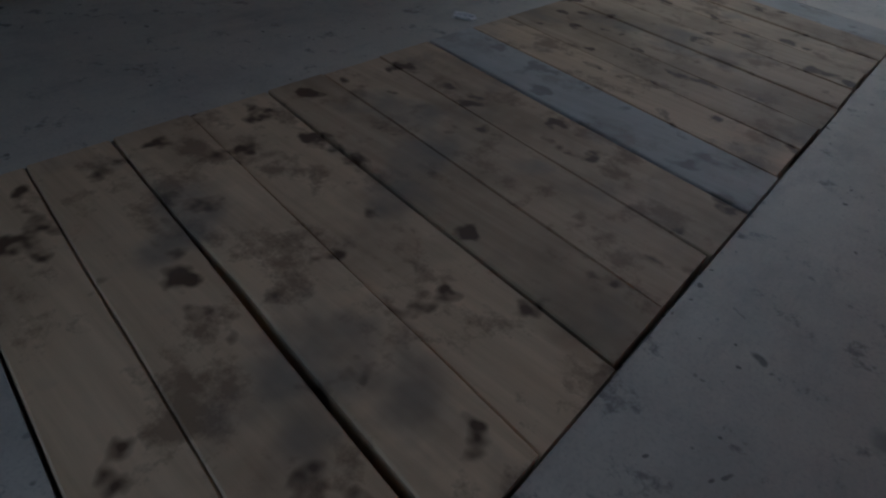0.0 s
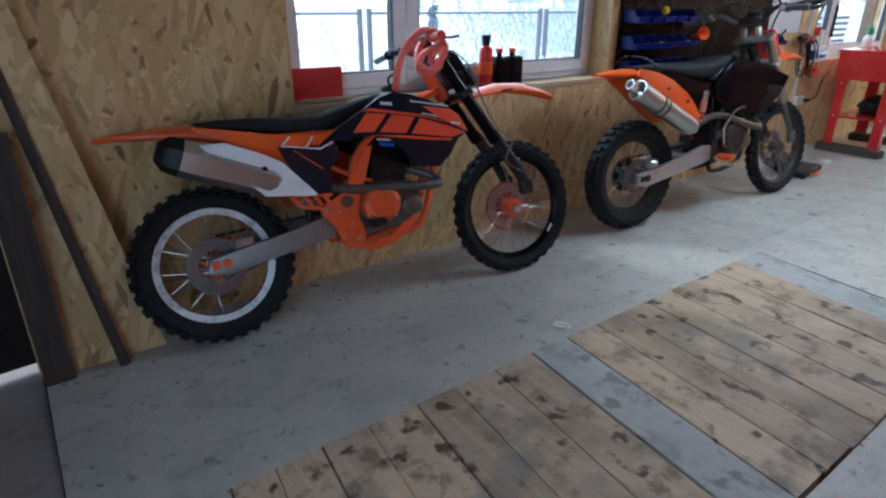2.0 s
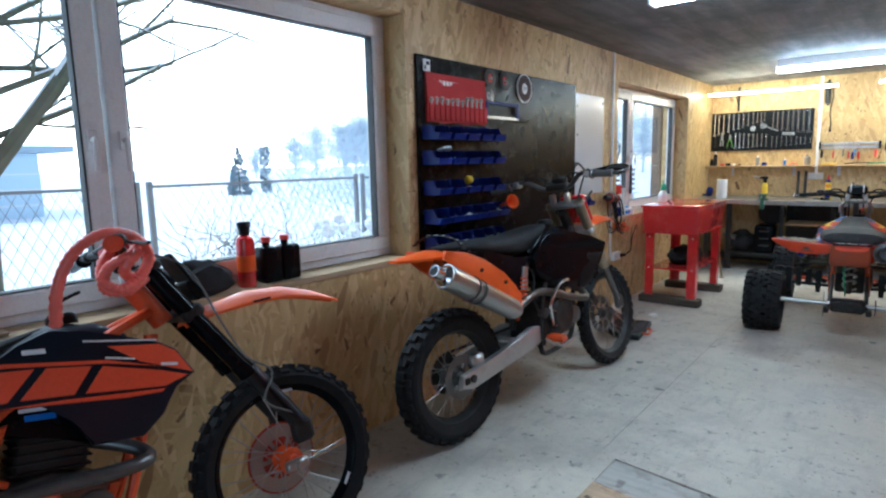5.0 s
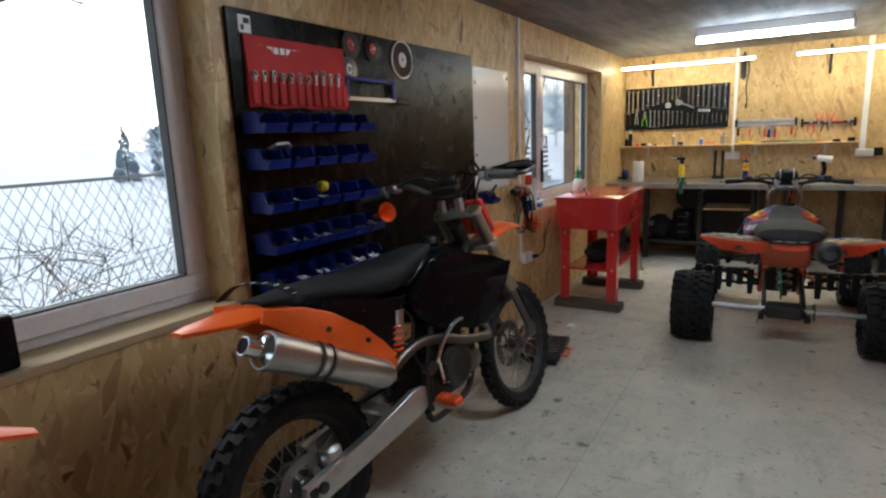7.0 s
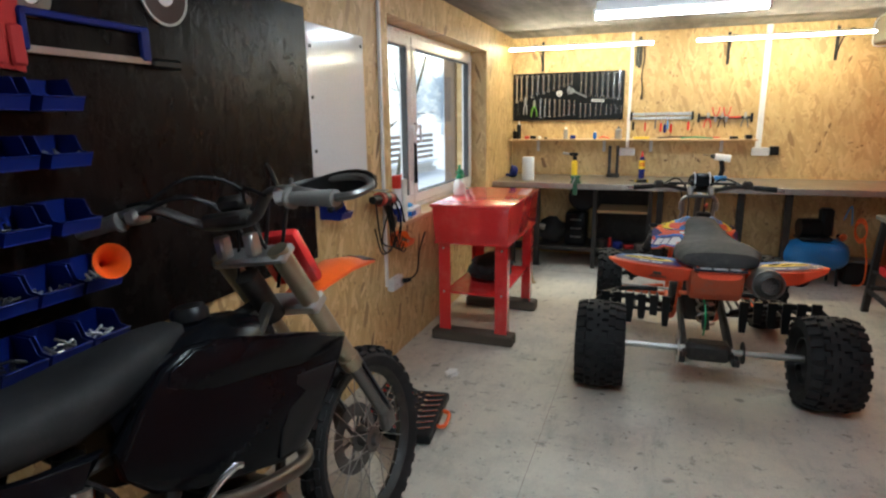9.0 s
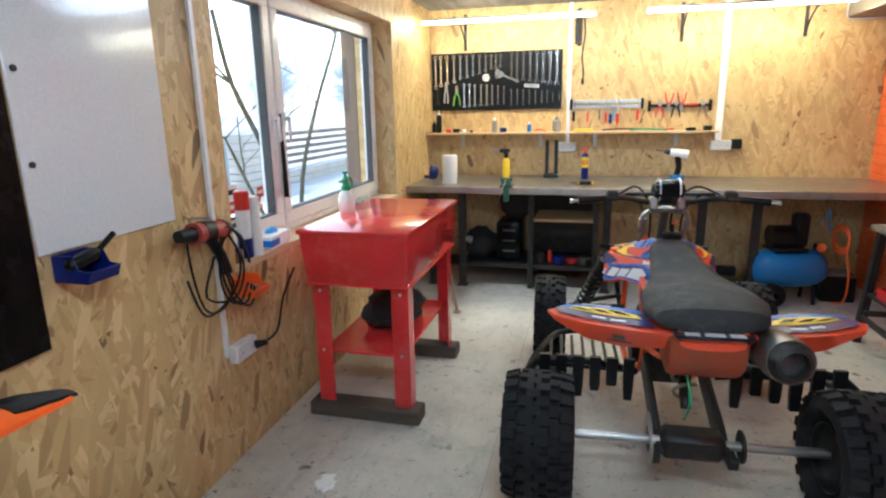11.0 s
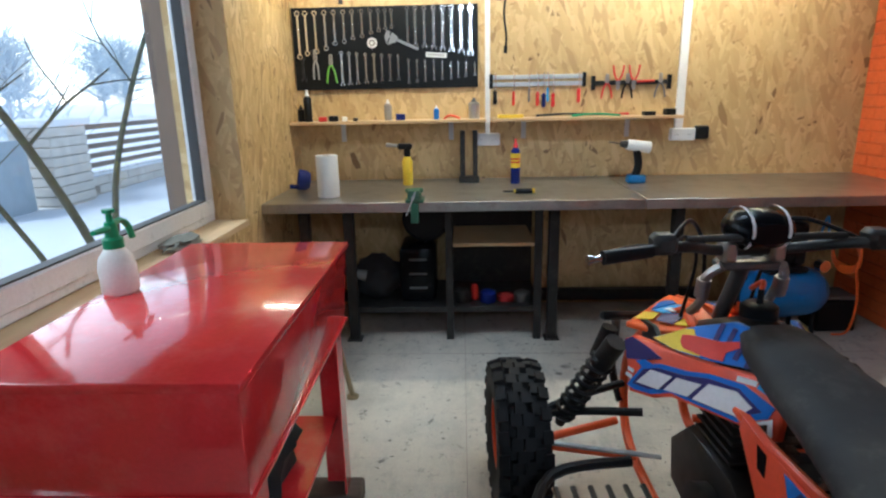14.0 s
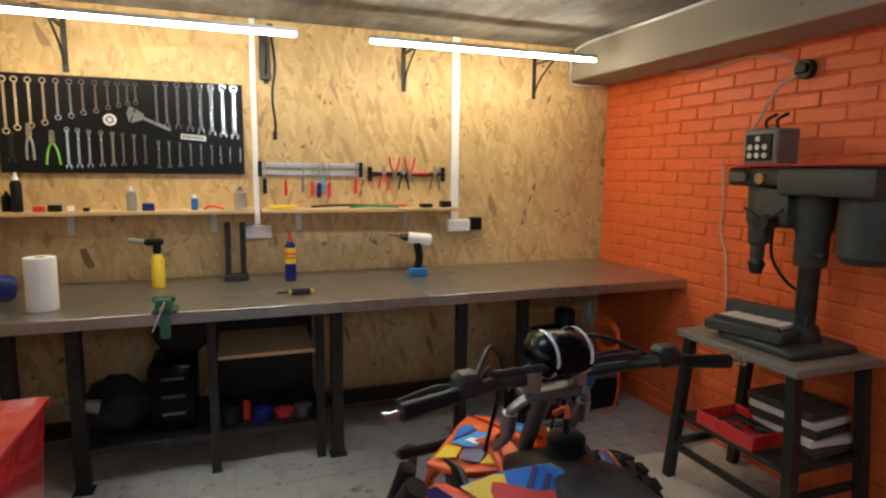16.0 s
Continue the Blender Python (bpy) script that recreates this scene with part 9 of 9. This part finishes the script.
part("belt_cover", bm, RED_CARD, base, "thin red board on the head")
bm = B()
box(bm, (-0.02, 0.11, 0.7975), (0.12, 0.30, 0.960), 0.010)
sw = part("switch_box", bm, GREY_PAINT, base, "grey switch box with round buttons")
bm = B()
box(bm, (-0.030, 0.135, 0.815), (-0.0205, 0.275, 0.935), 0.003)
part("switch_panel", bm, BLACK, sw)
for r in range(3):
    for c in range(3):
        if (r, c) in ((2, 0), (2, 2)):
            continue
        bm = B()
        rod(bm, (-0.036, 0.165 + c * 0.040, 0.838 + r * 0.038), (-0.030, 0.165 + c * 0.040, 0.838 + r * 0.038), 0.013, n=12)
        part("button", bm, GALV, sw)
for y in (0.17, 0.23):
    bm = B()
    tube(bm, [(0.05, y, 0.955), (0.05, y + 0.01, 1.0), (0.08, y - 0.02, 1.03)], 0.007, 6)
    part("conduit_stub", bm, BLACK, sw)
bm = B()
tube(bm, [(-0.03, 0.09, 0.52), (-0.03, 0.08, 0.38), (0.02, 0.03, 0.27), (0.05, -0.03, 0.24), (0.06, -0.08, 0.27)], 0.007, 6)
part("cable", bm, BLACK, base)
vc = thing("machine_vice", "oily machine vice lying on the drill table", "vice", pose(3.36, 11.05, tz + 0.036, 0, 0, 12))
bm = B()
box(bm, (-0.13, -0.19, 0.0), (0.12, 0.17, 0.05), 0.008)
box(bm, (-0.10, -0.16, 0.05), (-0.08, 0.14, 0.07), 0.003)
part("vice_body", bm, IRON, vc)
bm = B()
for k in range(5):
    box(bm, (-0.07, -0.15 + k * 0.058, 0.0505), (0.05, -0.10 + k * 0.058, 0.068), 0.004)
part("insert", bm, STONE, vc)
bm = B()
box(bm, (0.05, -0.20, 0.0505), (0.12, 0.18, 0.115), 0.006)
part("jaw", bm, IRON, vc)
# electrics on the orange wall
bm = B()
rod(bm, (3.69, 11.15, 2.015), (3.64, 11.15, 2.015), 0.045, n=18)
box(bm, (3.62, 11.12, 1.995), (3.645, 11.18, 2.035), 0.004)
solid("junction_box", bm, BLACK, "round black junction box on the orange wall", "junction box")
bm = B()
tube(bm, [(3.655, 11.15, 2.0), (3.65, 11.28, 1.95), (3.65, 11.38, 1.80), (3.655, 11.45, 1.72)], 0.006, 6)
tube(bm, [(3.66, 11.18, 2.03), (3.66, 11.30, 2.10), (3.66, 11.50, 2.125), (3.66, 11.75, 2.11), (3.66, 12.0, 2.13)], 0.005, 6)
tube(bm, [(3.655, 11.60, 1.60), (3.655, 11.57, 1.36), (3.655, 11.58, 1.22), (3.655, 11.53, 1.08), (3.655, 11.50, 0.80)], 0.005, 6)
solid("wall_cable", bm, mat("pale_cable", (0.55, 0.46, 0.40), 0.5), "pale electric cable on the orange wall", "cable")
bm = B()
tube(bm, [(3.36, 12.70, 2.23), (3.355, 12.60, 2.36), (3.35, 11.8, 2.365), (3.35, 10.0, 2.362), (3.35, 7.0, 2.365)], 0.009, 6)
tube(bm, [(3.362, 12.706, 2.24), (3.37, 12.70, 2.14), (3.50, 12.70, 2.13), (3.62, 12.70, 2.135)], 0.007, 6)
solid("beam_cable", bm, PVC, "white cable clipped along the concrete beam", "cable")

# faded ink stamp on the strand board by the first window
bm = B()
rnd = random.Random(77)
z = 1.50
while z < 1.76:
    w = rnd.uniform(0.008, 0.02)
    box(bm, (0.0015, 3.868, z), (0.0035, 3.868 + rnd.uniform(0.018, 0.026), z + w))
    z += w + rnd.uniform(0.005, 0.014)
solid("ink_stamp", bm, mat("ink_stamp", (0.09, 0.055, 0.03), 0.7), "faded dark printed stamp on the strand board wall", "stamp")

# ---- outdoors ----
bm = B()
xs = [-400, -150, -60, -30, -15, -9, -6, -4.5, -3.3, -2.2, -1.2, -0.45, 0, 4, 12, 60, 400]
ys = [-400, -60, -10, 0, 3, 5, 6.5, 8, 9.5, 11, 12.5, 14, 17, 22, 40, 120, 400]
def ground_z(x, y):
    if x > -0.5 or y < 1:
        return -0.22
    d = min(1.0, (-x - 0.5) / 2.5)
    return -0.22 + d * (0.16 + 0.10 * noise.noise(Vector((x * 0.45, y * 0.45, 0))))
grid = [[bm.verts.new((x, y, ground_z(x, y))) for x in xs] for y in ys]
for r, s in zip(grid, grid[1:]):
    for i in range(len(xs) - 1):
        bm.faces.new((r[i], r[i + 1], s[i + 1], s[i]))
solid("ground", bm, SNOW, "snow-covered garden and field", "ground", kind="structure")


def limb(bm, rnd, p, d, L, r, depth, tips):
    """A crooked branch with side shoots."""
    n = 4
    pts = [p.copy()]
    for i in range(n):
        d = (d + Vector((rnd.uniform(-1, 1), rnd.uniform(-1, 1), rnd.uniform(-0.6, 0.9))) * 0.18).normalized()
        pts.append(pts[-1] + d * (L / n))
    tube(bm, pts, r, 6 if depth < 2 else 4, 2, r * 0.45)
    tips.append((pts, r))
    if depth >= 4:
        return
    for k in range(4 if depth < 2 else 3):
        i = 1 + (k % n)
        side = Vector((rnd.uniform(-1, 1), rnd.uniform(-1, 1), rnd.uniform(-0.3, 0.8)))
        limb(bm, rnd, pts[i], (d * 0.5 + side).normalized(), L * rnd.uniform(0.45, 0.65), r * 0.45, depth + 1, tips)


tree = thing("bare_tree", "bare snowy garden tree with mossy forked trunk", "tree", pose(-3.35, 5.24, -0.12))
bm = B()
tube(bm, [(0, 0.02, 0), (0.02, -0.03, 0.5), (0.0, 0.0, 1.0), (-0.02, 0.05, 1.45), (0.0, 0.03, 1.8), (0.03, 0.08, 2.5), (-0.02, 0.05, 3.2), (0, 0.16, 4.4)], 0.165, 12, 4, 0.07)
part("trunk", bm, BARK, tree)
rnd = random.Random(11)
tips = []
for z, d, L, r in ((1.42, (0.0, 0.66, 0.75), 2.1, 0.075), (1.75, (-0.3, 0.85, 0.3), 1.9, 0.030), (1.95, (0.2, -0.8, 0.45), 1.7, 0.04), (2.05, (0.1, 0.9, 0.40), 2.0, 0.034), (2.3, (-0.3, 0.9, 0.15), 1.9, 0.028), (2.5, (-0.2, 0.8, 0.6), 1.8, 0.03), (2.6, (0.3, 0.85, 0.25), 1.7, 0.026), (2.8, (0.2, -0.7, 0.6), 1.7, 0.035), (3.1, (0, 0.9, 0.3), 1.7, 0.03)):
    bm = B()
    limb(bm, rnd, Vector((0, 0.04, z)), Vector(d).normalized(), L, r, 0, tips)
    part("limb", bm, BARK, tree)
bm = B()
for pts, r in tips:
    if r > 0.011:
        tube(bm, [p + Vector((0, 0, r * 0.75)) for p in pts[1:]], r * 0.5, 5, 2, r * 0.25)
part("snow_cover", bm, SNOW, tree, "snow lying on the limbs")

# chain-link fence along the garden
fence = thing("garden_fence", "chain-link garden fence with steel posts and top rail", "fence", pose(-3.55, 0, 0))
FT, FB = 1.27, 0.0
for y in (0.9, 3.72, 3.84, 6.54, 6.66, 9.36, 9.48, 12.18, 12.30):
    bm = B()
    box(bm, (-0.025, y - 0.025, -0.25), (0.025, y + 0.025, FT + 0.03), 0.004)
    part("post", bm, WIRE, fence)
for a, b_ in ((0.93, 3.70), (3.86, 6.52), (6.68, 9.34), (9.50, 12.16)):
    for z in (FT - 0.02, FB):
        bm = B()
        box(bm, (-0.016, a, z - 0.014), (0.016, b_, z + 0.014), 0.003)
        part("rail", bm, WIRE, fence)
    me, faces = [], []
    h = FT - FB - 0.04
    step, t = 0.105, 0.0022
    n = int((b_ - a + h * 0.6) / step)
    for i in range(-1, n + 1):
        for s in (1, -1):
            y0 = a + i * step if s > 0 else a + i * step
            y1 = y0 + s * h * 0.55
            z0, z1 = FB + 0.02, FT - 0.02
            # cut at the panel's ends
            pts = []
            for yy, zz in ((y0, z0), (y1, z1)):
                pts.append([yy, zz])
            if max(y0, y1) < a or min(y0, y1) > b_:
                continue
            for lim in (a, b_):
                (ya, za), (yb, zb) = pts
                if (ya - lim) * (yb - lim) < 0:
                    k = (lim - ya) / (yb - ya)
                    c = [lim, za + (zb - za) * k]
                    out = 0 if (ya < a or ya > b_) else 1
                    pts[out] = c
            (ya, za), (yb, zb) = pts
            o = len(me)
            x = 0.002 * s
            me += [(x - t, ya - t, za), (x + t, ya - t, za), (x, ya + t * 1.6, za), (x - t, yb - t, zb), (x + t, yb - t, zb), (x, yb + t * 1.6, zb)]
            faces += [(o, o + 1, o + 4, o + 3), (o + 1, o + 2, o + 5, o + 4), (o + 2, o, o + 3, o + 5)]
    data = bpy.data.meshes.new("wire_mesh")
    data.from_pydata(me, [], faces)
    data.materials.append(WIRE)
    ob = new("wire_mesh", data)
    ob.parent = fence
    tagged(ob, "diamond wire mesh", kind="stuff")


def twig_cloud(name, label, c, size, n, mat_, seed, up=0.5, r=0.004, L=(0.3, 0.8), cat="bush", m=None, snow=None):
    """A shrub of many thin crooked shoots from the ground."""
    t = thing(name, label, cat, pose(*c))
    rnd = random.Random(seed)
    bm = B()
    for i in range(n):
        a, q = rnd.uniform(0, 6.283), math.sqrt(rnd.random())
        p = Vector((size[0] * q * math.cos(a), size[1] * q * math.sin(a), rnd.uniform(0, size[2] * 0.7)))
        d = Vector((rnd.uniform(-1, 1), rnd.uniform(-1, 1), rnd.uniform(up - 0.4, up + 0.6))).normalized()
        pts = [p]
        l = rnd.uniform(*L)
        for k in range(3):
            d = (d + Vector((rnd.uniform(-1, 1), rnd.uniform(-1, 1), rnd.uniform(-0.6, 0.6))) * 0.35).normalized()
            pts.append(pts[-1] + d * l / 3)
        tube(bm, pts, r, 3, 1, r * 0.4, cap=False)
    part("twigs", bm, mat_, t, kind="stuff")
    if snow:
        bm = B()
        for i in range(snow):
            a, q = rnd.uniform(0, 6.283), math.sqrt(rnd.random())
            g = bmesh.ops.create_icosphere(bm, subdivisions=1, radius=rnd.uniform(0.03, 0.08))
            bmesh.ops.translate(bm, verts=g["verts"], vec=(size[0] * q * math.cos(a), size[1] * q * math.sin(a), rnd.uniform(0.1, size[2])))
        part("snow_clumps", bm, SNOW, t, "snow clumps on the twigs", "stuff")
    return t


twig_cloud("shrub", "bare climbing shrub along the wire fence", (-3.35, 7.6, -0.1), (0.12, 0.9, 1.2), 130, BARK, 3, 0.4, 0.005, (0.4, 0.9))
twig_cloud("snowy_shrub", "small shrub covered with snow by the fence", (-2.6, 8.55, -0.1), (0.45, 0.55, 0.9), 90, BARK, 5, 0.5, 0.006, (0.25, 0.5), snow=170)
# shrubs further out take the haze-lightened twig colour
twig_cloud("shrub", "bare shrub beyond the wire fence", (-5.2, 12.6, -0.1), (1.0, 1.6, 1.6), 260, HAZE_PALE, 7, 0.6, 0.008, (0.6, 1.4))
twig_cloud("shrub", "bare shrub beyond the gate pillar", (-9.0, 19.5, 0), (2.0, 3.5, 2.6), 420, HAZE_PALE, 8, 0.7, 0.014, (0.9, 2.2))
twig_cloud("shrub", "bare shrub beyond the wire fence", (-9.0, 14.5, 0), (2.0, 2.5, 2.4), 380, HAZE_PALE, 9, 0.7, 0.012, (0.9, 2.0))


def hazy_tree(c, h, w, seed):
    t = thing("far_tree", "bare distant tree in a pale colour that stands for haze", "tree", pose(*c), "trees in the distance")
    rnd = random.Random(seed)
    bm = B()
    tube(bm, [(0, 0, 0), (0, 0.1, h * 0.5), (0.1, 0, h * 0.9)], 0.02 * h, 6, 2, 0.006 * h)
    part("trunk", bm, HAZE_PALE, t)
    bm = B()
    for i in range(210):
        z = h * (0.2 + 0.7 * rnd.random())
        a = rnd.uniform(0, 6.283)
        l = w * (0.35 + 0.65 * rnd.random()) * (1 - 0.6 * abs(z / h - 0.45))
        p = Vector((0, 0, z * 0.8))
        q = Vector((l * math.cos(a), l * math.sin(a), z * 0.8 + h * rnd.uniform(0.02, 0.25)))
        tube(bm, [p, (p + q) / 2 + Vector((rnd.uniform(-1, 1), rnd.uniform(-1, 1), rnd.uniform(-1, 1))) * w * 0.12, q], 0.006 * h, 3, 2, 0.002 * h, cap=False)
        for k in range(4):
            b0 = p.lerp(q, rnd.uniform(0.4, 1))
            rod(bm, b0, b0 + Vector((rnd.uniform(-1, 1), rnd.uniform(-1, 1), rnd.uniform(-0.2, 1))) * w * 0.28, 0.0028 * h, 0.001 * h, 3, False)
    part("crown", bm, HAZE_PALE, t, kind="stuff")


for i, (x, y, h, w) in enumerate(((-62, 47, 5.0, 3.0), (-57, 57.5, 8.5, 4.0), (-61, 63, 9.0, 4.2), (-58, 69, 10, 4.4), (-50, 66, 9.0, 4.0), (-46, 60, 7.5, 3.8), (-48, 74, 10, 4.2), (-58, 50, 6.5, 3.4), (-60, 55, 8.0, 3.8), (-56, 60, 9.5, 4.2), (-60, 66, 9.0, 4.0), (-55, 72, 10.5, 4.4), (-40, 62, 9.5, 3.8), (-36, 70, 9.0, 3.8), (-30, 64, 8.5, 3.6), (-26, 72, 8.5, 3.6), (-20, 66, 8.0, 3.5), (-16, 74, 8.5, 3.6))):
    hazy_tree((x, y, -0.2), h, w, 50 + i)


def conifer(c, h, w, seed, col=False):
    t = thing("conifer", "columnar dark conifer with snow" if col else "small snowy conifer in the field", "tree", pose(*c))
    rnd = random.Random(seed)
    bm = B()
    tube(bm, [(0, 0, 0), (0, 0, h)], 0.05, 6, 1, 0.01)
    part("trunk", bm, BARK, t)
    bm = B()
    for i in range(150):
        z = h * (0.08 + 0.92 * rnd.random())
        a = rnd.uniform(0, 6.283)
        l = w * (0.9 if col else (1.05 - z / h)) * rnd.uniform(0.6, 1.0)
        p, q = Vector((0, 0, z)), Vector((l * math.cos(a), l * math.sin(a), z + (0.25 if col else -0.12) * l))
        d = (q - p)
        s = d.cross(Vector((0, 0, 1))).normalized() * 0.10
        o = [bm.verts.new(x) for x in (p, q + s, q + d * 0.15, q - s)]
        bm.faces.new(o)
        o2 = [bm.verts.new(x) for x in (p + Vector((0, 0, 0.06)), q + Vector((0, 0, 0.1)), q + d * 0.15, q - Vector((0, 0, 0.12)))]
        bm.faces.new(o2)
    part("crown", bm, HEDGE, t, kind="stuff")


conifer((-25, 21.2, -0.2), 2.8, 0.75, 3)
conifer((-25, 22.8, -0.2), 2.6, 0.32, 4, True)
house = thing("far_house", "pale blue-grey house with flat roof beyond the fence", "house", pose(-20, 8.8, -0.2))
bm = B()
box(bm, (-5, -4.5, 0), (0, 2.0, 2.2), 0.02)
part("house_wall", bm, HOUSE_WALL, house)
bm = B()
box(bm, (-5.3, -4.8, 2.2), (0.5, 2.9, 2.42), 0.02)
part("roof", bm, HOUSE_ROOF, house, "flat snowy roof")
for z in (0.5, 1.0, 1.5):
    bm = B()
    box(bm, (0.003, -4.4, z), (0.03, 1.95, z + 0.05))
    part("wall_band", bm, WHITE, house)
bm = B()
box(bm, (0.003, -0.6, 0.7), (0.05, 0.8, 1.7), 0.01)
part("window", bm, COMP_BLUE, house)

# gate pillar, low stone wall and slatted fence seen past the second window
pil = thing("gate_pillar", "split-stone gate pillar with snow cap", "pillar", pose(-5.2, 17.6, -0.2))
for k in range(9):
    bm = B()
    o = 0.012 * (k % 2)
    box(bm, (-0.30 - o, -0.45 + o, k * 0.145), (0.30 + o, 0.45 - o, k * 0.145 + 0.138), 0.015)
    part("stone_course", bm, STONE, pil)
bm = B()
box(bm, (-0.36, -0.52, 1.305), (0.36, 0.52, 1.42), 0.04, None, 2)
part("snow_cap", bm, SNOW, pil)
lw = thing("stone_fence", "low stone wall with brown horizontal slats", "fence", pose(-5.2, 18.05, -0.2))
for k in range(3):
    for j in range(9):
        bm = B()
        box(bm, (-0.15, 0.05 + j * 0.6 + 0.3 * (k % 2), k * 0.145), (0.15, 0.05 + j * 0.6 + 0.3 * (k % 2) + 0.59, k * 0.145 + 0.138), 0.012)
        part("stone", bm, STONE, lw)
bm = B()
box(bm, (-0.2, 0.05, 0.437), (0.2, 5.8, 0.49), 0.02)
part("snow_cap", bm, SNOW, lw)
for k in range(5):
    bm = B()
    box(bm, (-0.02, 0.0, 0.56 + k * 0.16), (0.02, 5.8, 0.56 + k * 0.16 + 0.085), 0.004)
    part("slat", bm, BROWN_SLAT, lw)
bm = B()
box(bm, (-0.05, 0.0, 0), (0.05, 0.10, 1.35), 0.004)
part("post", bm, BROWN_SLAT, lw)
gt = thing("yard_gate", "blue-grey metal yard gate beside the pillar", "gate", pose(-5.2, 16.1, -0.2))
bm = B()
box(bm, (-0.02, 0, 0.08), (0.02, 0.95, 1.15), 0.01)
part("gate_panel", bm, HOUSE_ROOF, gt)
# young tree shoots close to the second window
for pts, r in (([(-1.45, 12.75, -0.2), (-1.48, 12.62, 0.45), (-1.5, 12.2, 1.2), (-1.5, 11.80, 1.75), (-1.45, 11.55, 2.3)], 0.035), ([(-1.8, 13.35, -0.2), (-1.8, 13.5, 0.76), (-1.8, 14.0, 1.6), (-1.8, 14.67, 2.46), (-1.8, 14.9, 3.1)], 0.03), ([(-1.5, 12.45, -0.1), (-1.5, 12.19, 0.44), (-1.5, 11.85, 0.96), (-1.55, 11.7, 1.3)], 0.022)):
    tr = thing("young_tree", "thin mossy young tree shoot outside the window", "tree", pose(0, 0, 0), "shoots outside the window")
    bm = B()
    tube(bm, pts, r, 8, 4, r * 0.45)
    part("stem", bm, BARK, tr)
    bm = B()
    rnd = random.Random(int(r * 1000))
    tips = []
    for k in (2, 3, 3):
        limb(bm, rnd, Vector(pts[k]), Vector((rnd.uniform(-0.6, 0.6), rnd.uniform(-1, 1), 0.5)).normalized(), 0.8, r * 0.4, 3, tips)
    part("limb", bm, BARK, tr)
bm = B()
box(bm, (-0.52, 11.86, -0.2), (-0.40, 12.02, 2.6), 0.006)
solid("outdoor_post", bm, BROWN_SLAT, "brown timber post outside the window", "post")

# ---- bricks of the orange wall, nearest stretch first ----
bm = B()
box(bm, (-0.012, -0.1225, -0.0320), (0.0, 0.1225, 0.0320), 0.004)
brick_mesh = mesh_of("brick", bm, BRICK)
bm = B()
box(bm, (-0.012, -0.0605, -0.0320), (0.0, 0.0605, 0.0320), 0.004)
half_mesh = mesh_of("brick", bm, BRICK)
rnd = random.Random(77)
rest = B()
count = 0
for row in range(29):
    z = 0.036 + row * 0.0735
    if z > 2.13:
        break
    y = WALL_Y1 - 0.004 - (0.128 if row % 2 else 0.0)
    if row % 2:
        o = new("brick", half_mesh)
        o.parent = wall_east
        o.matrix_basis = pose(ROOM_X + 0.009 + rnd.uniform(-0.003, 0.002), WALL_Y1 - 0.064, z)
        count += 1
    while y > 8.6:
        yc = y - 0.125
        if yc > 9.75:
            o = new("brick", brick_mesh)
            o.parent = wall_east
            o.matrix_basis = Matrix.Translation((ROOM_X + 0.009 + rnd.uniform(-0.003, 0.002), yc + rnd.uniform(-0.003, 0.003), z + rnd.uniform(-0.003, 0.003))) @ Matrix.Rotation(radians(rnd.uniform(-0.8, 0.8)), 4, "X")
            count += 1
        else:
            box(rest, (ROOM_X - 0.002, yc - 0.122, z - 0.032), (ROOM_X + 0.006, yc + 0.122, z + 0.032))
        y -= 0.253
part("brick_rest", rest, BRICK, wall_east, "rest of the orange bricks", "stuff")
